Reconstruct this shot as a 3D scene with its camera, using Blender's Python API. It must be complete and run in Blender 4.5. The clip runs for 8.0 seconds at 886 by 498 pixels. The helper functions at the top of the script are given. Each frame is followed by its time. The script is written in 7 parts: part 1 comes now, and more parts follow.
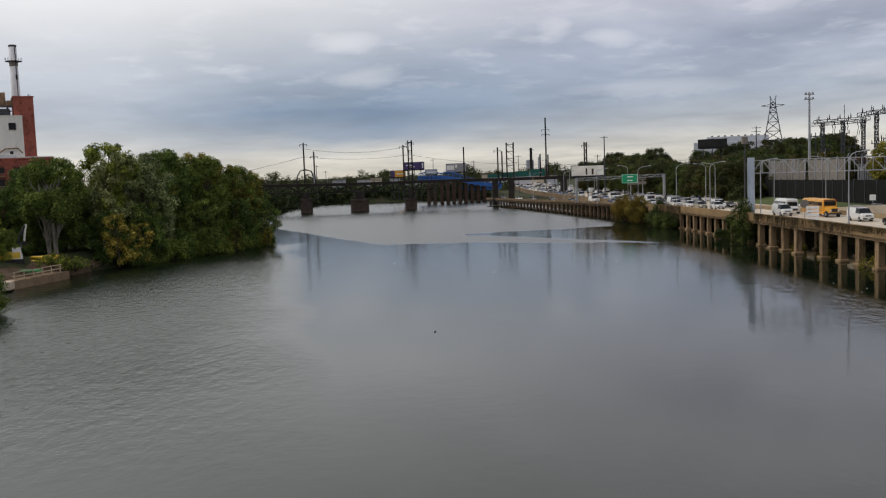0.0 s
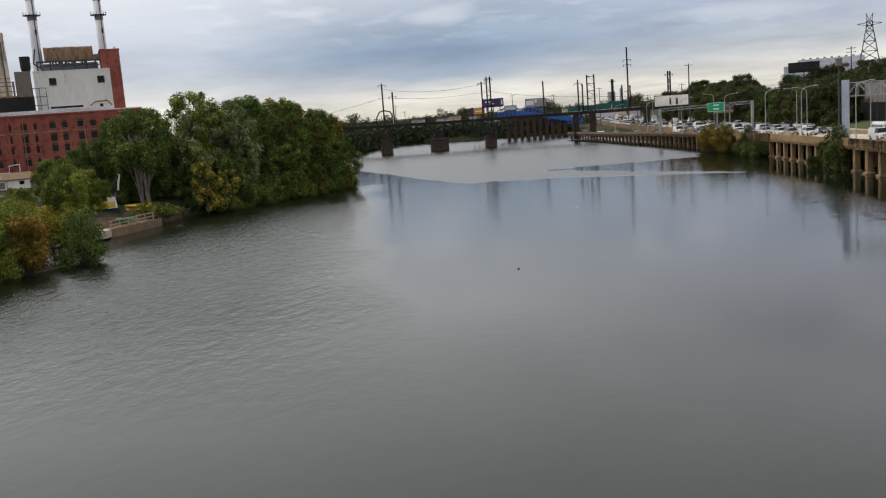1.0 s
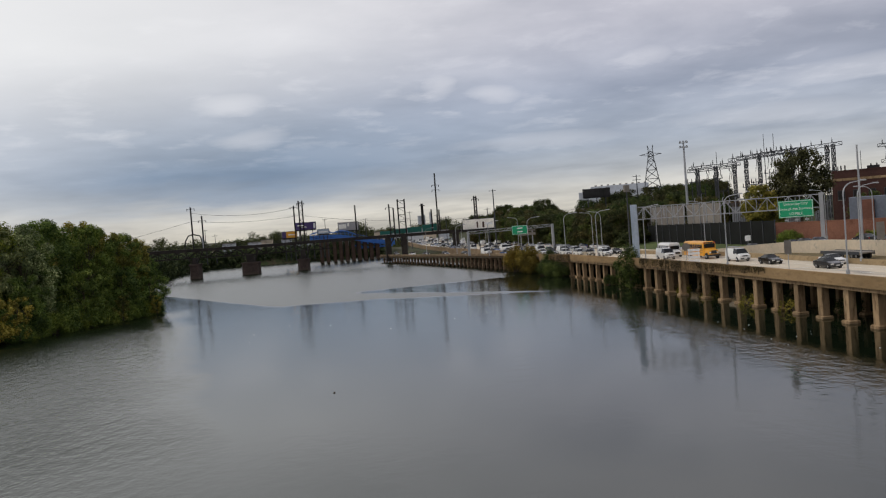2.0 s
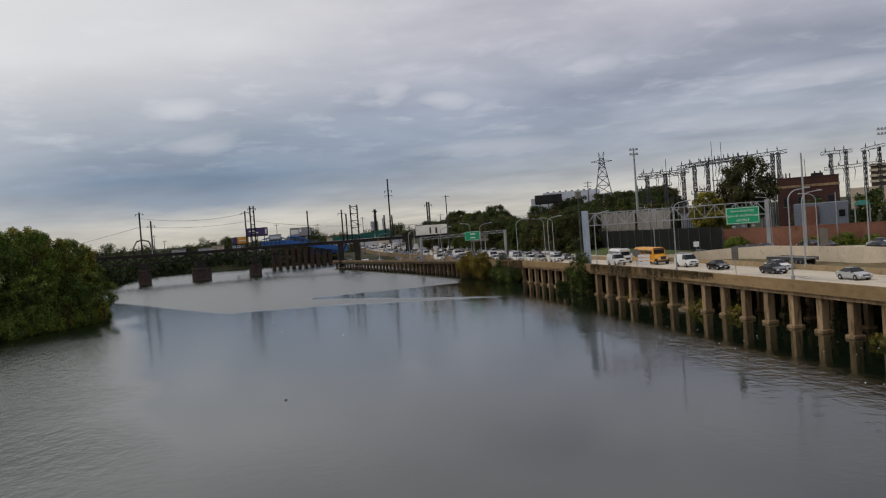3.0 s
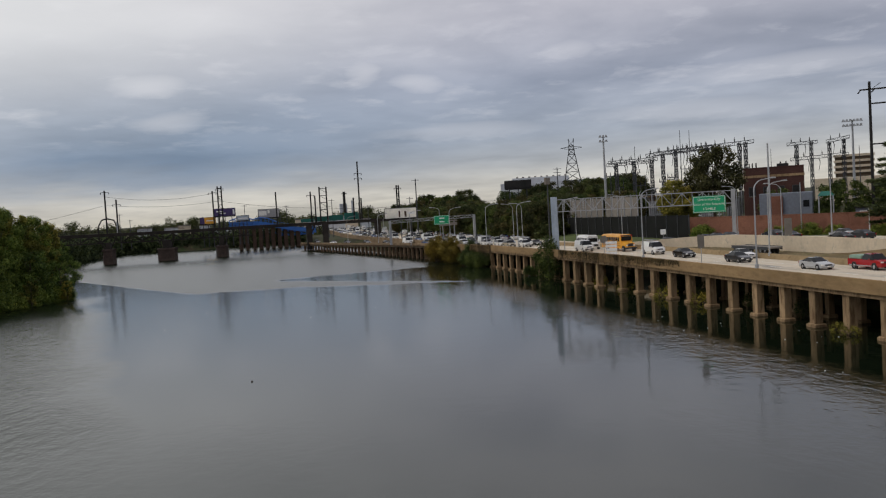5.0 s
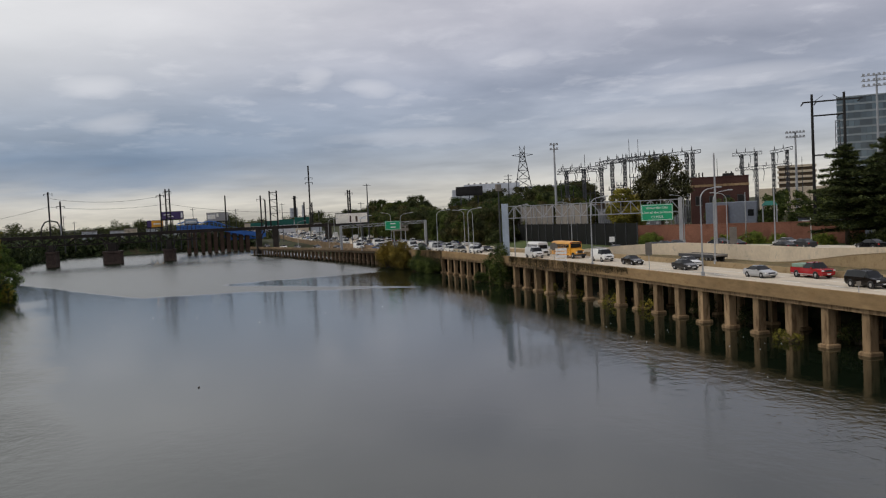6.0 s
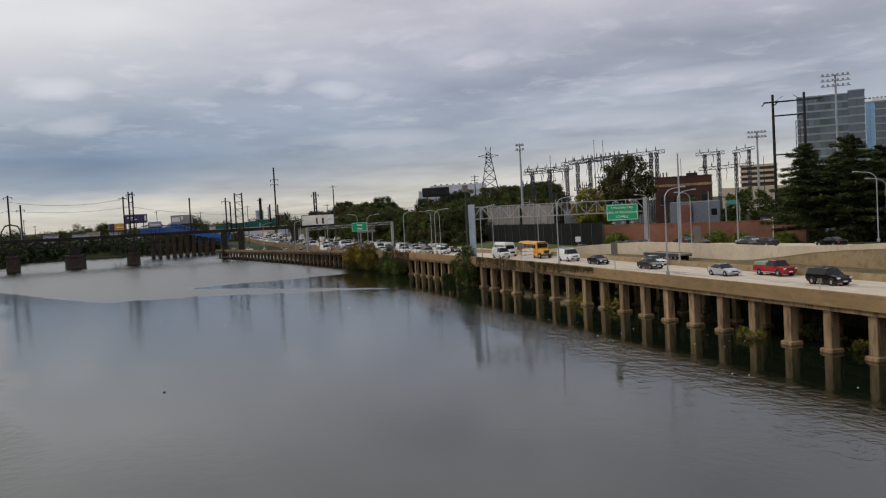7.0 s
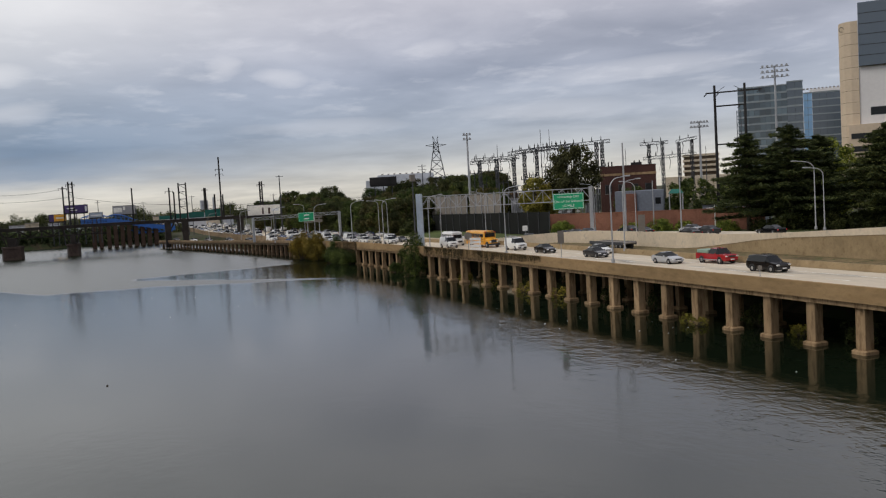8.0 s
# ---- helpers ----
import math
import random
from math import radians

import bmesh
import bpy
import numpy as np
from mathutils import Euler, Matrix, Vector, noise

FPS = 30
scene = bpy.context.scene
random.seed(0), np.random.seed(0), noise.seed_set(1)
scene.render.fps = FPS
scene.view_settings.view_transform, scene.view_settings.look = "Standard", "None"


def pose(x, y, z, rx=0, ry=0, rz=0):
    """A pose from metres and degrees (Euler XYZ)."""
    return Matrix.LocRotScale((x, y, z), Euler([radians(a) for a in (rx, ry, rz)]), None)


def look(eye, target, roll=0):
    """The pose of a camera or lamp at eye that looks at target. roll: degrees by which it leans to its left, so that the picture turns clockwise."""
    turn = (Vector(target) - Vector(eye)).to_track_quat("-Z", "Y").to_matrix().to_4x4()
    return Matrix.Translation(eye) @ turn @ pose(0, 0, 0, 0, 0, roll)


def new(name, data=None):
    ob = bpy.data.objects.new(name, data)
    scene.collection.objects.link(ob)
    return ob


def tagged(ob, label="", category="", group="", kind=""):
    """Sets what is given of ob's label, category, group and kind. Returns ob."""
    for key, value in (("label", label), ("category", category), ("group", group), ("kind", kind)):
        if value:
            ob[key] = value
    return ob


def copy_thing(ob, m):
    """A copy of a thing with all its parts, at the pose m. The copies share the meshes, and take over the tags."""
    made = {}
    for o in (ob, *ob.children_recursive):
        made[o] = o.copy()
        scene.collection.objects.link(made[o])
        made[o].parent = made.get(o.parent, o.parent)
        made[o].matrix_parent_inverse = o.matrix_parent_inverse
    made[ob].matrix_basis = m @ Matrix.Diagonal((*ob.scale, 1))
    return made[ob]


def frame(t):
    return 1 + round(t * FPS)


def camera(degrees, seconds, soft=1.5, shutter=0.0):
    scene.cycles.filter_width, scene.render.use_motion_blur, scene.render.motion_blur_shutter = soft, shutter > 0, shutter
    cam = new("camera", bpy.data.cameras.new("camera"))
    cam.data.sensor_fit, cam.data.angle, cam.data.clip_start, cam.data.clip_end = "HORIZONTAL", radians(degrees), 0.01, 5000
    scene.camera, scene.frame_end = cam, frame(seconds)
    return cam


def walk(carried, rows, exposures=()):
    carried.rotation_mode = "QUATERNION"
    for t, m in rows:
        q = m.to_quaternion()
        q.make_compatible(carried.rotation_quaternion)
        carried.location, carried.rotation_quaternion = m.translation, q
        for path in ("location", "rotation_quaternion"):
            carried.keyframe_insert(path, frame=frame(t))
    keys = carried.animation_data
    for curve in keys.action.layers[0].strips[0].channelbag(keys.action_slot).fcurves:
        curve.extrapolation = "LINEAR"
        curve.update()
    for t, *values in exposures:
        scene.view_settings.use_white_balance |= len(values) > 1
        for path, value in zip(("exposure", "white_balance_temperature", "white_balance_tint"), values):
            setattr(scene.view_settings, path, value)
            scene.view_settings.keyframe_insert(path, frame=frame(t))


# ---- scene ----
cam = camera(52.22, 8.0, soft=1.2)
EYE = (0.0, 0.0, 15.0)


def aim(yaw, pitch, roll):
    """The pose at the bridge railing: degrees to the left, up, and of lean."""
    y, p = radians(yaw), radians(pitch)
    return look(EYE, (EYE[0] - math.sin(y) * math.cos(p), EYE[1] + math.cos(y) * math.cos(p), EYE[2] + math.sin(p)), roll)


PATH = [
    (0, aim(-0.00, -4.85, -2.11)),
    (0.5, aim(5.44, -7.35, -3.66)),
    (0.7, aim(5.40, -8.06, -3.94)),
    (1, aim(5.44, -8.48, -4.33)),
    (1.5, aim(-0.94, -4.01, -4.44)),
    (2, aim(-6.87, -1.65, -4.46)),
    (2.2, aim(-8.07, -1.18, -4.35)),
    (3.3, aim(-10.33, -1.69, -4.38)),
    (3.5, aim(-10.76, -1.79, -4.26)),
    (4, aim(-11.56, -2.02, -3.52)),
    (4.2, aim(-11.60, -2.25, -3.45)),
    (5.3, aim(-12.07, -2.68, -3.36)),
    (5.5, aim(-12.76, -2.60, -3.29)),
    (6, aim(-14.90, -2.47, -2.78)),
    (6.5, aim(-16.56, -2.56, -2.43)),
    (7, aim(-16.99, -2.51, -3.16)),
    (7.5, aim(-18.61, -3.02, -3.37)),
    (8, aim(-20.26, -3.36, -3.30)),
]
walk(cam, PATH, ((0.0, 0.05), (0.5, 0.2), (1.0, 0.3), (1.5, 0.22), (2.0, 0.0), (3.5, -0.19), (4.0, -0.21), (5.5, -0.1), (6.5, -0.06), (7.5, -0.05), (8.0, 0.02)))


# ---- sky and light ----
def lin(r, g, b):
    """Linear colour from display values."""
    return tuple(((c / 12.92) if c <= 0.04045 else ((c + 0.055) / 1.055) ** 2.4) for c in (r, g, b)) + (1.0,)


def ramp(nt, stops, mode="LINEAR"):
    n = nt.nodes.new("ShaderNodeValToRGB")
    n.color_ramp.interpolation = mode
    while len(n.color_ramp.elements) > 1:
        n.color_ramp.elements.remove(n.color_ramp.elements[-1])
    n.color_ramp.elements[0].position, n.color_ramp.elements[0].color = stops[0]
    for p, c in stops[1:]:
        n.color_ramp.elements.new(p).color = c
    return n


def math_node(nt, op, a, b=None, clamp=False):
    n = nt.nodes.new("ShaderNodeMath")
    n.operation, n.use_clamp = op, clamp
    for i, v in enumerate((a, b)):
        if v is None:
            continue
        if isinstance(v, (int, float)):
            n.inputs[i].default_value = v
        else:
            nt.links.new(v, n.inputs[i])
    return n.outputs[0]


def mix_col(nt, fac, a, b, how="MIX"):
    n = nt.nodes.new("ShaderNodeMix")
    n.data_type, n.blend_type = "RGBA", how
    for sock, v in ((n.inputs[0], fac), (n.inputs[6], a), (n.inputs[7], b)):
        if isinstance(v, (int, float, tuple)):
            sock.default_value = v
        else:
            nt.links.new(v, sock)
    return n.outputs[2]


def make_sky():
    w = bpy.data.worlds.new("overcast_sky")
    scene.world = w
    w.use_nodes = True
    nt = w.node_tree
    nt.nodes.clear()
    out = nt.nodes.new("ShaderNodeOutputWorld")
    bg = nt.nodes.new("ShaderNodeBackground")
    tc = nt.nodes.new("ShaderNodeTexCoord")
    sep = nt.nodes.new("ShaderNodeSeparateXYZ")
    nt.links.new(tc.outputs["Generated"], sep.inputs[0])
    X, Y, Z = sep.outputs
    z = math_node(nt, "MAXIMUM", Z, 0.0)
    # the layer of cloud as a flat sheet overhead, drawn out along the horizon
    zz = math_node(nt, "ADD", z, 0.10)
    u, v = math_node(nt, "DIVIDE", X, zz), math_node(nt, "DIVIDE", Y, zz)
    com = nt.nodes.new("ShaderNodeCombineXYZ")
    nt.links.new(u, com.inputs[0])
    nt.links.new(math_node(nt, "MULTIPLY", v, 0.95), com.inputs[1])

    def cloud(scale, detail, rough, warp, seed):
        n = nt.nodes.new("ShaderNodeTexNoise")
        n.noise_dimensions = "4D"
        n.inputs["W"].default_value = seed
        n.inputs["Scale"].default_value = scale
        n.inputs["Detail"].default_value = detail
        n.inputs["Roughness"].default_value = rough
        n.inputs["Distortion"].default_value = warp
        nt.links.new(com.outputs[0], n.inputs["Vector"])
        return n.outputs["Fac"]

    big, mid, fine = cloud(0.55, 4, 0.5, 0.35, 3.1), cloud(1.25, 6, 0.58, 0.25, 1.7), cloud(3.4, 5, 0.55, 0.2, 8.2)
    tone = ramp(nt, [(0.0, lin(0.83, 0.805, 0.75)), (0.018, lin(0.88, 0.86, 0.82)), (0.045, lin(0.80, 0.795, 0.795)), (0.075, lin(0.72, 0.73, 0.77)),
                     (0.13, lin(0.68, 0.685, 0.735)), (0.20, lin(0.79, 0.775, 0.80)), (0.30, lin(0.86, 0.84, 0.85)), (0.55, lin(0.85, 0.835, 0.845)), (1.0, lin(0.80, 0.785, 0.805))])
    nt.links.new(z, tone.inputs[0])
    # a blue-grey bank low over the far bank of the river
    low = ramp(nt, [(0.0, (0, 0, 0, 1)), (0.022, (0.05, 0.05, 0.05, 1)), (0.045, (0.75, 0.75, 0.75, 1)), (0.07, (1, 1, 1, 1)), (0.105, (0.8, 0.8, 0.8, 1)), (0.16, (0.22, 0.22, 0.22, 1)), (0.24, (0, 0, 0, 1))])
    nt.links.new(math_node(nt, "ADD", z, math_node(nt, "MULTIPLY", math_node(nt, "SUBTRACT", mid, 0.5), 0.05)), low.inputs[0])
    side = ramp(nt, [(0.22, (0.05, 0.05, 0.05, 1)), (0.33, (0.40, 0.40, 0.40, 1)), (0.41, (0.95, 0.95, 0.95, 1)), (0.47, (1, 1, 1, 1)), (0.62, (0.45, 0.45, 0.45, 1)), (0.8, (0.15, 0.15, 0.15, 1))])
    nt.links.new(math_node(nt, "MULTIPLY_ADD", X, 0.5), side.inputs[0])
    side.inputs[0].links[0].from_node.inputs[2].default_value = 0.5
    bank = mix_col(nt, 1.0, low.outputs[0], side.outputs[0], "MULTIPLY")
    col = mix_col(nt, bank, tone.outputs[0], lin(0.385, 0.47, 0.595))
    # folds of the cloud sheet
    fold = math_node(nt, "ADD", math_node(nt, "MULTIPLY", big, 0.55), math_node(nt, "ADD", math_node(nt, "MULTIPLY", mid, 0.35), math_node(nt, "MULTIPLY", fine, 0.10)))
    fr = ramp(nt, [(0.36, lin(0.72, 0.73, 0.76)), (0.47, lin(0.87, 0.875, 0.89)), (0.58, lin(1.0, 1.0, 1.0))])
    nt.links.new(fold, fr.inputs[0])
    col = mix_col(nt, 0.9, col, fr.outputs[0], "MULTIPLY")
    # small bright puffs in the middle sky
    puff = ramp(nt, [(0.54, (0, 0, 0, 1)), (0.74, (1, 1, 1, 1))])
    nt.links.new(fine, puff.inputs[0])
    belt = ramp(nt, [(0.06, (0, 0, 0, 1)), (0.12, (1, 1, 1, 1)), (0.26, (1, 1, 1, 1)), (0.40, (0, 0, 0, 1))])
    nt.links.new(z, belt.inputs[0])
    col = mix_col(nt, math_node(nt, "MULTIPLY", math_node(nt, "MULTIPLY", puff.outputs[0], belt.outputs[0]), 0.38), col, lin(0.86, 0.85, 0.87))
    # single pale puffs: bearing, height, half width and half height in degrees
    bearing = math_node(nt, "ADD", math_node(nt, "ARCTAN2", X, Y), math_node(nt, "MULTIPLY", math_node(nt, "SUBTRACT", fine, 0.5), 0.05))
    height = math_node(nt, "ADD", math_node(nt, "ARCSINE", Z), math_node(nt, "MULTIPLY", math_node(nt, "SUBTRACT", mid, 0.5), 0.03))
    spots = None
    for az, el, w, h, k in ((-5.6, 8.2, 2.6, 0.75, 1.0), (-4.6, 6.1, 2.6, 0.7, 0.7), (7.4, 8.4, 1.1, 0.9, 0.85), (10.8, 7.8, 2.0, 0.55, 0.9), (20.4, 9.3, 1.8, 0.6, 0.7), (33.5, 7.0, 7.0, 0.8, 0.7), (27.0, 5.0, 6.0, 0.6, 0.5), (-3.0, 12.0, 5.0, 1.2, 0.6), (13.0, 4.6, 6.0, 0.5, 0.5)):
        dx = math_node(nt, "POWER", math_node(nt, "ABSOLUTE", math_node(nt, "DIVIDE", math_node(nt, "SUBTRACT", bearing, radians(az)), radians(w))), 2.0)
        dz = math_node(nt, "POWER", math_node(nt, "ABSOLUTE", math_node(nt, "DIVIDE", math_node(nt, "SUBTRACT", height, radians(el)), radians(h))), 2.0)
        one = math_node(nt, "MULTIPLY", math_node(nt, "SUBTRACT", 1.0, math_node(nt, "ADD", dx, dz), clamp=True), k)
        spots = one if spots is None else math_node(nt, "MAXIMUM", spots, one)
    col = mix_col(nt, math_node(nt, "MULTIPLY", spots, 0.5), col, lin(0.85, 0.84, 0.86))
    # thin bright gaps, brightest high on the left where the sun stands behind the cloud
    glow = ramp(nt, [(0.0, (0, 0, 0, 1)), (0.47, (0, 0, 0, 1)), (0.93, (1, 1, 1, 1))])
    glow.color_ramp.interpolation = "EASE"
    vm = nt.nodes.new("ShaderNodeVectorMath")
    vm.operation = "DOT_PRODUCT"
    nt.links.new(tc.outputs["Generated"], vm.inputs[0])
    vm.inputs[1].default_value = Vector((-0.62, 0.62, 0.48)).normalized()
    nt.links.new(vm.outputs["Value"], glow.inputs[0])
    high = ramp(nt, [(0.06, (0, 0, 0, 1)), (0.20, (1, 1, 1, 1))])
    nt.links.new(z, high.inputs[0])
    col = mix_col(nt, math_node(nt, "MULTIPLY", math_node(nt, "MULTIPLY", glow.outputs[0], high.outputs[0]), 0.8), col, lin(0.95, 0.94, 0.92))
    sky = nt.nodes.new("ShaderNodeTexSky")
    sky.sky_type, sky.sun_disc = "NISHITA", False
    sky.sun_elevation, sky.sun_rotation = radians(64), radians(-83)
    col = mix_col(nt, 0.02, col, sky.outputs[0])
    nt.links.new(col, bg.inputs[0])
    bg.inputs[1].default_value = 1.0
    nt.links.new(bg.outputs[0], out.inputs[0])


make_sky()
sun = new("sun", bpy.data.lights.new("sun", "SUN"))
sun.data.energy, sun.data.angle, sun.data.color = 0.9, radians(30), (1.0, 0.94, 0.86)
sun.matrix_world = look((-60, 2, 66), (0, 0, 0))


# ---- materials ----
def surface(name, rgb, rough=0.8, metal=0.0, big=0.12, small=3.0, vary=0.25, grain=0.12, bump=0.15, per_object=0.0, dirt=None, dirt_at=0.62, stretch=None):
    """A painted, stone, wood or metal surface: stains at one scale, grain at another, and fine relief."""
    m = bpy.data.materials.new(name)
    m.use_nodes = True
    nt = m.node_tree
    b = nt.nodes["Principled BSDF"]
    geo = nt.nodes.new("ShaderNodeNewGeometry")
    vec = geo.outputs["Position"]
    if stretch:
        mp = nt.nodes.new("ShaderNodeMapping")
        mp.inputs["Scale"].default_value = stretch
        nt.links.new(vec, mp.inputs[0])
        vec = mp.outputs[0]
    noises = []
    for sc, det in ((big, 5), (small, 4)):
        n = nt.nodes.new("ShaderNodeTexNoise")
        n.inputs["Scale"].default_value, n.inputs["Detail"].default_value, n.inputs["Roughness"].default_value = sc, det, 0.6
        nt.links.new(vec, n.inputs["Vector"])
        noises.append(n.outputs["Fac"])
    base = tuple(rgb) + (1.0,)
    dark, light = tuple(c * (1 - vary) for c in rgb) + (1.0,), tuple(min(1, c * (1 + vary)) for c in rgb) + (1.0,)
    r1 = ramp(nt, [(0.30, dark), (0.5, base), (0.70, light)])
    nt.links.new(noises[0], r1.inputs[0])
    lo, hi = 1 - grain, 1 + grain
    r2 = ramp(nt, [(0.3, (lo, lo, lo, 1)), (0.7, (hi, hi, hi, 1))])
    nt.links.new(noises[1], r2.inputs[0])
    col = mix_col(nt, 1.0, r1.outputs[0], r2.outputs[0], "MULTIPLY")
    if dirt:
        r3 = ramp(nt, [(dirt_at - 0.1, (0, 0, 0, 1)), (dirt_at + 0.06, (1, 1, 1, 1))])
        n = nt.nodes.new("ShaderNodeTexNoise")
        n.inputs["Scale"].default_value, n.inputs["Detail"].default_value, n.inputs["Roughness"].default_value = big * 5, 7, 0.68
        nt.links.new(vec, n.inputs["Vector"])
        nt.links.new(n.outputs["Fac"], r3.inputs[0])
        col = mix_col(nt, r3.outputs[0], col, tuple(dirt) + (1.0,))
    if per_object:
        oi = nt.nodes.new("ShaderNodeObjectInfo")
        r4 = ramp(nt, [(0.0, (1 - per_object,) * 3 + (1,)), (1.0, (1 + per_object,) * 3 + (1,))])
        nt.links.new(oi.outputs["Random"], r4.inputs[0])
        col = mix_col(nt, 1.0, col, r4.outputs[0], "MULTIPLY")
    nt.links.new(col, b.inputs["Base Color"])
    b.inputs["Roughness"].default_value, b.inputs["Metallic"].default_value = rough, metal
    b.inputs["Specular IOR Level"].default_value = 0.2 if rough > 0.7 else 0.5
    if bump:
        bp = nt.nodes.new("ShaderNodeBump")
        bp.inputs["Strength"].default_value, bp.inputs["Distance"].default_value = bump, 0.03
        nt.links.new(noises[1], bp.inputs["Height"])
        nt.links.new(bp.outputs[0], b.inputs["Normal"])
    return m


def leaves(name, rgb, tip, dark=0.42):
    """Foliage: every clump and every tree a little different, light coming through the thin leaves."""
    m = bpy.data.materials.new(name)
    m.use_nodes = True
    nt = m.node_tree
    nt.nodes.clear()
    out = nt.nodes.new("ShaderNodeOutputMaterial")
    geo, oi = nt.nodes.new("ShaderNodeNewGeometry"), nt.nodes.new("ShaderNodeObjectInfo")
    r = ramp(nt, [(0.0, tuple(c * dark for c in rgb) + (1,)), (0.6, tuple(rgb) + (1,)), (1.0, tuple(tip) + (1,))])
    nt.links.new(geo.outputs["Random Per Island"], r.inputs[0])
    n = nt.nodes.new("ShaderNodeTexNoise")
    n.inputs["Scale"].default_value, n.inputs["Detail"].default_value = 0.35, 3
    nt.links.new(geo.outputs["Position"], n.inputs["Vector"])
    r2 = ramp(nt, [(0.35, (0.50, 0.55, 0.52, 1)), (0.65, (1.45, 1.4, 1.15, 1))])
    nt.links.new(n.outputs["Fac"], r2.inputs[0])
    col = mix_col(nt, 1.0, r.outputs[0], r2.outputs[0], "MULTIPLY")
    r3 = ramp(nt, [(0.0, (0.98, 1.06, 1.02, 1)), (1.0, (1.62, 1.48, 1.25, 1))])
    nt.links.new(oi.outputs["Random"], r3.inputs[0])
    col = mix_col(nt, 1.0, col, r3.outputs[0], "MULTIPLY")
    d, t = nt.nodes.new("ShaderNodeBsdfPrincipled"), nt.nodes.new("ShaderNodeBsdfTranslucent")
    d.inputs["Roughness"].default_value = 0.7
    d.inputs["Specular IOR Level"].default_value = 0.12
    mx = nt.nodes.new("ShaderNodeMixShader")
    mx.inputs[0].default_value = 0.18
    nt.links.new(col, d.inputs["Base Color"])
    nt.links.new(col, t.inputs[0])
    nt.links.new(d.outputs[0], mx.inputs[1])
    nt.links.new(t.outputs[0], mx.inputs[2])
    nt.links.new(mx.outputs[0], out.inputs[0])
    return m


def glassy(name, rgb, rough=0.06, spec=0.6, vary=0.0):
    m = bpy.data.materials.new(name)
    m.use_nodes = True
    b = m.node_tree.nodes["Principled BSDF"]
    b.inputs["Base Color"].default_value = tuple(rgb) + (1,)
    if vary:
        oi = m.node_tree.nodes.new("ShaderNodeObjectInfo")
        r = ramp(m.node_tree, [(0.0, tuple(c * (1 - vary) for c in rgb) + (1,)), (0.6, tuple(rgb) + (1,)), (1.0, tuple(c * (1 + vary) for c in rgb) + (1,))])
        m.node_tree.links.new(oi.outputs["Random"], r.inputs[0])
        m.node_tree.links.new(r.outputs[0], b.inputs["Base Color"])
    b.inputs["Roughness"].default_value, b.inputs["IOR"].default_value = rough, 1.5
    b.inputs["Specular IOR Level"].default_value = spec
    return m


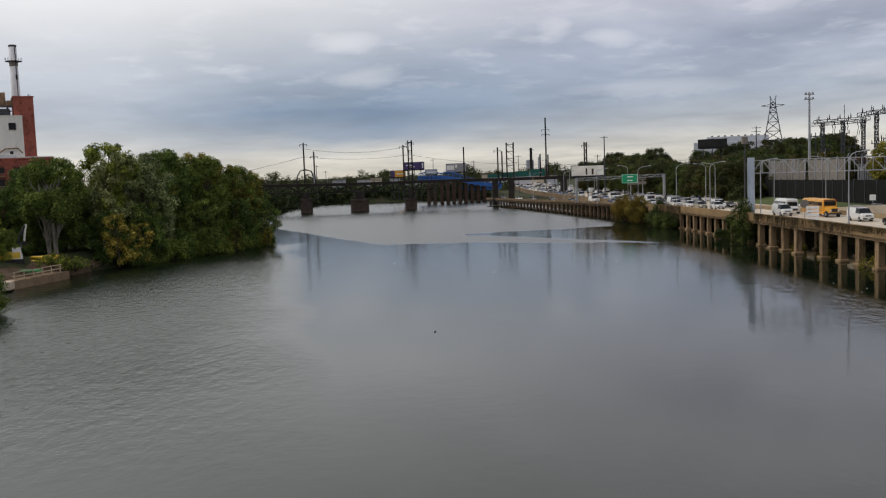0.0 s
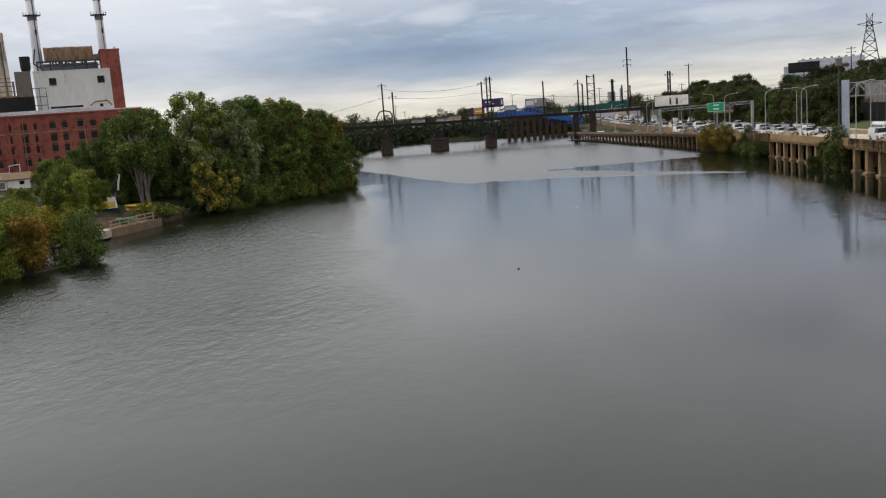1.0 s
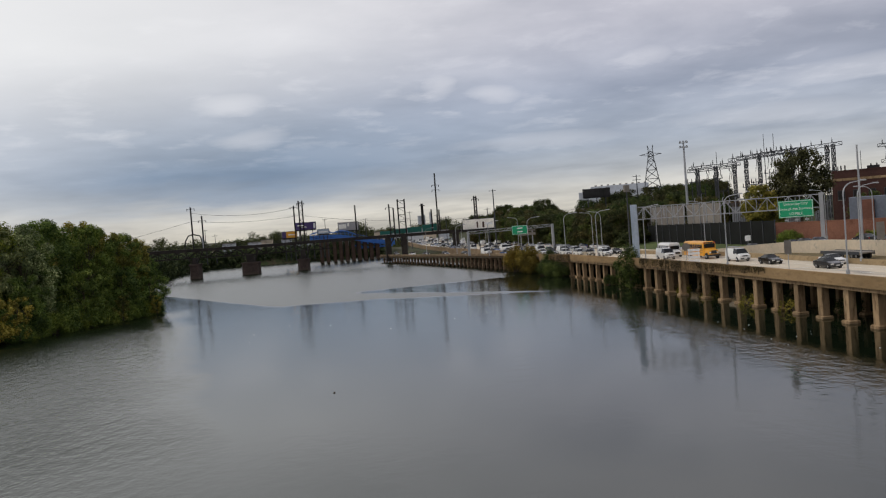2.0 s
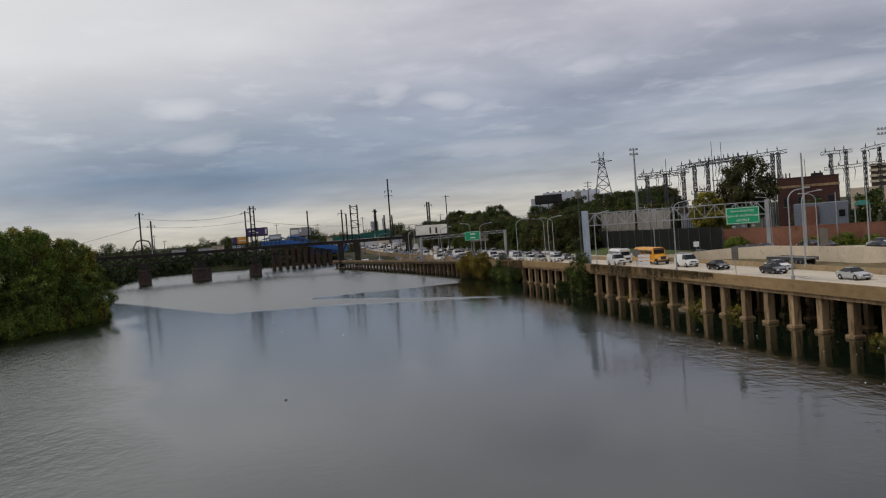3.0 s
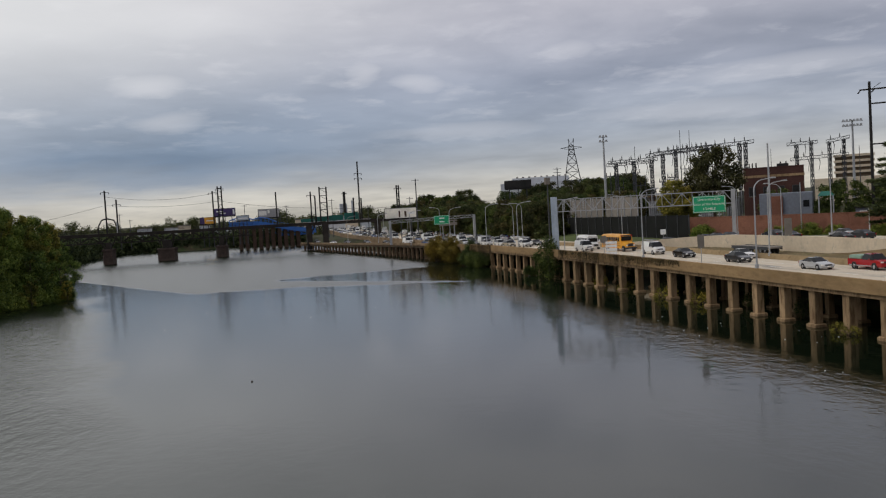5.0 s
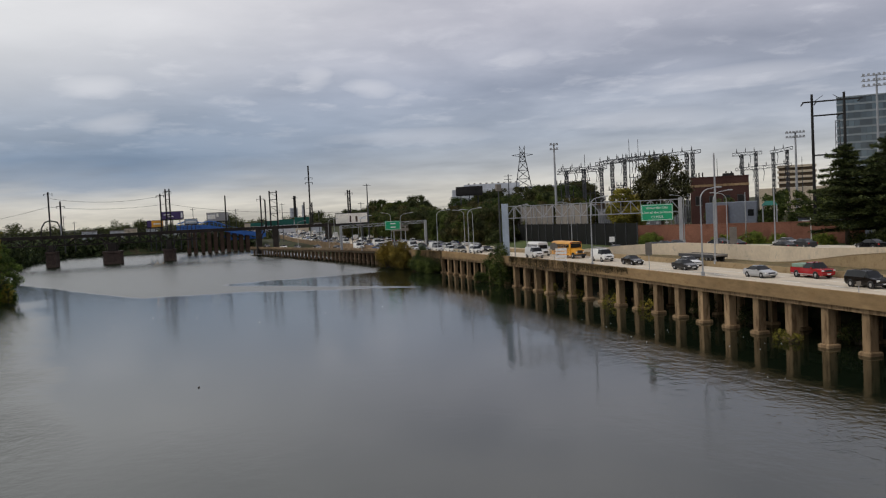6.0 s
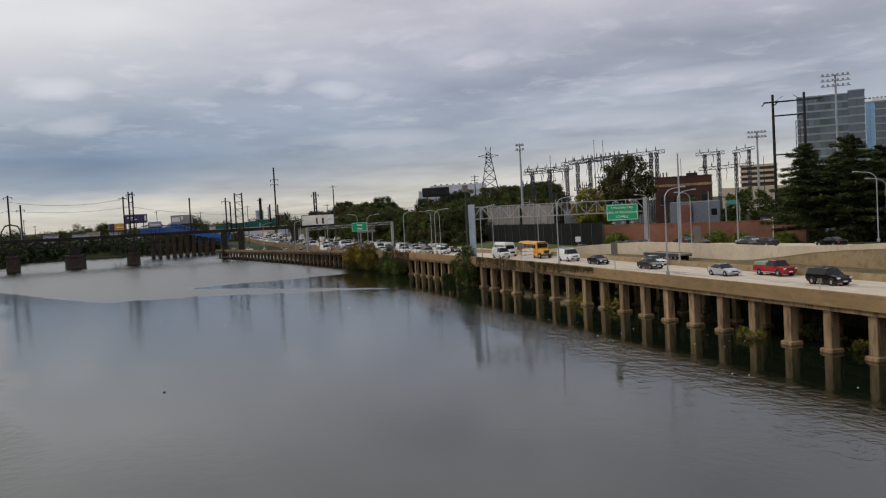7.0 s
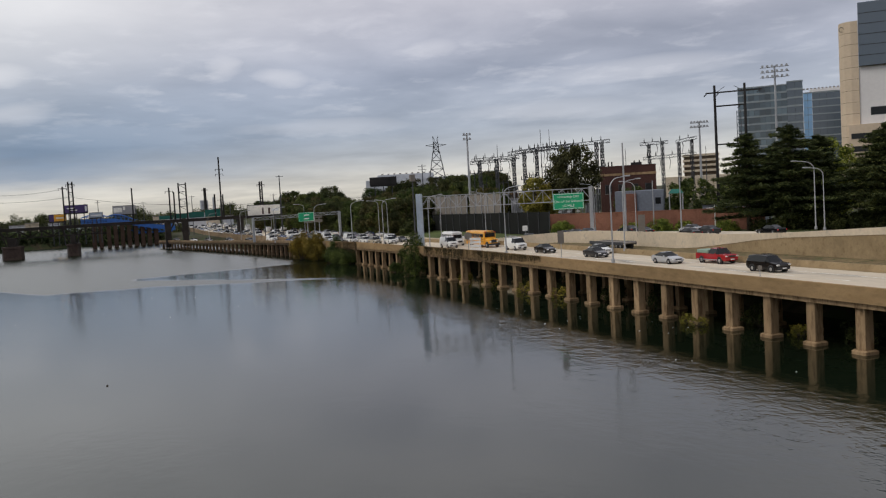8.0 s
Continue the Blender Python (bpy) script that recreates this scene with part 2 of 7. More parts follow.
def water_material():
    m = bpy.data.materials.new("river_water")
    m.use_nodes = True
    nt = m.node_tree
    b = nt.nodes["Principled BSDF"]
    geo = nt.nodes.new("ShaderNodeNewGeometry")
    sep = nt.nodes.new("ShaderNodeSeparateXYZ")
    nt.links.new(geo.outputs["Position"], sep.inputs[0])
    X, Y = sep.outputs[0], sep.outputs[1]

    def noise_at(scale, detail, stretch=(1, 1, 1), rough=0.55):
        mp = nt.nodes.new("ShaderNodeMapping")
        mp.inputs["Scale"].default_value = stretch
        nt.links.new(geo.outputs["Position"], mp.inputs[0])
        n = nt.nodes.new("ShaderNodeTexNoise")
        n.inputs["Scale"].default_value, n.inputs["Detail"].default_value, n.inputs["Roughness"].default_value = scale, detail, rough
        nt.links.new(mp.outputs[0], n.inputs["Vector"])
        return n.outputs["Fac"]

    wob = math_node(nt, "MULTIPLY", math_node(nt, "SUBTRACT", noise_at(0.045, 4), 0.5), 10.0)

    def past(value, edge, soft):
        """0 before edge, 1 past it."""
        return math_node(nt, "DIVIDE", math_node(nt, "SUBTRACT", value, edge), soft, clamp=True)

    yw = math_node(nt, "ADD", Y, wob)
    first = math_node(nt, "ADD", math_node(nt, "MULTIPLY", math_node(nt, "MAXIMUM", math_node(nt, "SUBTRACT", -12.0, X), 0.0), 2.1), 190.0)
    first = math_node(nt, "SUBTRACT", first, math_node(nt, "MULTIPLY", math_node(nt, "MAXIMUM", math_node(nt, "SUBTRACT", X, 8.0), 0.0), 0.55))
    rough_zone = past(yw, first, 3.0)
    # a calm tongue that runs in from the viaduct
    lower = math_node(nt, "SUBTRACT", 217.6, math_node(nt, "MULTIPLY", X, 1.115))
    upper = math_node(nt, "ADD", math_node(nt, "MULTIPLY", X, 0.2), 216.0)
    tongue = math_node(nt, "MULTIPLY", past(yw, lower, 3.0), math_node(nt, "SUBTRACT", 1.0, past(yw, upper, 3.0)))
    tongue = math_node(nt, "MULTIPLY", tongue, past(X, 4.0, 2.0))
    rough_zone = math_node(nt, "MULTIPLY", rough_zone, math_node(nt, "SUBTRACT", 1.0, tongue))
    # ripples by the left bank and along the viaduct
    shore = math_node(nt, "SUBTRACT", X, math_node(nt, "MULTIPLY", math_node(nt, "MAXIMUM", math_node(nt, "SUBTRACT", Y, 150.0), 0.0), 0.36))
    lee = math_node(nt, "ADD", math_node(nt, "ADD", X, math_node(nt, "MULTIPLY", Y, 0.165)), math_node(nt, "MULTIPLY", wob, 1.2))
    left_zone = math_node(nt, "MULTIPLY", math_node(nt, "SUBTRACT", 1.0, past(lee, -12.0, 14.0)), math_node(nt, "SUBTRACT", 1.0, past(yw, 200.0, 12.0)))
    left_zone = math_node(nt, "MULTIPLY", left_zone, past(Y, 42.0, 30.0))
    open_left = math_node(nt, "MULTIPLY", left_zone, past(math_node(nt, "ADD", shore, math_node(nt, "MULTIPLY", wob, 0.5)), -58.0, 6.0))
    right_zone = math_node(nt, "MULTIPLY", math_node(nt, "MULTIPLY", past(math_node(nt, "ADD", X, math_node(nt, "MULTIPLY", wob, 0.5)), 36.5, 5.0), math_node(nt, "SUBTRACT", 1.0, past(math_node(nt, "ADD", X, math_node(nt, "MULTIPLY", wob, 0.2)), 44.5, 3.0))), math_node(nt, "SUBTRACT", 1.0, past(yw, 130.0, 40.0)))
    near_zone = math_node(nt, "MULTIPLY", past(math_node(nt, "ADD", X, math_node(nt, "MULTIPLY", wob, 0.5)), 25.0, 8.0), math_node(nt, "SUBTRACT", 1.0, past(yw, 50.0, 18.0)))
    near_zone = math_node(nt, "MULTIPLY", near_zone, math_node(nt, "SUBTRACT", 1.0, past(X, 46.0, 5.0)))
    right_zone = math_node(nt, "MAXIMUM", right_zone, math_node(nt, "MULTIPLY", near_zone, 0.6))
    live = math_node(nt, "MAXIMUM", left_zone, math_node(nt, "MULTIPLY", right_zone, 0.30))
    patch = ramp(nt, [(0.38, (0.15, 0.15, 0.15, 1)), (0.62, (1, 1, 1, 1))])
    nt.links.new(noise_at(0.05, 3, (1, 0.5, 1)), patch.inputs[0])
    height = math_node(nt, "ADD", math_node(nt, "MULTIPLY", noise_at(0.8, 3, (1, 0.6, 1)), 0.75), math_node(nt, "MULTIPLY", noise_at(2.3, 3, (1, 0.7, 1)), 0.25))
    bump = nt.nodes.new("ShaderNodeBump")
    bump.inputs["Distance"].default_value = 0.30
    strength = math_node(nt, "ADD", 0.045, math_node(nt, "ADD", math_node(nt, "MULTIPLY", live, 0.95), math_node(nt, "MULTIPLY", rough_zone, 0.14)))
    strength = math_node(nt, "ADD", strength, math_node(nt, "MULTIPLY", patch.outputs[0], 0.028))
    strength = math_node(nt, "ADD", strength, math_node(nt, "MULTIPLY", past(Y, 90.0, 50.0), 0.05))
    # still water in the lee of the columns
    still = math_node(nt, "SUBTRACT", 1.0, math_node(nt, "MULTIPLY", past(math_node(nt, "ADD", X, math_node(nt, "MULTIPLY", wob, 0.5)), 45.0, 3.0), 0.6))
    strength = math_node(nt, "MULTIPLY", strength, still)
    nt.links.new(strength, bump.inputs["Strength"])
    nt.links.new(height, bump.inputs["Height"])
    # wind-driven wavelets turn their lit faces downstream
    lean = nt.nodes.new("ShaderNodeCombineXYZ")
    nt.links.new(math_node(nt, "ADD", math_node(nt, "MULTIPLY", rough_zone, -0.085), math_node(nt, "MULTIPLY", open_left, -0.15)), lean.inputs[1])
    add = nt.nodes.new("ShaderNodeVectorMath")
    nt.links.new(bump.outputs[0], add.inputs[0])
    nt.links.new(lean.outputs[0], add.inputs[1])
    nrm = nt.nodes.new("ShaderNodeVectorMath")
    nrm.operation = "NORMALIZE"
    nt.links.new(add.outputs[0], nrm.inputs[0])
    nt.links.new(nrm.outputs[0], b.inputs["Normal"])
    silt = ramp(nt, [(0.35, (0.006, 0.010, 0.005, 1)), (0.65, (0.009, 0.015, 0.008, 1))])
    nt.links.new(noise_at(0.02, 3), silt.inputs[0])
    nt.links.new(silt.outputs[0], b.inputs["Base Color"])
    b.inputs["IOR"].default_value = 1.41
    b.inputs["Specular Tint"].default_value = (0.885, 1.0, 0.93, 1)
    nt.links.new(math_node(nt, "ADD", math_node(nt, "ADD", math_node(nt, "MULTIPLY", still, 0.065), math_node(nt, "MULTIPLY", math_node(nt, "MULTIPLY", past(Y, 90.0, 50.0), math_node(nt, "SUBTRACT", 1.0, past(X, 30.0, 10.0))), 0.035)), math_node(nt, "MULTIPLY", rough_zone, 0.12)), b.inputs["Roughness"])
    return m


M = {
    "water": water_material(),
    "soil": surface("bank_soil", (0.060, 0.046, 0.028), 0.95, big=0.05, small=0.8, vary=0.4, grain=0.3, bump=0.4, dirt=(0.035, 0.050, 0.018), dirt_at=0.5),
    "dirt": surface("trampled_brown_earth", (0.105, 0.072, 0.046), 0.95, big=0.3, small=2.5, vary=0.35, grain=0.3, bump=0.5),
    "grass": surface("rough_grass", (0.09, 0.115, 0.04), 0.95, big=0.1, small=2.0, vary=0.35, grain=0.3, bump=0.4),
    "road": surface("concrete_road", (0.60, 0.525, 0.41), 0.85, big=0.06, small=2.5, vary=0.12, grain=0.1, dirt=(0.24, 0.23, 0.21), dirt_at=0.66, stretch=(1, 0.15, 1)),
    "asphalt": surface("worn_asphalt", (0.17, 0.165, 0.155), 0.9, big=0.06, small=2.5, vary=0.15, grain=0.12),
    "concrete": surface("weathered_concrete", (0.33, 0.225, 0.125), 0.9, big=0.35, small=2.0, vary=0.3, grain=0.15, per_object=0.14, dirt=(0.15, 0.095, 0.05), dirt_at=0.58, stretch=(1, 1, 0.22)),
    "parapet": surface("stained_parapet_concrete", (0.30, 0.200, 0.100), 0.9, big=0.2, small=2.0, vary=0.25, grain=0.18, dirt=(0.22, 0.14, 0.065), dirt_at=0.64, stretch=(1, 0.35, 1)),
    "oldparapet": surface("grimy_parapet_concrete", (0.23, 0.165, 0.10), 0.9, big=0.2, small=2.0, vary=0.25, grain=0.18, dirt=(0.12, 0.08, 0.045), dirt_at=0.6, stretch=(1, 0.35, 1)),
    "darkpile": surface("grimy_brown_pile", (0.165, 0.108, 0.066), 0.9, big=0.3, small=2.0, vary=0.25, grain=0.15, per_object=0.2, dirt=(0.08, 0.055, 0.035), dirt_at=0.6),
    "whitewall": surface("pale_concrete_wall", (0.58, 0.49, 0.365), 0.85, big=0.15, small=2.0, vary=0.14, grain=0.08, dirt=(0.33, 0.30, 0.25), dirt_at=0.66),
    "brownwall": surface("brown_retaining_wall", (0.31, 0.23, 0.13), 0.9, big=0.2, small=2.0, vary=0.22, grain=0.15, dirt=(0.20, 0.14, 0.075)),
    # concrete darkened in its colour to deepen the shade under decks
    "underside": surface("shade_dark_concrete", (0.10, 0.075, 0.05), 0.95, big=0.3, small=2.0),
    "verge": surface("dry_verge", (0.17, 0.13, 0.07), 0.95, big=0.15, small=2.0, vary=0.35, grain=0.3, bump=0.4, dirt=(0.07, 0.085, 0.03), dirt_at=0.6),
    "stripe": surface("lane_paint", (0.72, 0.72, 0.68), 0.7, big=0.5, small=4.0),
    "brick": surface("red_brick", (0.315, 0.098, 0.070), 0.9, big=0.15, small=4.0, vary=0.28, grain=0.2, dirt=(0.12, 0.04, 0.03)),
    "brickdark": surface("dark_brown_brick", (0.085, 0.042, 0.034), 0.9, big=0.15, small=4.0, vary=0.25, grain=0.2, dirt=(0.07, 0.035, 0.03)),
    "brickwall": surface("brown_brick", (0.23, 0.105, 0.070), 0.9, big=0.12, small=4.0, vary=0.2, grain=0.16, dirt=(0.17, 0.075, 0.05)),
    "whiteblock": surface("stained_white_cladding", (0.80, 0.775, 0.70), 0.75, big=0.12, small=1.5, vary=0.1, grain=0.06, dirt=(0.40, 0.37, 0.32), dirt_at=0.68, stretch=(1, 1, 0.3)),
    "rust": surface("rusted_sheet", (0.25, 0.15, 0.085), 0.85, big=0.3, small=1.5, vary=0.4, grain=0.15, dirt=(0.30, 0.22, 0.14), dirt_at=0.55, stretch=(1, 1, 0.3)),
    "stack": surface("grey_painted_stack", (0.64, 0.64, 0.64), 0.6, big=0.2, small=2.0, vary=0.1, dirt=(0.34, 0.33, 0.31), dirt_at=0.68, stretch=(1, 1, 0.2)),
    "oldconcrete": surface("stained_old_concrete", (0.62, 0.56, 0.44), 0.85, big=0.25, small=1.5, vary=0.2, dirt=(0.20, 0.16, 0.11), dirt_at=0.6, stretch=(1, 1, 0.15)),
    "cleanwhite": surface("clean_white_panel", (0.70, 0.68, 0.66), 0.7, big=0.05, small=0.8, vary=0.06, grain=0.03),
    "beige": surface("beige_panel", (0.58, 0.47, 0.345), 0.8, big=0.08, small=1.2, vary=0.08, grain=0.05),
    "roofwhite": surface("pale_roof", (0.62, 0.62, 0.60), 0.7, big=0.1, small=1.0, vary=0.12),
    "steel": surface("galvanised_steel", (0.36, 0.37, 0.38), 0.5, metal=0.3, big=0.4, small=4.0, vary=0.12, grain=0.08),
    "bluesteel": surface("pale_blue_grey_post", (0.40, 0.46, 0.53), 0.5, metal=0.2, big=0.3, small=4.0, vary=0.12),
    "lattice": surface("dull_lattice_steel", (0.055, 0.058, 0.064), 0.6, metal=0.2, big=0.4, small=4.0),
    "black": surface("blackened_steel", (0.028, 0.027, 0.026), 0.8, big=0.3, small=3.0, vary=0.4),
    "railsteel": surface("rusty_black_girder", (0.034, 0.029, 0.025), 0.85, big=0.3, small=3.0, vary=0.4),
    "pier": surface("sooty_stone_pier", (0.066, 0.048, 0.040), 0.95, big=0.3, small=1.5, vary=0.35, grain=0.25),
    "blue": surface("blue_bridge_paint", (0.03, 0.13, 0.42), 0.5, big=0.2, small=2.0, vary=0.2),
    "trestle": surface("brown_trestle_timber", (0.075, 0.048, 0.035), 0.95, big=0.3, small=1.5, vary=0.35),
    "green": surface("sign_green", (0.004, 0.35, 0.150), 0.45, big=0.3, small=3.0, vary=0.1, grain=0.05, bump=0.0),
    "signwhite": surface("reflective_white", (0.78, 0.78, 0.76), 0.5, bump=0.0, vary=0.05),
    "bark": surface("bark", (0.085, 0.068, 0.05), 0.95, big=1.0, small=6.0, vary=0.3, grain=0.3),
    "palebark": surface("pale_bark", (0.22, 0.20, 0.165), 0.95, big=1.0, small=6.0, vary=0.3, grain=0.3),
    "leaf": leaves("green_leaves", (0.135, 0.180, 0.040), (0.240, 0.260, 0.060)),
    "leafdark": leaves("dark_green_leaves", (0.085, 0.130, 0.036), (0.165, 0.205, 0.056)),
    "leafyellow": leaves("yellowing_leaves", (0.190, 0.180, 0.030), (0.300, 0.250, 0.040)),
    "leafrust": leaves("rusty_autumn_leaves", (0.230, 0.155, 0.036), (0.360, 0.225, 0.052)),
    "leafolive": leaves("olive_brown_leaves", (0.190, 0.178, 0.044), (0.310, 0.260, 0.065)),
    "leafgrey": leaves("silvery_leaves", (0.160, 0.200, 0.105), (0.300, 0.330, 0.190)),
    "needle": leaves("dark_needles", (0.054, 0.072, 0.036), (0.112, 0.126, 0.056)),
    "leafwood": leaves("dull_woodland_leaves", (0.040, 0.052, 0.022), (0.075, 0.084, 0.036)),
    "leafbrown": leaves("browning_woodland_leaves", (0.058, 0.056, 0.026), (0.100, 0.092, 0.042)),
    "leafhill": leaves("dark_hillside_leaves", (0.052, 0.076, 0.024), (0.105, 0.125, 0.040)),
    "leafochre": leaves("dull_ochre_leaves", (0.150, 0.118, 0.030), (0.235, 0.170, 0.042)),
    "vine": leaves("dry_brown_creeper", (0.130, 0.092, 0.050), (0.200, 0.145, 0.075)),
    "leaflime": leaves("light_green_leaves", (0.190, 0.225, 0.040), (0.320, 0.340, 0.070)),
    "galvanised": surface("weathered_galvanised_lattice", (0.19, 0.195, 0.20), 0.6, metal=0.2, big=0.4, small=4.0),
    "glass": glassy("dark_window_glass", (0.010, 0.012, 0.014), 0.08, 0.28),
    "towerglass": glassy("grey_green_curtain_wall", (0.075, 0.11, 0.13), 0.10, 0.9, vary=0.55),
    "blueglass": glassy("bright_blue_glass", (0.22, 0.40, 0.62), 0.15, 0.8),
    "darkglass": glassy("slate_glass", (0.085, 0.11, 0.135), 0.12, 0.9),
    "tyre": surface("tyre_rubber", (0.02, 0.02, 0.02), 0.9),
    "rim": surface("wheel_alloy", (0.45, 0.45, 0.46), 0.35, metal=0.8),
    "lamp": glassy("headlight_lens", (0.75, 0.75, 0.72), 0.1, 0.8),
    "tail": glassy("tail_light_lens", (0.35, 0.02, 0.02), 0.15, 0.7),
    "trim": surface("black_trim", (0.03, 0.03, 0.032), 0.6),
    "yellow": surface("school_bus_yellow", (0.72, 0.33, 0.025), 0.4, big=0.4, vary=0.08, bump=0.0),
    "machine": surface("machine_yellow", (0.62, 0.42, 0.04), 0.5, big=0.5, vary=0.2),
    "tarp": surface("bright_yellow_plastic", (0.70, 0.47, 0.03), 0.45, big=0.8, vary=0.15),
    "palegreen": surface("pale_green_sheeting", (0.20, 0.30, 0.23), 0.6),
    "greenplastic": surface("green_plastic", (0.05, 0.28, 0.10), 0.5),
    "wood": surface("grey_dock_timber", (0.22, 0.155, 0.095), 0.9, big=0.5, small=5.0, vary=0.25),
    "palewood": surface("pale_weathered_timber", (0.42, 0.33, 0.22), 0.85, big=0.5, small=5.0, vary=0.2),
    "greybox": surface("slate_blue_cladding", (0.17, 0.19, 0.225), 0.7, big=0.2, small=2.0, vary=0.1),
    "fence": surface("black_fence_screen", (0.010, 0.011, 0.010), 0.95, big=0.3, small=3.0, vary=0.3),
    "panel": surface("tan_screen_panel", (0.20, 0.180, 0.155), 0.85, big=0.3, small=2.0, vary=0.15, per_object=0.12),
    # distance haze is mixed into this pale blue-grey wall colour
    "haze": surface("hazed_far_cladding", (0.50, 0.52, 0.55), 0.8, big=0.05, small=0.4, vary=0.1),
    "teal": surface("teal_roof", (0.012, 0.13, 0.10), 0.7, big=0.1, small=1.0),
}
CAR = {n: glassy("car_paint_" + n, c, 0.12, 0.45) for n, c in {
    "white": (0.72, 0.72, 0.70), "silver": (0.42, 0.43, 0.44), "black": (0.006, 0.006, 0.007), "navy": (0.018, 0.025, 0.05), "red": (0.33, 0.016, 0.02), "grey": (0.03, 0.032, 0.036), "tan": (0.40, 0.36, 0.28), "blue": (0.05, 0.09, 0.2)}.items()}


# ---- mesh tools ----
class Geo:
    """Vertices and faces of one mesh, gathered from simple solids."""

    def __init__(self):
        self.v, self.f = [], []

    def add(self, verts, faces):
        n = len(self.v)
        self.v += [tuple(p) for p in verts]
        self.f += [tuple(i + n for i in q) for q in faces]
        return self

    def box(self, x0, x1, y0, y1, z0, z1, bevel=0.0):
        if bevel <= 0:
            v = [(x, y, z) for z in (z0, z1) for y in (y0, y1) for x in (x0, x1)]
            return self.add(v, [(0, 2, 3, 1), (4, 5, 7, 6), (0, 1, 5, 4), (2, 6, 7, 3), (0, 4, 6, 2), (1, 3, 7, 5)])
        b = bevel
        rings = []
        for z, s in ((z0, b), (z0 + b, 0), (z1 - b, 0), (z1, b)):
            c = b if s == 0 else b * 1.6
            xa, xb, ya, yb = x0 + s, x1 - s, y0 + s, y1 - s
            rings.append([(xa + c, ya, z), (xb - c, ya, z), (xb, ya + c, z), (xb, yb - c, z), (xb - c, yb, z), (xa + c, yb, z), (xa, yb - c, z), (xa, ya + c, z)])
        return self.loft(rings)

    def loft(self, rings, caps=True):
        n = len(rings[0])
        v = [p for r in rings for p in r]
        f = [(k * n + i, k * n + (i + 1) % n, (k + 1) * n + (i + 1) % n, (k + 1) * n + i) for k in range(len(rings) - 1) for i in range(n)]
        if caps:
            f += [tuple(reversed(range(n))), tuple(range((len(rings) - 1) * n, len(rings) * n))]
        return self.add(v, f)

    def beam(self, a, b, w, h=None):
        h = h or w
        a, b = Vector(a), Vector(b)
        d = (b - a).normalized()
        s = d.cross(Vector((0, 0, 1)))
        s = Vector((1, 0, 0)) if s.length < 1e-3 else s.normalized()
        u = s.cross(d)
        o = [s * (w / 2) * i + u * (h / 2) * j for i, j in ((-1, -1), (1, -1), (1, 1), (-1, 1))]
        return self.loft([[a + q for q in o], [b + q for q in o]])

    def cyl(self, a, b, r0, r1=None, n=8, caps=True):
        r1 = r0 if r1 is None else r1
        a, b = Vector(a), Vector(b)
        d = (b - a).normalized()
        s = d.cross(Vector((0, 0, 1)))
        s = Vector((1, 0, 0)) if s.length < 1e-3 else s.normalized()
        u = s.cross(d)
        ring = lambda c, r: [c + s * r * math.cos(6.28318 * i / n) + u * r * math.sin(6.28318 * i / n) for i in range(n)]
        return self.loft([ring(a, r0), ring(b, r1)], caps)

    def tube(self, pts, r0, r1=None, n=6):
        r1 = r0 if r1 is None else r1
        pts = [Vector(p) for p in pts]
        m, rings, s = len(pts), [], None
        for i, p in enumerate(pts):
            d = (pts[min(i + 1, m - 1)] - pts[max(i - 1, 0)]).normalized()
            if s is None:
                s = d.orthogonal()
            s = (s - d * s.dot(d)).normalized()
            u, r = d.cross(s), r0 + (r1 - r0) * i / (m - 1)
            rings.append([p + s * r * math.cos(6.28318 * q / n) + u * r * math.sin(6.28318 * q / n) for q in range(n)])
        return self.loft(rings)

    def prism(self, poly, z0, z1):
        return self.loft([[(x, y, z0) for x, y in poly], [(x, y, z1) for x, y in poly]])

    def mesh(self, name, mat, smooth=False):
        me = bpy.data.meshes.new(name)
        used = sorted({i for q in self.f for i in q})
        slot = {i: k for k, i in enumerate(used)}
        me.from_pydata([self.v[i] for i in used], [], [[slot[i] for i in q] for q in self.f])
        me.materials.append(mat)
        if smooth:
            me.polygons.foreach_set("use_smooth", [True] * len(me.polygons))
        me.update()
        return me


def part(name, geo, mat, parent=None, label="", smooth=False):
    """One mesh object, under a thing or a part where one is given."""
    ob = new(name, geo.mesh(name, mat, smooth))
    if parent is not None:
        ob.parent = parent
    return tagged(ob, label)


def thing(name, label, category, group="", place=(0, 0, 0), turn=0.0, kind=""):
    ob = new(name)
    ob.matrix_world = pose(*place, 0, 0, turn)
    return tagged(ob, label, category, group, kind)


def put_at(x, y, z, turn=0.0, size=1.0):
    return pose(x, y, z, 0, 0, turn) @ Matrix.Diagonal((size, size, size, 1))


def along(table, t):
    """Straight-line interpolation in a table of (t, value)."""
    if t <= table[0][0]:
        return table[0][1]
    for (a, p), (b, q) in zip(table, table[1:]):
        if t <= b:
            return p + (q - p) * (t - a) / (b - a)
    return table[-1][1]


def smooth(a, b, t):
    k = max(0.0, min(1.0, (t - a) / (b - a)))
    return k * k * (3 - 2 * k)


# ---- plan: the river, its banks, the road along it ----
LEFT_BANK = [(-300, -78), (60, -66), (97, -60), (106, -59), (122, -64), (150, -63), (163, -57), (180, -50), (199, -41), (212, -42), (240, -52), (300, -64), (389, -71), (440, -72), (478, -66), (600, -60)]
RIGHT_BANK = [(-300, 68), (150, 68), (163, 67), (178, 65.5), (205, 63.5), (222, 61.5), (250, 58), (300, 51), (340, 45.5), (383, 35.5), (411, 30), (440, 26), (520, 24)]
ROAD_EDGE = [(-120, 56.6), (165, 56.6), (195, 55.0), (206, 54.5), (222, 53.2), (240, 51.2), (262, 47.8), (300, 41.2), (324, 35.4), (340, 31.9), (373, 24.3), (393, 19.4), (470, 2.0)]
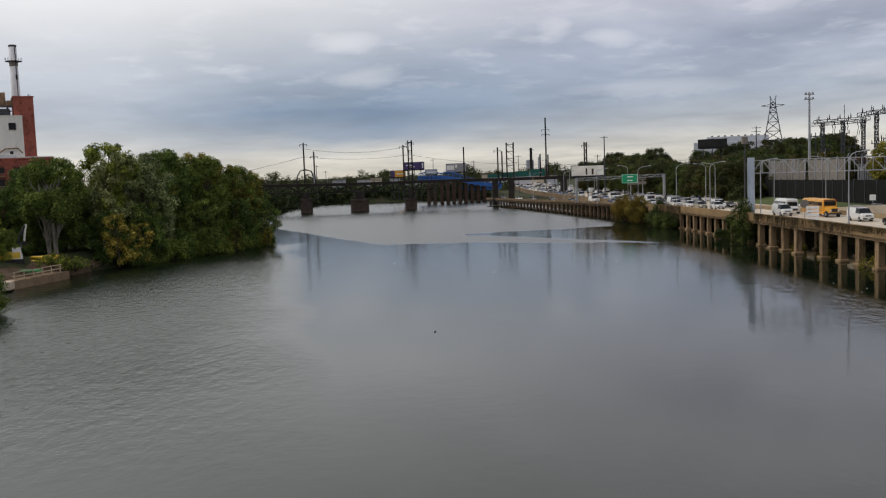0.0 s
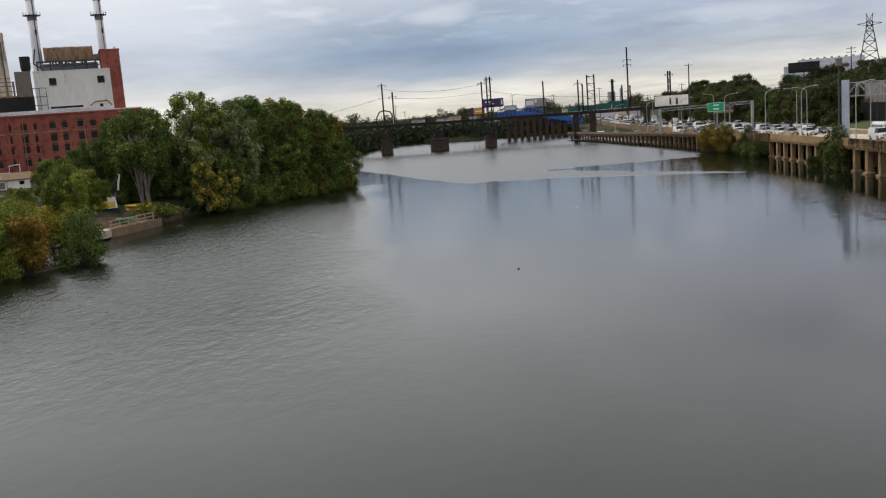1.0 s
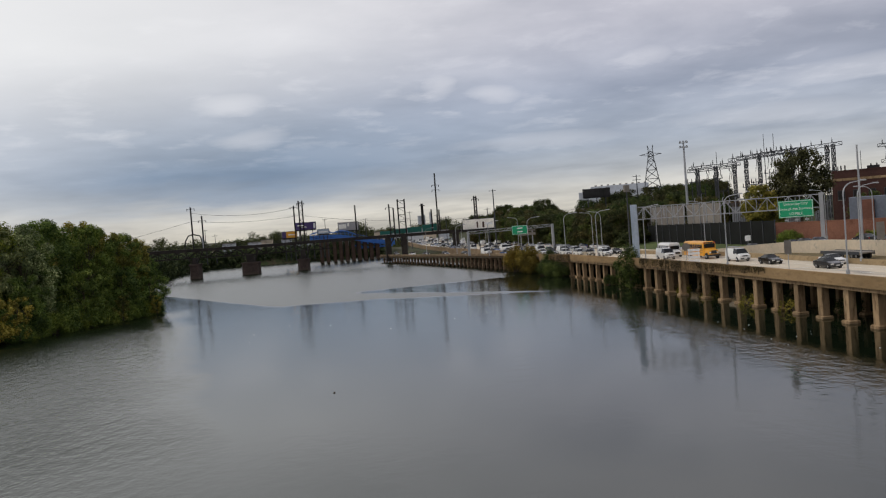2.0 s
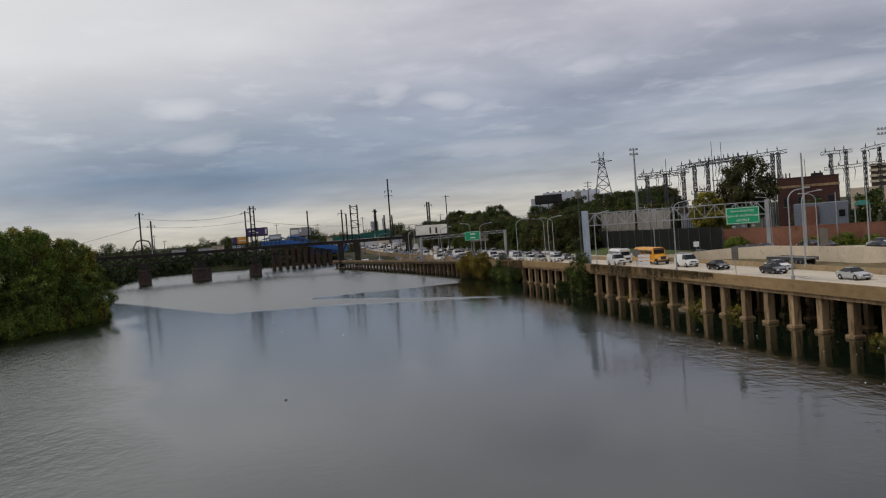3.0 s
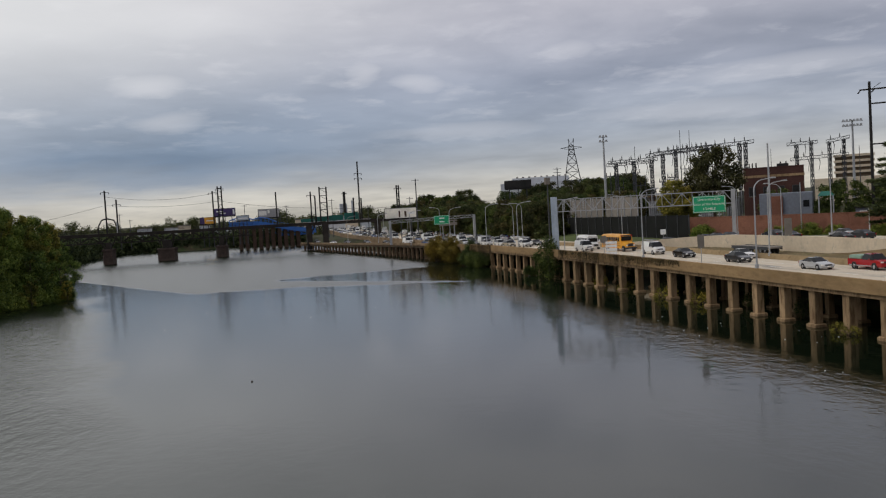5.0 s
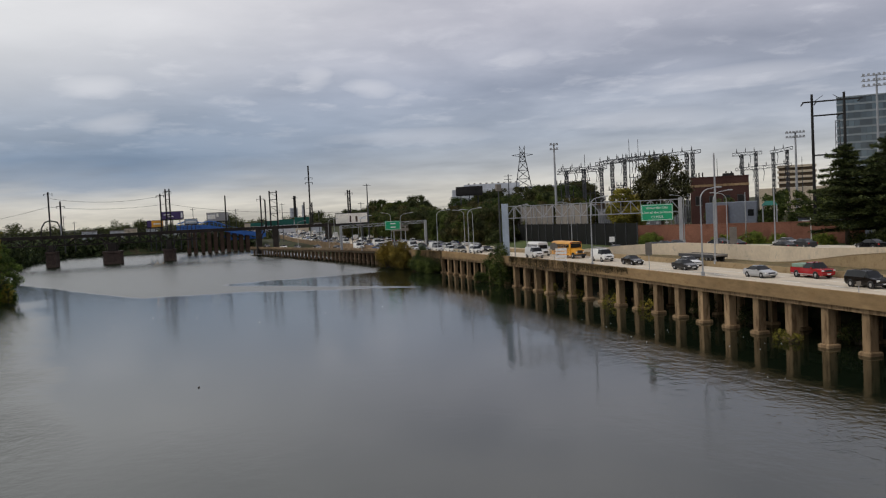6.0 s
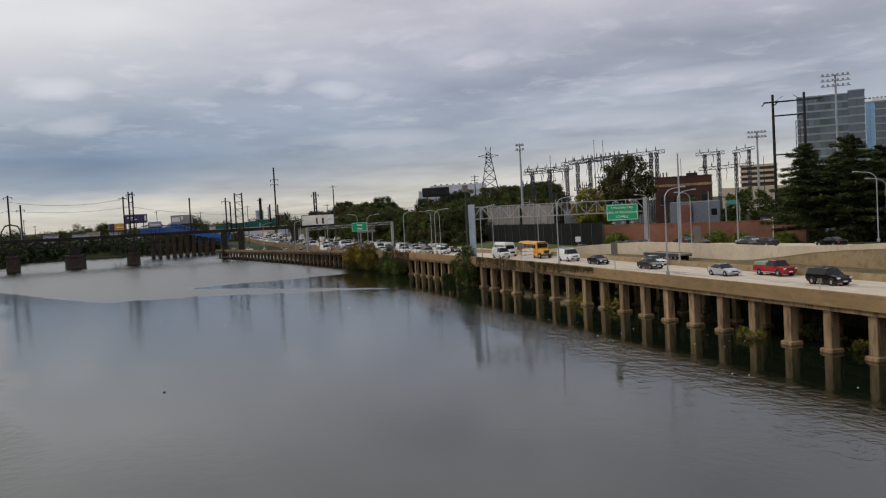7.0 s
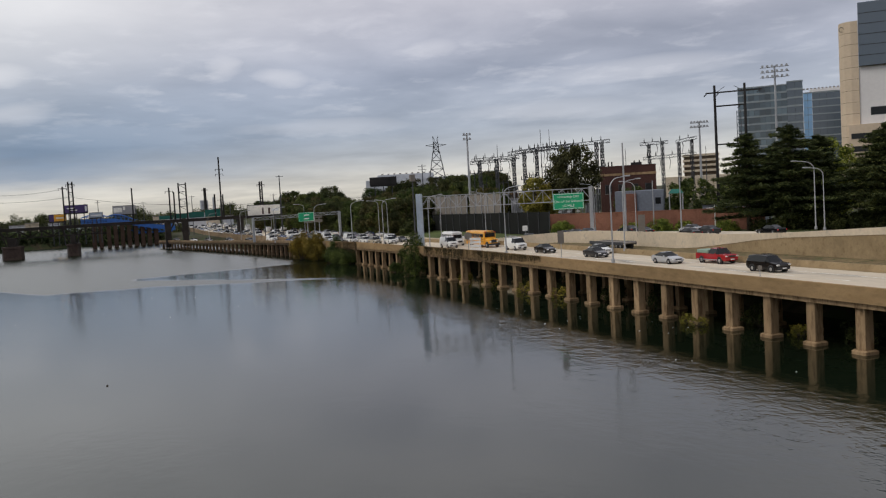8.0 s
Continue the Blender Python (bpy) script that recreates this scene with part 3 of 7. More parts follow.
ROAD_Z = [(-120, 4.9), (143, 4.9), (166, 4.85), (178, 4.6), (205, 4.4), (262, 3.95), (300, 3.45), (340, 3.0), (373, 2.7), (393, 2.6), (470, 2.5)]
WALL_EDGE = [(-120, 56.6), (134, 56.6), (140, 55.3), (167, 55.3), (175, 55.8)] + ROAD_EDGE[2:]
WALL_Z = [(-120, 4.9), (134, 4.9), (140, 5.05), (166, 4.85), (175, 4.6), (207, 4.5), (228, 4.2), (257, 3.95), (300, 3.4), (330, 3.0), (385, 2.55), (470, 2.5)]
MAIN_EDGE = [(150, 56.6), (190, 56.0), (240, 53.0), (300, 50.0), (380, 43.0), (440, 41.0), (520, 43.0), (650, 38.0), (800, 18.0), (1000, -40.0)]
MAIN_Z = [(150, 4.4), (250, 4.1), (350, 4.0), (440, 4.3), (800, 5.0), (1400, 5.0)]


def land(x, y):
    """Height of the ground."""
    left, right = along(LEFT_BANK, y) - x, x - along(RIGHT_BANK, y)
    far = y - (492 + 6 * math.sin(x * 0.05))
    d = max(left, right, far)
    wob = 0.5 * noise.noise(Vector((x * 0.08, y * 0.08, 0)))
    if d < 0:
        return -2.2 - min(2.0, -d * 0.1)
    if left >= right and left >= far:
        h = 3.0 + 1.5 * smooth(10, 40, left) + 1.5 * smooth(30, 120, left)
        return -1.2 + (h + 1.2) * smooth(0, 7, d + 1.5 * wob) + wob
    if right >= far:
        h = 3.4 + 2.2 * smooth(30, 45, right) * (1 - smooth(170, 200, y)) + 8.0 * smooth(26, 70, right) * smooth(190, 300, y) * (1 - smooth(520, 700, y))
        return -1.2 + (h + 1.2) * smooth(0, 6, d) + 0.35 * wob
    return -1.2 + 4.4 * smooth(0, 8, d) + wob


def steps(*spans):
    out = []
    for a, b, s in spans:
        k = max(1, round((b - a) / s))
        out += [a + (b - a) * i / k for i in range(k)]
    return out + [spans[-1][1]]


xs = steps((-3000, -400, 400), (-400, -120, 28), (-120, 140, 2.6), (140, 420, 28), (420, 3000, 430))
ys = steps((-600, -20, 80), (-20, 520, 4), (520, 1000, 48), (1000, 4800, 540))
g = Geo()
g.add([(x, y, land(x, y)) for y in ys for x in xs], [(j * len(xs) + i, j * len(xs) + i + 1, (j + 1) * len(xs) + i + 1, (j + 1) * len(xs) + i) for j in range(len(ys) - 1) for i in range(len(xs) - 1)])
tagged(part("ground", g, M["soil"], smooth=True), "earth banks with weeds along a wide river", "ground", kind="structure")
g = Geo()
wx, wy = steps((-130, 90, 44)), steps((-500, 520, 60))
g.add([(x, y, 0.0) for y in wy for x in wx], [(j * len(wx) + i, j * len(wx) + i + 1, (j + 1) * len(wx) + i + 1, (j + 1) * len(wx) + i) for j in range(len(wy) - 1) for i in range(len(wx) - 1)])
tagged(part("water", g, M["water"]), "grey-green river water, calm with ruffled patches", "river", kind="structure")


def strip(name, edge, heights, offs, lift, y0, y1, step, mat, label, category, kind="structure", thick=0.0, parent=None):
    """A ribbon along an edge table, from one offset to another, with a real thickness where one is given."""
    g = Geo()
    yy = steps((y0, y1, step))
    rings = []
    for y in yy:
        e, z = along(edge, y), along(heights, y) + lift
        rings.append([(e + offs[0], y, z - thick), (e + offs[1], y, z - thick), (e + offs[1], y, z), (e + offs[0], y, z)])
    g.loft(rings)
    ob = part(name, g, mat, parent)
    return ob if parent is not None else tagged(ob, label, category, kind=kind)


# ---- the highway ----
strip("road", ROAD_EDGE, ROAD_Z, (0.5, 14.6), 0.0, -120, 250, 10, M["road"], "pale worn concrete carriageway toward the city", "road", thick=0.3)
strip("road_ramp", ROAD_EDGE, ROAD_Z, (0.5, 9.5), -0.006, 250, 394, 10, M["road"], "pale concrete ramp along the river wall", "road", thick=0.3)
strip("road_main", MAIN_EDGE, MAIN_Z, (1.0, 27.0), 0.02, 205, 1000, 15, M["road"], "wide concrete highway crowded with traffic", "road", thick=0.3)
for off in (4.4, 7.9, 11.3):
    g = Geo()
    for k in range(-2, 34):
        y = k * 7.3
        z = along(ROAD_Z, y) + 0.004
        e = along(ROAD_EDGE, y) + off
        if off == 7.9:
            g.box(e, e + 0.14, y, y + 3.0, z - 0.01, z + 0.004)
        else:
            g.box(e, e + 0.12, y, y + 7.2, z - 0.01, z + 0.004)
    tagged(part("lane_marking", g, M["stripe"]), "worn white lane line painted on the carriageway", "road marking", "lane lines", "structure")

viaduct = thing("highway_viaduct", "long concrete highway viaduct on square columns in the river", "viaduct", kind="structure")
EDGE_SPANS = ((-118, 230), (230, 394))
for y0, y1 in EDGE_SPANS:
    # slab takes the darkened concrete, so under-deck shade is partly colour
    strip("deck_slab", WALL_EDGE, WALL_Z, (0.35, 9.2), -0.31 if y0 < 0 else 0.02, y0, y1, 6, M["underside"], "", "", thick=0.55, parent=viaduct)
    strip("fascia_beam", WALL_EDGE, WALL_Z, (0.34, 2.2), -0.56 if y0 < 0 else 0.36, y0, y1, 6, M["concrete"] if y0 < 0 else M["darkpile"], "", "", thick=0.45, parent=viaduct)


def parapet_panel(y0, y1):
    g = Geo()
    rings = []
    for y in (y0 + 0.006, y1 - 0.006):
        e, z = along(WALL_EDGE, y), along(WALL_Z, y)
        low = z - 0.55 if y0 < 228 else z + 0.16
        rings.append([(e, y, low), (e + 0.42, y, low), (e + 0.42, y, z + 0.25), (e + 0.30, y, z + 0.82), (e + 0.26, y, z + 0.86), (e + 0.04, y, z + 0.86), (e, y, z + 0.82)])
    g.loft(rings)
    return g


y = -118.0
while y < 389:
    n = y + 5.6
    part("parapet", parapet_panel(y, n), M["parapet"] if y < 228 else M["oldparapet"], viaduct, "brown stained concrete parapet" if y < -112 else "")
    y = n


def column(base, height, w, d, mat="concrete"):
    g = Geo()
    g.box(-w / 2, w / 2, -d / 2, d / 2, 0.30 if mat == "concrete" else -2.5, height, 0.05)
    c = part("column", g, M[mat], viaduct)
    c.location = base
    if mat != "concrete":
        return c
    f = Geo()
    f.box(-w / 2 - 0.28, w / 2 + 0.28, -d / 2 - 0.28, d / 2 + 0.28, -2.5, 0.36, 0.10)
    part("footing", f, M[mat], c)
    return c


rng = random.Random(5)
COLS = [57.4 + 5.59 * k for k in range(-20, 15)] + [143.1 + 5.5 * k for k in range(5)] + [176.5 + 4.6 * k for k in range(8)] + [231.0 + 3.7 * k for k in range(44)]
for y in COLS:
    e, top = along(WALL_EDGE, y), along(WALL_Z, y) - (0.95 if y < 230 else 0.05)
    near = y < 170
    column((e + 1.15, y, 0.0), top, 0.95 if near else 0.8, 1.05 if near else 0.95, "concrete" if y < 230 else "darkpile")
    # cap beams share the slab's shade-darkened colour
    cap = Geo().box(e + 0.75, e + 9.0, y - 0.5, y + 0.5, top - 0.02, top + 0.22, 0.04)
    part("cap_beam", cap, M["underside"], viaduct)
    if near:
        column((e + 6.4, y + 0.4 * rng.uniform(-1, 1), 0.0), top - 0.02, 0.75, 0.75)

# median barrier, the higher carriageway and its wall
g = Geo()
rings = []
for y in steps((-60, 205, 8)):
    x, z = along(ROAD_EDGE, y) + 14.6, along(ROAD_Z, y)
    rings.append([(x, y, z - 0.3), (x + 0.7, y, z - 0.3), (x + 0.45, y, z + 0.75), (x + 0.25, y, z + 0.75)])
g.loft(rings)
tagged(part("median_barrier", g, M["brownwall"]), "low brown concrete median barrier between the carriageways", "barrier", kind="structure")
g = Geo()
g.loft([[(along(ROAD_EDGE, y) + 15.3, y, 3.0), (79.0, y, 3.0), (79.0, y, along(ROAD_Z, y) + 0.35), (along(ROAD_EDGE, y) + 15.3, y, along(ROAD_Z, y) + 0.1)] for y in steps((-60, 150, 8))])
tagged(part("grass_verge", g, M["verge"]), "strip of dry rough grass beside the median barrier", "grass", kind="structure")
WALL_TOP = [(-60, 13.0), (60, 9.6), (74, 8.95), (90, 8.0), (104, 7.5), (112, 7.6), (140, 7.45), (152, 6.9), (170, 5.7), (205, 5.15)]
WALL_BAND = [(-60, 0.8), (74, 0.85), (90, 0.6), (99, 1.0), (112, 2.4), (150, 2.4), (170, 1.3), (205, 0.9)]
UPPER_LEFT = [(-60, 79.0), (140, 79.0), (152, 77.0), (170, 73.5), (186, 72.0), (205, 71.0)]
UPPER_RIGHT = [(-60, 96.0), (115, 96.0), (132, 93.5), (150, 88.0), (170, 83.0), (186, 80.5), (205, 79.5)]
UPPER_DROP = 1.0
top, low = [], []
for y in steps((-60, 205, 6)):
    x, z, b = along(UPPER_LEFT, y), along(WALL_TOP, y), along(WALL_BAND, y)
    top.append([(x, y, z - b), (x + 0.4, y, z - b), (x + 0.4, y, z), (x, y, z)])
    low.append([(x + 0.06, y, 3.0), (x + 0.4, y, 3.0), (x + 0.4, y, z - b), (x + 0.06, y, z - b)])
wall = thing("retaining_wall", "pale concrete barrier on top of a brown retaining wall", "wall", kind="structure")
part("barrier", Geo().loft(top), M["whitewall"], wall)
part("wall_face", Geo().loft(low), M["brownwall"], wall)
g = Geo()
g.loft([[(along(UPPER_LEFT, y) + 0.4, y, 3.0), (along(UPPER_RIGHT, y), y, 3.0), (along(UPPER_RIGHT, y), y, along(WALL_TOP, y) - UPPER_DROP), (along(UPPER_LEFT, y) + 0.4, y, along(WALL_TOP, y) - UPPER_DROP)] for y in steps((-60, 206, 6))])
tagged(part("road_upper", g, M["road"]), "higher concrete carriageway out of the city", "road", kind="structure")
g = Geo()
g.loft([[(along(UPPER_RIGHT, y), y, 2.0), (along(UPPER_RIGHT, y) + 14, y, 2.0), (along(UPPER_RIGHT, y) + 14, y, 5.9), (along(UPPER_RIGHT, y), y, min(5.6, along(WALL_TOP, y) - 0.95))] for y in steps((118, 260, 8))])
tagged(part("grass_bank", g, M["grass"]), "strip of mown grass beside the highway", "grass", kind="structure")
# barrier of the main highway where the ramp leaves it
g = Geo()
g.loft([[(along(MAIN_EDGE, y) + 0.4, y, along(MAIN_Z, y) - 2.2), (along(MAIN_EDGE, y) + 0.9, y, along(MAIN_Z, y) - 2.2), (along(MAIN_EDGE, y) + 0.9, y, along(MAIN_Z, y) + 0.85), (along(MAIN_EDGE, y) + 0.4, y, along(MAIN_Z, y) + 0.85)] for y in steps((255, 900, 15))])
tagged(part("highway_barrier", g, M["oldparapet"]), "tan concrete barrier wall along the highway edge", "barrier", kind="structure")


# ---- lattice and pole things ----
def street_lamp(height=10.3, reach=2.6, double=False):
    t = thing("street_lamp", "grey steel street lamp with a curved arm over the road", "street lamp", "highway street lamps")
    part("base", Geo().box(-0.17, 0.17, -0.17, 0.17, 0, 0.5, 0.03), M["steel"], t)
    part("pole", Geo().cyl((0, 0, 0.4), (0, 0, height - 1.3), 0.105, 0.07, 10), M["steel"], t)
    arc = [(reach * (1 - math.cos(a)) * 0.62, 0, height - 1.3 + 1.25 * math.sin(a)) for a in [i * math.pi / 2 / 6 for i in range(7)]]
    arc.append((reach, 0, height + 0.08))
    part("arm", Geo().tube(arc, 0.075, 0.055, 8), M["steel"], t)
    part("lamp_head", Geo().loft([[(x, w * c, height + 0.08 + h * s) for c, s in ((-1, 0), (-0.7, 1), (0.7, 1), (1, 0), (0.6, -0.6), (-0.6, -0.6))] for x, w, h in ((reach - 0.05, 0.08, 0.06), (reach + 0.15, 0.17, 0.11), (reach + 0.65, 0.19, 0.12), (reach + 0.85, 0.1, 0.06))]), M["steel"], t)
    return t


def truss(g, a, b, w, depth, bays, chord=0.14, brace=0.08):
    """A box truss between two points, chords and braces."""
    a, b = Vector(a), Vector(b)
    d = (b - a).normalized()
    s = d.cross(Vector((0, 0, 1))).normalized() * (w / 2)
    u = Vector((0, 0, depth / 2))
    for p in (s + u, s - u, -s + u, -s - u):
        g.beam(a + p, b + p, chord)
    for i in range(bays + 1):
        c = a.lerp(b, i / bays)
        for p, q in ((s + u, s - u), (-s + u, -s - u), (s + u, -s + u), (s - u, -s - u)):
            g.beam(c + p, c + q, brace)
        if i < bays:
            e = a.lerp(b, (i + 1) / bays)
            for p in (s, -s):
                g.beam(c + p + (u if i % 2 else -u), e + p + (-u if i % 2 else u), brace)
            g.beam(c + u + s, e + u - s, brace)


def lattice_leg(g, base, top, w0, w1, bays, bar=0.12):
    """A square lattice mast from base to top, narrowing from w0 to w1."""
    base, top = Vector(base), Vector(top)
    corners = ((-1, -1), (1, -1), (1, 1), (-1, 1))
    at_k = lambda k, c: base.lerp(top, k) + Vector((c[0], c[1], 0)) * ((w0 + (w1 - w0) * k) / 2)
    for c in corners:
        g.beam(at_k(0, c), at_k(1, c), bar)
    for i in range(bays):
        a, b = i / bays, (i + 1) / bays
        for j in range(4):
            p, q = corners[j], corners[(j + 1) % 4]
            g.beam(at_k(a, p), at_k(b, q), bar * 0.6)
            g.beam(at_k(b, p), at_k(a, q), bar * 0.6)
            g.beam(at_k(b, p), at_k(b, q), bar * 0.6)


lamp = street_lamp()
LAMPS = [(56.85, 95.0, 5.75, 14), (56.8, 126.0, 5.5, 14), (56.8, 160.8, 4.9, 14), (56.2, 189, 4.7, 8), (54.9, 211, 4.6, 5), (51.2, 235, 4.3, 0), (46.2, 268, 4.0, 0), (41.2, 303, 3.5, -5), (35.0, 343, 3.1, -8)]
for x, y, z, r in LAMPS[1:]:
    copy_thing(lamp, put_at(x, y, z, r))
lamp.matrix_world = put_at(56.85, 95.0, 5.75, 14)
for x, y, z, r, s in ((71.5, 116.0, 5.3, 8, 1.02), (80.6, 127.0, 6.5, 184, 0.88), (96.6, 104.5, 7.0, 160, 0.97), (97.0, 103.2, 6.9, 165, 0.88), (92, 160, 6.4, 184, 0.9), (72.0, 246, 4.4, 185, 1.0), (68.2, 225, 4.5, 185, 1.0), (75.5, 205, 4.6, 185, 1.0), (62.0, 300, 4.6, 185, 1.0), (80, 188, 5.6, 185, 0.95), (56, 330, 4.6, 185, 0.95), (52, 365, 4.7, 185, 0.95)):
    copy_thing(lamp, put_at(x, y, z, r, s))


# ---- sign gantry over the highway ----
def flat_text(name, words, size, mat, parent, where):
    """A centred line of raised lettering, each word a mesh of its own."""
    meshes = []
    for word in words.split():
        cu = bpy.data.curves.new(name, "FONT")
        cu.body, cu.size, cu.align_x, cu.align_y, cu.extrude = word, size, "CENTER", "CENTER", 0.004
        tmp = bpy.data.objects.new(name, cu)
        me = bpy.data.meshes.new_from_object(tmp)
        bpy.data.objects.remove(tmp)
        me.materials.append(mat)
        xs = [v.co.x for v in me.vertices]
        meshes.append((me, min(xs), max(xs)))
    gap = size * 0.3
    x = -0.5 * (sum(b - a for _, a, b in meshes) + gap * (len(meshes) - 1))
    for me, a, b in meshes:
        ob = new(name, me)
        ob.matrix_world = pose(where[0] + x - a, where[1], where[2], 90, 0, 0)
        ob.parent = parent
        x += b - a + gap


def sign_panel(parent, x0, x1, y, z0, z1, lines, size):
    p = part("sign_panel", Geo().box(x0, x1, y - 0.06, y + 0.06, z0, z1, 0.03), M["green"], parent, "green road sign with white lettering")
    b = Geo()
    for xa, xb, za, zb in ((x0 + 0.1, x1 - 0.1, z1 - 0.18, z1 - 0.1), (x0 + 0.1, x1 - 0.1, z0 + 0.1, z0 + 0.18), (x0 + 0.1, x0 + 0.18, z0 + 0.18, z1 - 0.18), (x1 - 0.18, x1 - 0.1, z0 + 0.18, z1 - 0.18)):
        b.box(xa, xb, y - 0.068, y - 0.062, za, zb)
    part("sign_border", b, M["signwhite"], p)
    for i, words in enumerate(lines):
        z = z1 - (i + 0.75) * (z1 - z0) / (len(lines) + 0.5)
        if words is None:
            part("lettering", Geo().box(x0 + 0.35 * (x1 - x0), x0 + 0.68 * (x1 - x0), y - 0.068, y - 0.062, z - size * 0.25, z + size * 0.25), M["signwhite"], p)
        else:
            flat_text("lettering", words, size, M["signwhite"], p, ((x0 + x1) / 2, y - 0.066, z))
    return p


gantry = thing("sign_gantry", "steel truss gantry across the highway carrying a green sign", "sign gantry", place=(56.9, 166.0, 0), turn=-26.2)
for dy in (-0.95, 0.95):
    part("post", Geo().box(-0.33 - 0.42 * dy, 0.33 - 0.42 * dy, dy - 0.33, dy + 0.33, 4.6, 15.6, 0.06), M["bluesteel"], gantry, "pale blue-grey steel post")
    part("post", Geo().box(32.6, 33.2, dy - 0.3, dy + 0.3, 5.0, 15.2, 0.06), M["steel"], gantry)
for x, z0 in ((0.0, 6.2), (32.9, 6.9)):
    g = Geo()
    for k in range(4):
        s = 0.3 if x < 1 else 0.0
        g.beam((x + s, -0.7, z0 + 2.0 * k), (x - s, 0.7, z0 + 2.0 * (k + 1)), 0.1)
        g.beam((x + s, -0.7, z0 + 2.0 * k), (x - s, 0.7, z0 + 2.0 * k), 0.1)
    part("post_brace", g, M["bluesteel"], gantry)
g = Geo()
truss(g, (0.1, 0, 13.9), (33.0, 0, 13.75), 1.6, 2.3, 18, 0.15, 0.09)
part("truss", g, M["steel"], gantry, "galvanised box truss")
sign_panel(gantry, 25.7, 31.5, -1.2, 11.1, 14.15, ("University City", "Univ of the Sciences", "1/2  MILE"), 0.66)
for x in (26.9, 28.6, 30.3):
    g = Geo().beam((x, -0.9, 10.75), (x, -2.2, 10.7), 0.1).box(x - 0.3, x + 0.3, -2.4, -2.0, 10.55, 10.8).beam((x, -1.02, 10.7), (x, -1.02, 14.6), 0.12)
    part("sign_light", g, M["steel"], gantry)

far_gantry = thing("sign_gantry", "distant sign gantry with a green panel and white posts", "sign gantry")
part("post", Geo().box(41.9, 42.6, 281.6, 282.4, 4.0, 11.6, 0.06), M["steel"], far_gantry)
part("post", Geo().box(69.2, 69.9, 281.5, 282.5, 4.0, 12.0, 0.06), M["steel"], far_gantry)
g = Geo()
truss(g, (42.4, 282, 11.2), (69.6, 282, 11.6), 1.1, 0.8, 14, 0.12, 0.07)
part("truss", g, M["steel"], far_gantry)
sign_panel(far_gantry, 56.2, 61.2, 281.1, 9.5, 12.3, (None, None), 0.7)
back = thing("road_sign", "back of a grey roadside sign on two posts", "road sign")
for z0, z1 in ((8.6, 9.6), (10.0, 10.5)):
    part("plate", Geo().box(62.0, 68.0, 300.0, 300.3, z0, z1, 0.03), M["panel"], back)
for x in (63, 67):
    part("post", Geo().beam((x, 300.4, 3.8), (x, 300.4, 10.5), 0.25), M["steel"], back)


def post_sign(x, y, z, w, h, tall, mat, label, turn=0):
    t = thing("road_sign", label, "road sign", "small roadside signs", (x, y, z), turn)
    part("post", Geo().beam((0, 0, 0), (0, 0, tall), 0.09), M["steel"], t)
    part("plate", Geo().box(-w / 2, w / 2, -0.09, -0.05, tall - h, tall, 0.01), mat, t)


post_sign(56.9, 108.3, 5.4, 0.85, 1.7, 4.0, M["panel"], "back of a tall tan sign on the parapet", -28)
post_sign(60.3, 73.0, 4.9, 0.42, 0.45, 1.4, M["panel"], "small weathered sign on a post by the parapet", -38)
octagon = thing("road_sign", "back of a grey eight-sided sign on the parapet", "road sign", "small roadside signs", (57.3, 142.6, 4.85), -22)
part("post", Geo().beam((0, 0, 0), (0, 0, 3.0), 0.1), M["steel"], octagon)
part("plate", Geo().loft([[(0.68 * math.cos((i + 0.5) * math.pi / 4), yy, 3.1 + 0.68 * math.sin((i + 0.5) * math.pi / 4)) for i in range(8)] for yy in (-0.1, -0.06)]), M["panel"], octagon)
barricade = thing("road_barricade", "white slatted road barricade standing behind the parapet", "barricade", place=(58.0, 141.2, 4.9), turn=-22)
for z in (0.55, 1.15, 1.75, 2.3):
    part("board", Geo().box(-0.95, 0.95, -0.05, 0.0, z, z + 0.42, 0.01), M["signwhite"], barricade)
for x in (-0.7, 0.7):
    part("upright", Geo().beam((x, 0.06, 0), (x, 0.06, 2.75), 0.1), M["signwhite"], barricade)
    part("foot", Geo().beam((x, -0.6, 0.05), (x, 0.7, 0.05), 0.1), M["steel"], barricade)
post_sign(94.0, 88.0, 7.2, 1.3, 1.6, 3.0, M["whiteblock"], "white sign on a post by the carriageway", -45)
post_sign(79.7, 124.0, 6.3, 1.1, 2.6, 3.9, M["panel"], "tall pale notice panel at the foot of a pole", -31)
post_sign(84.0, 176.0, 5.0, 1.1, 1.1, 2.6, M["signwhite"], "plain white sign on a roadside post", -25)


# ---- railway bridge ----
rail = thing("railway_bridge", "black steel railway girder bridge on stone piers", "railway bridge")
RY = 383.0
DECK_Z = [(-140, 12.6), (-77, 12.2), (-33, 11.6), (5, 11.6), (24, 11.4), (60, 11.3), (110, 11.4)]
for side in (-2.4, 2.4):
    g = Geo()
    rings = []
    for x in steps((-140, 0, 5)):
        z = along(DECK_Z, x)
        rings.append([(x, RY + side - 0.25, z - 0.9), (x, RY + side + 0.25, z - 0.9), (x, RY + side + 0.25, z), (x, RY + side - 0.25, z)])
    g.loft(rings)
    rings = []
    for x in steps((0, 110, 5)):
        z = along(DECK_Z, x)
        rings.append([(x, RY + side - 0.25, z - 0.95), (x, RY + side + 0.25, z - 0.95), (x, RY + side + 0.25, z), (x, RY + side - 0.25, z)])
    g.loft(rings)
    part("girder", g, M["railsteel"], rail)
g = Geo()
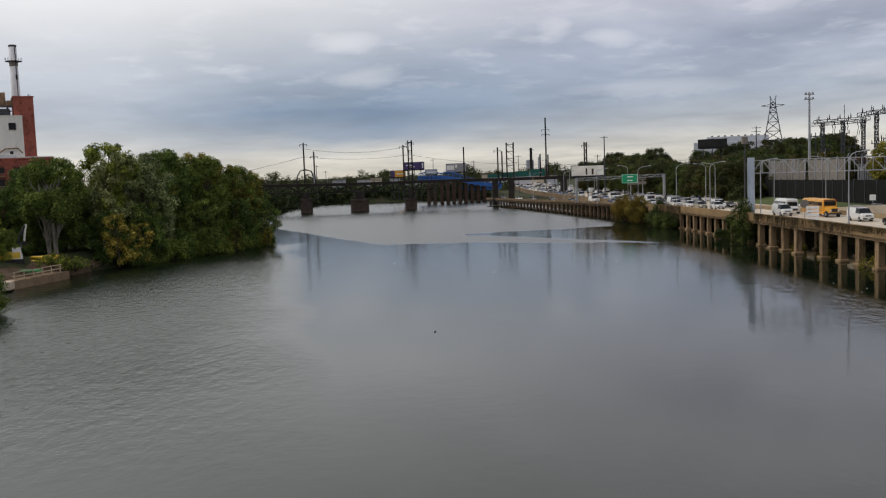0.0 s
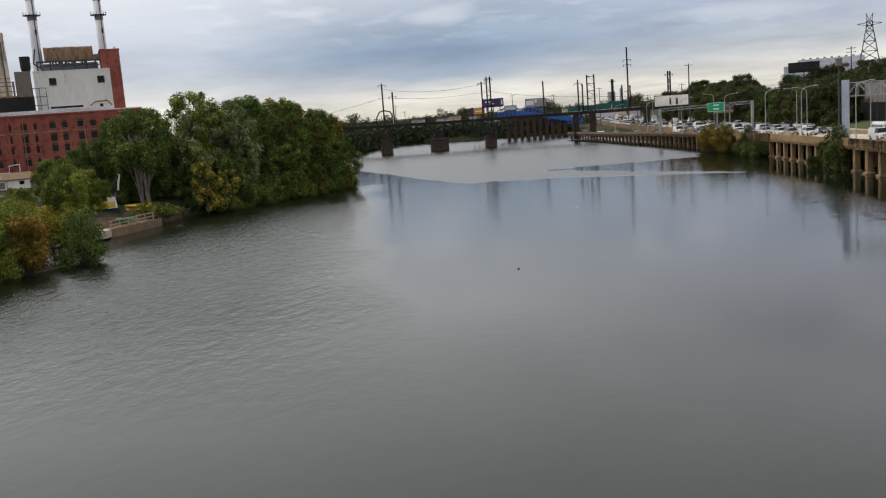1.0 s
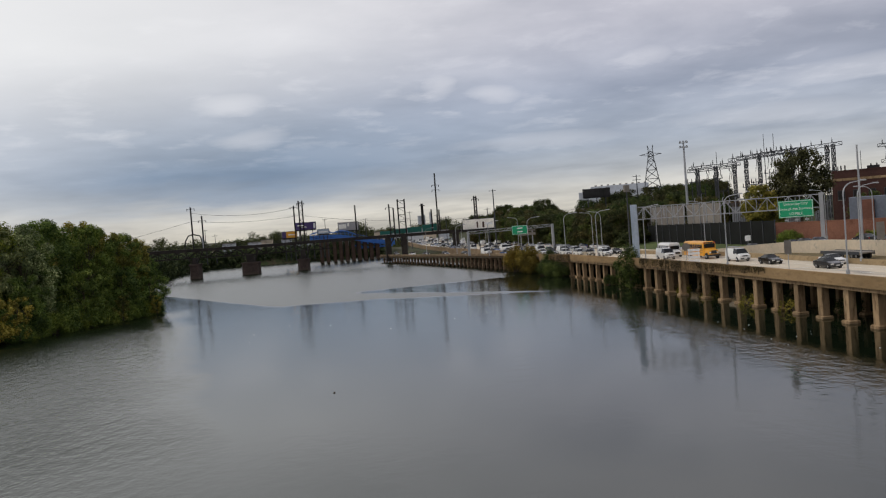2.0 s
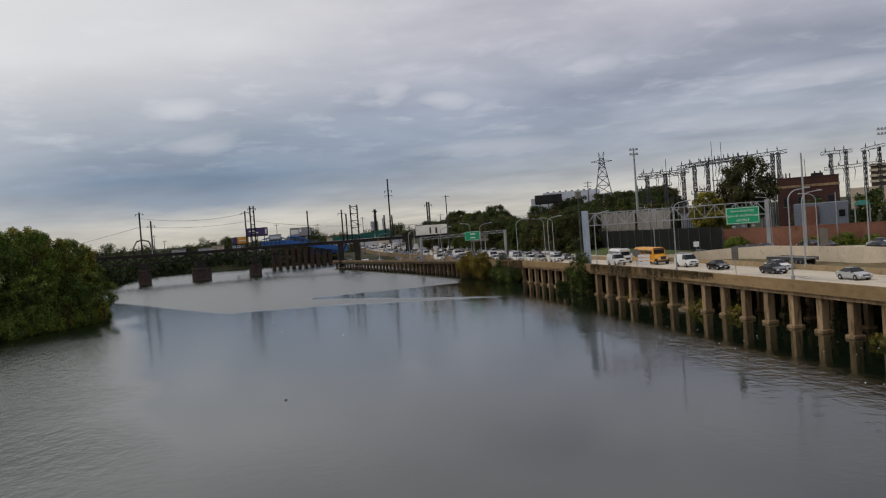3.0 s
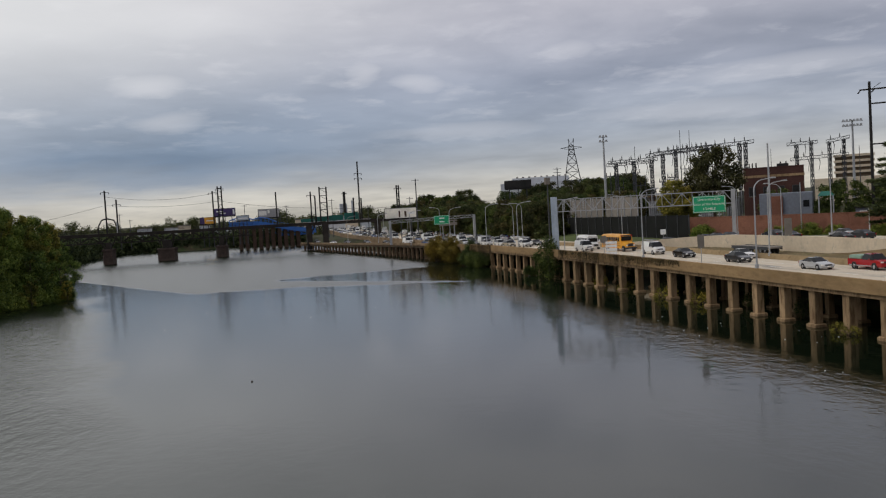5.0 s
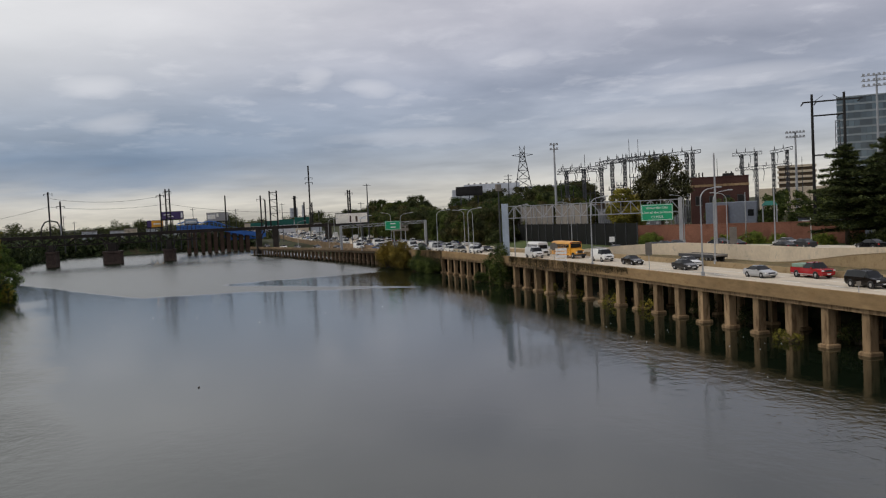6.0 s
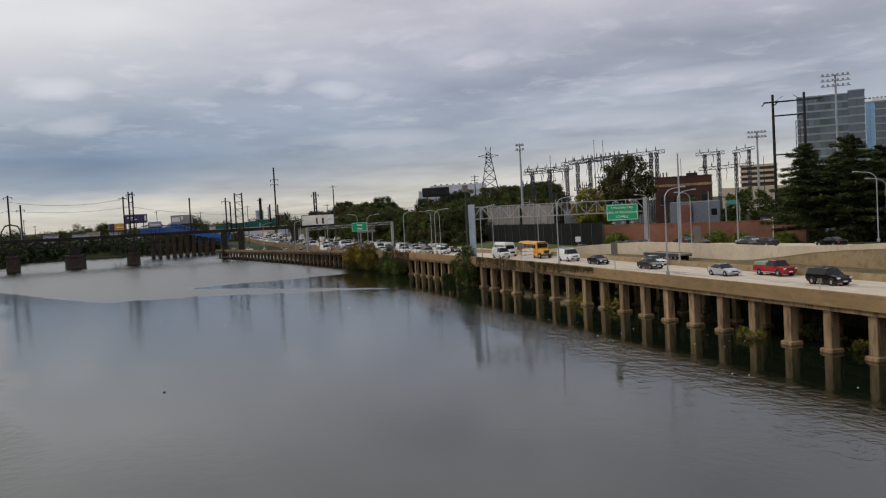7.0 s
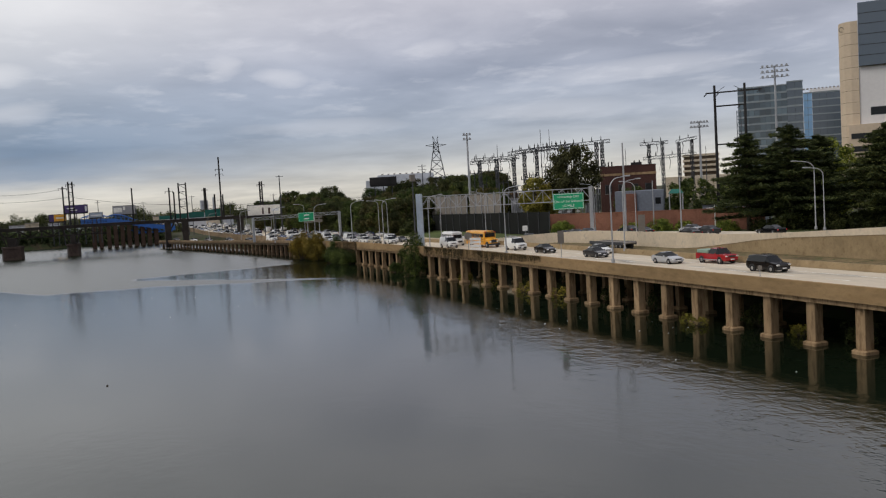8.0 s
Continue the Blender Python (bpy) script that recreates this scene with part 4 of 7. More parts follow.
g.loft([[(x, RY - 2.7, along(DECK_Z, x)), (x, RY + 2.7, along(DECK_Z, x)), (x, RY + 2.7, along(DECK_Z, x) + 0.35), (x, RY - 2.7, along(DECK_Z, x) + 0.35)] for x in steps((-140, 110, 5))])
part("track_deck", g, M["railsteel"], rail)
for side in (-2.7, 2.7):
    g = Geo()
    for x in steps((-140, 0, 3.5)):
        z = along(DECK_Z, x) + 0.35
        g.beam((x, RY + side, z), (x, RY + side, z + 1.1), 0.09)
    for h in (0.6, 1.1):
        for x in steps((-140, -5, 5)):
            g.beam((x, RY + side, along(DECK_Z, x) + 0.35 + h), (x + 5, RY + side, along(DECK_Z, x + 5) + 0.35 + h), 0.07)
    part("railing", g, M["black"], rail)
for side in (-2.2, 2.2):
    g = Geo()
    for i, x in enumerate(steps((-140, 0, 4))[:-1]):
        z = along(DECK_Z, x) - 0.85
        g.beam((x, RY + side, z - 2.7), (x + 4, RY + side, along(DECK_Z, x + 4) - 3.55), 0.34)
        g.beam((x, RY + side, z), (x, RY + side, z - 2.7), 0.26)
        g.beam((x, RY + side, z if i % 2 else z - 2.7), (x + 4, RY + side, z - 2.7 if i % 2 else z), 0.28)
    part("bottom_truss", g, M["railsteel"], rail)
for x, w, top in ((-78, 3.4, 6.5), (-57.0, 3.6, 6.0), (-34.5, 6.3, 5.0), (-12.8, 3.6, 4.6)):
    g = Geo()
    g.loft([[(x - a, RY - b, z), (x + a, RY - b, z), (x + a + 0.9, RY, z), (x + a, RY + b, z), (x - a, RY + b, z), (x - a - 0.9, RY, z)] for a, b, z in ((w / 2, 4.6, -3), (w / 2 - 0.2, 4.3, top - 0.8), (w / 2 + 0.1, 4.6, top - 0.7), (w / 2 + 0.1, 4.6, top))])
    part("pier", g, M["pier"], rail, "sooty stone pier")
    part("bent", Geo().box(x - w / 4, x + w / 4, RY - 3.0, RY + 3.0, top - 0.02, 8.3, 0.1), M["railsteel"], rail)
    for s in (-1, 1):
        part("pier_strut", Geo().beam((x + s * w * 0.3, RY - 2.2, top), (x + s * 3.6, RY - 2.2, along(DECK_Z, x) - 1.0), 0.42), M["railsteel"], rail)
for x in (23, 29.8, 52, 72):
    part("trestle_bent", Geo().box(x - 1.1, x + 1.1, RY - 2.6, RY + 2.6, 0.6, along(DECK_Z, x) - 0.9, 0.08), M["railsteel"], rail)
g = Geo()
for s in (-1, 1):
    g.beam((23 + 3 + 3.4 * s, RY - 2, 5.2), (23 + 3 + 0.6 * s, RY - 2, 10.4), 0.5)
part("knee_brace", g, M["railsteel"], rail)


def catenary_mast(label, h, spread, arms):
    t = thing("catenary_mast", label, "catenary mast", "catenary masts on the railway bridge")
    for dx in ((-spread / 2, spread / 2) if spread else (0,)):
        part("post", Geo().beam((dx, 0, 0), (dx, 0, h), 0.55, 0.55), M["black"], t)
    if spread:
        for k in range(4):
            z = h * (0.35 + 0.2 * k)
            part("strut", Geo().beam((-spread / 2, 0, z), (spread / 2, 0, z), 0.25), M["black"], t)
            part("brace", Geo().beam((-spread / 2, 0, z), (spread / 2, 0, z - h * 0.12), 0.15), M["black"], t)
    for z in arms:
        part("cross_arm", Geo().beam((-1.6, 0, z), (1.6, 0, z), 0.16), M["black"], t)
        for sx in (-1.5, 1.5):
            part("insulator", Geo().cyl((sx, 0, z - 0.07), (sx, 0, z - 0.8), 0.12, 0.12, 6), M["black"], t)
    return t


for x, y, z, h, sp, arms in ((-57.2, RY, 12.1, 17.2, 0, (16.5,)), (-53.3, RY + 5, 12.0, 13.5, 0, (11.5,)), (-12.4, RY - 1.5, 11.9, 16.9, 1.5, (15.8,)), (-15.4, RY + 4, 11.9, 15.2, 0, (14.5,)), (10.2, RY + 4, 11.8, 13.5, 0, ()),
                             (29.6, RY - 1, 11.7, 14.7, 2.9, (11.0,)), (24.6, RY + 3, 11.6, 13.0, 0, (11.5,)), (26.4, RY + 8, 11.6, 11.2, 0, ()), (44.6, RY - 3, 11.8, 24.5, 0, (17.5, 19.5)), (45.9, RY + 5, 11.8, 9.2, 0, ()), (61.5, RY, 12.0, 13.8, 0.9, (12.5,)), (42.6, RY + 6, 11.8, 9.5, 0.0, ())):
    m = catenary_mast("black steel catenary mast standing on the railway bridge", h, sp, arms)
    m.matrix_world = put_at(x, RY + max(-2.3, min(2.3, y - RY)), along(DECK_Z, x) + 0.33)
gt = thing("catenary_portal", "arched black steel portal over the railway track", "catenary portal", place=(-57, RY, 12.3))
part("frame", Geo().tube([(-3.6, 0, 0), (-3.3, 0, 3.2), (-2.0, 0, 5.4), (0, 0, 5.9), (2.6, 0, 5.2), (3.5, 0, 3.0), (3.7, 0, 0)], 0.28, 0.28, 6), M["black"], gt)
part("lamp_post", Geo().tube([(3.9, -1.5, 0), (3.9, -1.5, 4.2), (3.6, -1.5, 4.6)], 0.22, 0.16, 6), M["steel"], gt, "pale grey post")


def wire(a, b, sag, r=0.05, n=10):
    a, b = Vector(a), Vector(b)
    return [a.lerp(b, i / n) - Vector((0, 0, sag * 4 * (i / n) * (1 - i / n))) for i in range(n + 1)]


wires = thing("overhead_wires", "black overhead wires slung between the bridge masts", "wires")
for a, b, sag in (((-57.2, RY, 23.6), (-12.4, RY, 22.9), 1.4), ((-130, RY, 11.5), (-57.2, RY, 23.6), 1.2), ((-12.4, RY, 22.8), (29.6, RY, 17.6), 0.9), ((29.6, RY, 17.6), (61.5, RY, 16.4), 0.6), ((61.5, RY, 16.4), (120, RY, 17.5), 1.0), ((-57.2, RY, 27.0), (-12.4, RY, 26.6), 2.2)):
    part("wire", Geo().tube(wire(a, b, sag), 0.07, 0.07, 4), M["black"], wires)

# blue road bridge behind, on timber trestles
bb = thing("blue_bridge", "blue-painted steel road bridge on brown trestle piers", "road bridge")
BZ = [(-11, 13.5), (3, 13.3), (14, 11.0), (20, 9.6), (30, 8.1)]
for yy in (446.0, 456.0):
    g = Geo()
    g.loft([[(x, yy - 0.3, along(BZ, x) - 1.9), (x, yy + 0.3, along(BZ, x) - 1.9), (x, yy + 0.3, along(BZ, x)), (x, yy - 0.3, along(BZ, x))] for x in steps((-11, 30, 3))])
    part("girder", g, M["blue"], bb)
    for x in steps((-11, 30, 3)):
        part("stiffener", Geo().box(x - 0.12, x + 0.12, yy - 0.42, yy + 0.42, along(BZ, x) - 2.0, along(BZ, x) + 0.1), M["blue"], bb)
        part("fence_post", Geo().beam((x, yy, along(BZ, x)), (x, yy, along(BZ, x) + 1.1), 0.14), M["blue"], bb)
    for x in steps((-11, 30, 3))[:-1]:
        part("fence_rail", Geo().beam((x, yy, along(BZ, x) + 1.05), (x + 3, yy, along(BZ, x + 3) + 1.05), 0.12), M["blue"], bb)
part("deck", Geo().loft([[(x, 446.3, along(BZ, x) - 0.6), (x, 455.7, along(BZ, x) - 0.6), (x, 455.7, along(BZ, x) - 0.2), (x, 446.3, along(BZ, x) - 0.2)] for x in steps((-11, 30, 3))]), M["asphalt"], bb)
for z in (5.6, 8.5):
    part("lower_chord", Geo().box(12, 30, 461.7, 462.3, z - 0.35, z + 0.35, 0.05), M["blue"], bb)
for k in range(8):
    part("lower_post", Geo().beam((12.5 + 2.4 * k, 462, 5.9), (9.5 + 2.4 * k, 462, 8.2), 0.5), M["blue"], bb)
part("lower_deck", Geo().box(12, 30, 462.3, 470, 5.0, 5.5), M["asphalt"], bb)
for x in (-6, -3, 0.5, 3.5, 6.5, 9.5, 12.5, 15.5, 18.5, 21.5):
    for yy in (447.5, 454.5):
        part("trestle_pier", Geo().box(x - 0.9, x + 0.9, yy - 0.9, yy + 0.9, -2, along(BZ, x) - 1.9, 0.08), M["trestle"], bb)
    part("trestle_cap", Geo().box(x - 0.7, x + 0.7, 446, 456, along(BZ, x) - 2.5, along(BZ, x) - 1.88, 0.05), M["trestle"], bb)
    if x > -20:
        g = Geo()
        g.beam((x, 447.5, 0.6), (x, 454.5, along(BZ, x) - 2.6), 0.35)
        g.beam((x, 454.5, 0.6), (x, 447.5, along(BZ, x) - 2.6), 0.35)
        part("trestle_brace", g, M["trestle"], bb)


# low blue truss roofs over the two spans
for xa, xb in ((-10.5, 0.5), (0.5, 11.5)):
    for yy in (446.0, 456.0):
        tops = [(xa + (xb - xa) * k / 6, yy, along(BZ, xa + (xb - xa) * k / 6) + 1.0 + 1.1 * math.sin(math.pi * k / 6)) for k in range(7)]
        part("top_chord", Geo().tube(tops, 0.28, 0.28, 6), M["blue"], bb)
        for k in range(1, 6):
            x, y, z = tops[k]
            part("hanger", Geo().beam((x, y, along(BZ, x)), (x, y, z), 0.2), M["blue"], bb)

# ---- billboards ----
def billboard(label, x, y, z0, w, h, turn, face, shapes=(), legs=None):
    t = thing("billboard", label, "billboard", "roadside billboards", (x, y, 0), turn)
    p = part("panel", Geo().box(-w / 2, w / 2, -0.15, 0.15, z0, z0 + h, 0.05), face, t)
    part("frame", Geo().box(-w / 2 - 0.2, w / 2 + 0.2, 0.16, 0.5, z0 - 0.2, z0 + h + 0.2).box(-w / 2, w / 2, -0.9, 0.1, z0 - 0.5, z0 - 0.22), M["black"], t)
    for lx in (-w / 3, 0, w / 3):
        part("leg", Geo().beam((lx, 0.7, legs or 3.0), (lx, 0.7, z0), 0.35), M["lattice"], t)
    for m, sh in shapes:
        for xa, xb, za, zb in sh:
            part("poster_shape", Geo().box(xa * w / 2, xb * w / 2, -0.17, -0.154, z0 + za * h, z0 + zb * h), m, p)
    return t


purple = surface("purple_poster", (0.06, 0.035, 0.13), 0.5, bump=0.0)
orange = surface("orange_poster", (0.75, 0.36, 0.03), 0.5, bump=0.0)
cream = surface("cream_poster", (0.80, 0.77, 0.68), 0.5, bump=0.0)
greyp = surface("grey_poster", (0.30, 0.29, 0.28), 0.5, bump=0.0)
billboard("purple billboard with pale shapes above the railway bridge", -12, 420, 16.8, 9.2, 3.2, 0, purple, ((cream, ((-0.8, -0.1, 0.55, 0.7), (-0.6, 0.1, 0.3, 0.42))), (M["signwhite"], ((0.78, 0.95, 0.15, 0.85),))))
billboard("orange billboard with a dark end panel", -19.6, 421, 13.6, 6.6, 2.8, 0, orange, ((purple, ((-1.0, -0.45, 0.0, 1.0),)), (cream, ((-0.2, 0.7, 0.4, 0.6),))))
billboard("grey and cream billboard behind the blue bridge", 8.0, 450, 15.0, 9.8, 3.9, 0, greyp, ((cream, ((-0.95, -0.2, 0.25, 0.8), (-0.1, 0.1, 0.5, 0.9))),))
billboard("small pale blue billboard", -4.3, 432, 14.3, 5.4, 2.1, 0, M["bluesteel"], ((M["signwhite"], ((-0.8, 0.8, 0.3, 0.6),)),))
billboard("cream billboard with two brown figures-like patches", 52.9, 325.7, 11.9, 11.4, 3.5, -9, cream, ((M["trestle"], ((-0.12, -0.02, 0.1, 0.75), (0.25, 0.38, 0.1, 0.7))), (M["signwhite"], ((0.45, 0.9, 0.35, 0.6),)))) ["label"] = "cream billboard with two brown patches above the highway"
billboard("back of a black billboard over the wooded hill", 95.0, 316.0, 20.2, 9.4, 2.7, -17, M["black"], (), 8.0)


# ---- trees ----
def crown_mesh(name, mat, rnd, lobes, leaf, per):
    """Many small leaf blades round a set of lobes (centre, radius)."""
    v, f = [], []
    for c, r in lobes:
        for _ in range(max(12, int(per * r * r))):
            d = Vector((rnd.gauss(0, 1), rnd.gauss(0, 1), rnd.gauss(0, 1) + 0.25)).normalized()
            p = c + d * r * rnd.uniform(0.35, 1.10)
            nrm = (d + Vector((rnd.gauss(0, 0.32), rnd.gauss(0, 0.32), rnd.gauss(0, 0.32) + 0.2))).normalized()
            a = nrm.orthogonal().normalized()
            a = (Matrix.Rotation(rnd.uniform(0, 6.28), 3, nrm) @ a)
            b = nrm.cross(a)
            s = leaf * rnd.uniform(0.55, 1.4)
            k = len(v)
            v += [p - a * s, p - b * s * 0.55 + nrm * s * 0.12, p + a * s, p + b * s * 0.55 + nrm * s * 0.12]
            f.append((k, k + 1, k + 2, k + 3))
    me = bpy.data.meshes.new(name)
    me.from_pydata([tuple(q) for q in v], [], f)
    me.materials.append(mat)
    return me


def tree(label, mat, seed, height=18.0, spread=6.0, bare=0.25, leaf=0.22, per=140, lobes=80, bark="bark", stems=1, category="tree", group="trees on the river banks"):
    """A broad tree: tapered trunk and limbs, a crown of uneven lobes with gaps."""
    rnd = random.Random(seed)
    t = thing("tree", label, category, group)
    trunk = Geo()
    tops = []
    for sidx in range(stems):
        lean = Vector((rnd.uniform(-1, 1), rnd.uniform(-1, 1), 0)) * (0.06 if stems == 1 else 0.16)
        b0 = Vector((rnd.uniform(-0.5, 0.5), rnd.uniform(-0.5, 0.5), -0.6)) if stems > 1 else Vector((0, 0, -0.6))
        pts = [b0 + lean * height * 0.75 * k + Vector((rnd.uniform(-.2, .2), rnd.uniform(-.2, .2), (height * 0.75 + .6) * k)) for k in (0, .25, .5, .75, 1)]
        trunk.tube(pts, height * (0.022 if stems == 1 else 0.014), height * 0.006, 7)
        tops.append(pts)
    blobs = []
    for i in range(lobes):
        k = (i + 0.5) / lobes
        zf = bare + (1 - bare) * k
        wide = spread * (math.sqrt(1 - ((k - 0.38) / 0.66) ** 2) if k > 0.38 else 0.62 + k) * rnd.uniform(0.2, 1.0) ** 0.6
        a = rnd.uniform(0, 6.28)
        r = rnd.uniform(0.12, 0.21) * spread * 1.5 * (1.1 - 0.40 * k)
        blobs.append((Vector((wide * math.cos(a), wide * math.sin(a), min(height - r * 0.6, zf * height + rnd.uniform(-0.6, 0.6)))), r))
        if i % 3 == 0:
            pts = tops[i % stems]
            s = pts[1 + int(2.9 * k)]
            trunk.tube([s, s.lerp(blobs[-1][0], 0.5) + Vector((0, 0, -0.4)), blobs[-1][0]], height * 0.006, height * 0.0025, 5)
    part("trunk", trunk, M[bark], t)
    ob = new("crown", crown_mesh("crown", M[mat], rnd, blobs, leaf, per))
    ob.parent = t
    return t


def bush(label, mat, seed, w, h, leaf=0.14, per=190, lobes=40, category="bush", group="bushes along the water"):
    rnd = random.Random(seed)
    t = thing("bush", label, category, group)
    blobs, stems = [], Geo()
    for i in range(lobes):
        a, q = rnd.uniform(0, 6.28), math.sqrt(rnd.random())
        z = h * rnd.uniform(0.12, 0.92) * (1 - 0.45 * q)
        r = rnd.uniform(0.16, 0.3) * min(w, h) * 0.9
        blobs.append((Vector((w * 0.5 * q * math.cos(a), w * 0.5 * q * math.sin(a), z)), r))
        if i % 3 == 0:
            stems.tube([(0, 0, -0.5), blobs[-1][0] * 0.6, blobs[-1][0]], 0.07, 0.025, 5)
    part("stem", stems, M["bark"], t)
    ob = new("crown", crown_mesh("crown", M[mat], rnd, blobs, leaf, per))
    ob.parent = t
    return t


def conifer(label, seed, height=15.0, spread=5.0):
    """A spreading old pine or cedar: trunk, whorls of drooping boughs, needle sprays."""
    rnd = random.Random(seed)
    t = thing("conifer", label, "tree", "conifers above the highway")
    trunk = Geo().tube([(0, 0, -0.5), (0.1, 0, height * 0.5), (0, 0.1, height * 0.98)], height * 0.024, 0.04, 8)
    v, f = [], []
    n = 66
    for i in range(n):
        k = (i + 0.6 * rnd.random()) / n
        z = height * (0.16 + 0.80 * k)
        long = spread * (1 - k) ** 0.7 * (0.70 + 0.30 * min(1.0, k * 5)) * rnd.uniform(0.6, 1.15) + 0.5
        a = i * 2.4 + rnd.uniform(-0.4, 0.4)
        d = Vector((math.cos(a), math.sin(a), 0))
        tip = Vector((0, 0, z)) + d * long + Vector((0, 0, long * rnd.uniform(-0.12, 0.16)))
        trunk.tube([(0, 0, z), Vector((0, 0, z)).lerp(tip, 0.6) - Vector((0, 0, 0.2)), tip], 0.07, 0.02, 4)
        # flat sprays of needles along the bough, widest past its middle
        for j in range(int(60 + long * 85)):
            q = rnd.uniform(0.12, 1.06)
            wide = (0.25 + 0.20 * long) * min(1.0, 2.4 * (1.12 - q))
            c = Vector((0, 0, z)).lerp(tip, q) + Vector((rnd.gauss(0, 0.55) * wide, rnd.gauss(0, 0.55) * wide, rnd.gauss(0.06, 0.13)))
            ax = (d + Vector((rnd.gauss(0, 0.6), rnd.gauss(0, 0.6), rnd.gauss(0.12, 0.3)))).normalized()
            s = rnd.uniform(0.20, 0.46)
            w = ax.cross(Vector((rnd.gauss(0, 0.5), rnd.gauss(0, 0.5), 1))).normalized() * s * 0.22
            e = len(v)
            v += [c - ax * s, c - w, c + ax * s, c + w]
            f.append((e, e + 1, e + 2, e + 3))
    part("trunk", trunk, M["bark"], t)
    me = bpy.data.meshes.new("crown")
    me.from_pydata([tuple(q) for q in v], [], f)
    me.materials.append(M["needle"])
    ob = new("crown", me)
    ob.parent = t
    return t


def plant(src, spots):
    """The first spot takes the thing itself, the others copies. Spots: x, y, z, turn, size."""
    first = spots[0]
    for s in spots[1:]:
        copy_thing(src, put_at(*s))
    src.matrix_world = put_at(*first)


# the wooded bank opposite the viaduct
plant(tree("tall dense green tree on the river bank", "leaf", 1, 18.5, 6.2, 0.15), [(-63, 172, 2.5, 0, 1.08), (-50.5, 194, 2.4, 140, 0.95), (-66, 215, 4, 200, 0.95), (-62, 245, 4, 80, 0.9)])
plant(tree("broad dark green tree on the river bank", "leafdark", 2, 18.0, 6.8, 0.10), [(-69, 165, 2.6, 30, 0.86), (-57.5, 187, 2.6, 200, 1.04), (-46.5, 203, 2.2, 90, 0.86), (-58, 222, 4, 10, 0.9), (-71.5, 163.5, 2.8, 310, 0.84), (-77.0, 160.0, 3.0, 75, 0.66), (-76.0, 168.0, 3.2, 190, 0.86), (-82.0, 163.0, 3.4, 250, 0.56), (-75, 250, 4, 150, 0.95), (-74, 290, 4, 30, 0.9)])
plant(tree("tall tree with silvery green leaves", "leafgrey", 3, 18.0, 5.8, 0.12), [(-57.5, 176, 2.2, 0, 1.0), (-61.5, 170.5, 2.4, 120, 1.02)])
plant(tree("tall tree with olive brown autumn leaves", "leafolive", 4, 17.0, 4.8, 0.10, per=110), [(-53.5, 199, 3, 0, 1.06), (-43.5, 205.5, 2.0, 80, 0.86), (-47.5, 200.5, 2.0, 200, 0.95)])
plant(tree("multi-stemmed tree with bare pale trunks", "leafdark", 5, 16.0, 5.2, 0.42, bark="palebark", stems=6, lobes=75), [(-68.0, 157.6, 2.4, 0, 1.08)])
plant(tree("bushy green tree at the water's edge", "leafdark", 6, 11.0, 4.6, 0.03, lobes=60), [(-55.5, 169.5, 0.8, 0, 0.95), (-49.0, 184.0, 0.8, 70, 0.95), (-44.0, 195.5, 0.6, 150, 0.95), (-40.5, 203.0, 0.6, 220, 0.88), (-61.0, 163.5, 1.2, 40, 0.8), (-46, 215, 1.5, 40, 0.9), (-56, 246, 1, 10, 0.9), (-66, 300, 1, 60, 1.0), (-68, 330, 1, 160, 1.0), (-72, 360, 1, 200, 0.9)])
plant(tree("yellow-green young tree at the water's edge", "leafolive", 7, 9.0, 3.4, 0.08, lobes=30), [(-57.5, 160.0, 1.0, 0, 1.0), (-55.0, 163.8, 0.8, 60, 0.8), (-43.5, 190.0, 0.5, 100, 0.55), (-38.6, 199.5, 0.4, 150, 0.45)])
plant(tree("green tree between the yard and the brick hall", "leaf", 8, 12.0, 4.6, 0.08), [(-80, 152, 3.2, 0, 0.68), (-86, 148, 3.4, 80, 0.36), (-92, 156, 3.6, 160, 0.33), (-75.5, 150.5, 3.0, 220, 0.6), (-83.5, 157, 3.4, 40, 0.72), (-88.5, 163, 3.6, 100, 0.7), (-77, 144, 3.0, 300, 0.55), (-82, 141, 3.2, 20, 0.40), (-73.0, 141.5, 3.0, 70, 0.5), (-78.5, 136, 3.2, 200, 0.42), (-74.5, 146.5, 3.0, 130, 0.55), (-86, 136, 3.4, 320, 0.42), (-90, 142, 3.5, 260, 0.42), (-70.8, 146.5, 2.8, 10, 0.45)])
plant(bush("green bush beside the boat yard", "leafdark", 11, 4.4, 8.6), [(-54.4, 105.0, 0.0, 0, 1.1), (-56.6, 110.5, 0.5, 90, 0.7)])
# shrubs added to stand in for the deep shade under these trees
plant(bush("dark filler shrub in place of tree shade behind the yard", "leafdark", 19, 6.0, 6.0), [(-74.5, 163, 3.0, 0, 1.0), (-73.5, 159.5, 3.0, 60, 1.0), (-77.5, 166, 3.2, 120, 1.05), (-81, 172, 3.5, 30, 1.0), (-70.5, 161.5, 3, 280, 0.8)])
plant(bush("yellow-green bush in the boat yard", "leafyellow", 12, 7.0, 6.0), [(-61.8, 112, 2.0, 0, 0.95), (-70.5, 118, 3.0, 40, 0.9)])
plant(bush("large green bush at the water's edge", "leaf", 13, 9.0, 10.0), [(-64.5, 101.5, 1.2, 0, 1.0), (-70, 106, 2.8, 130, 1.0), (-67, 93, 2.0, 60, 1.05), (-64.0, 107.5, 1.8, 200, 0.8)])
plant(bush("rusty brown bush overhanging the water", "leafrust", 14, 4.6, 8.6), [(-58.2, 99.6, 0.0, 0, 1.08)])
plant(bush("light green bush overhanging the water", "leaflime", 18, 6.2, 10.0), [(-60.6, 95.0, 0.0, 40, 1.05), (-63.5, 98.0, 0.6, 170, 1.0)])
edge_rng = random.Random(61)
spots = []
yb = 165.0
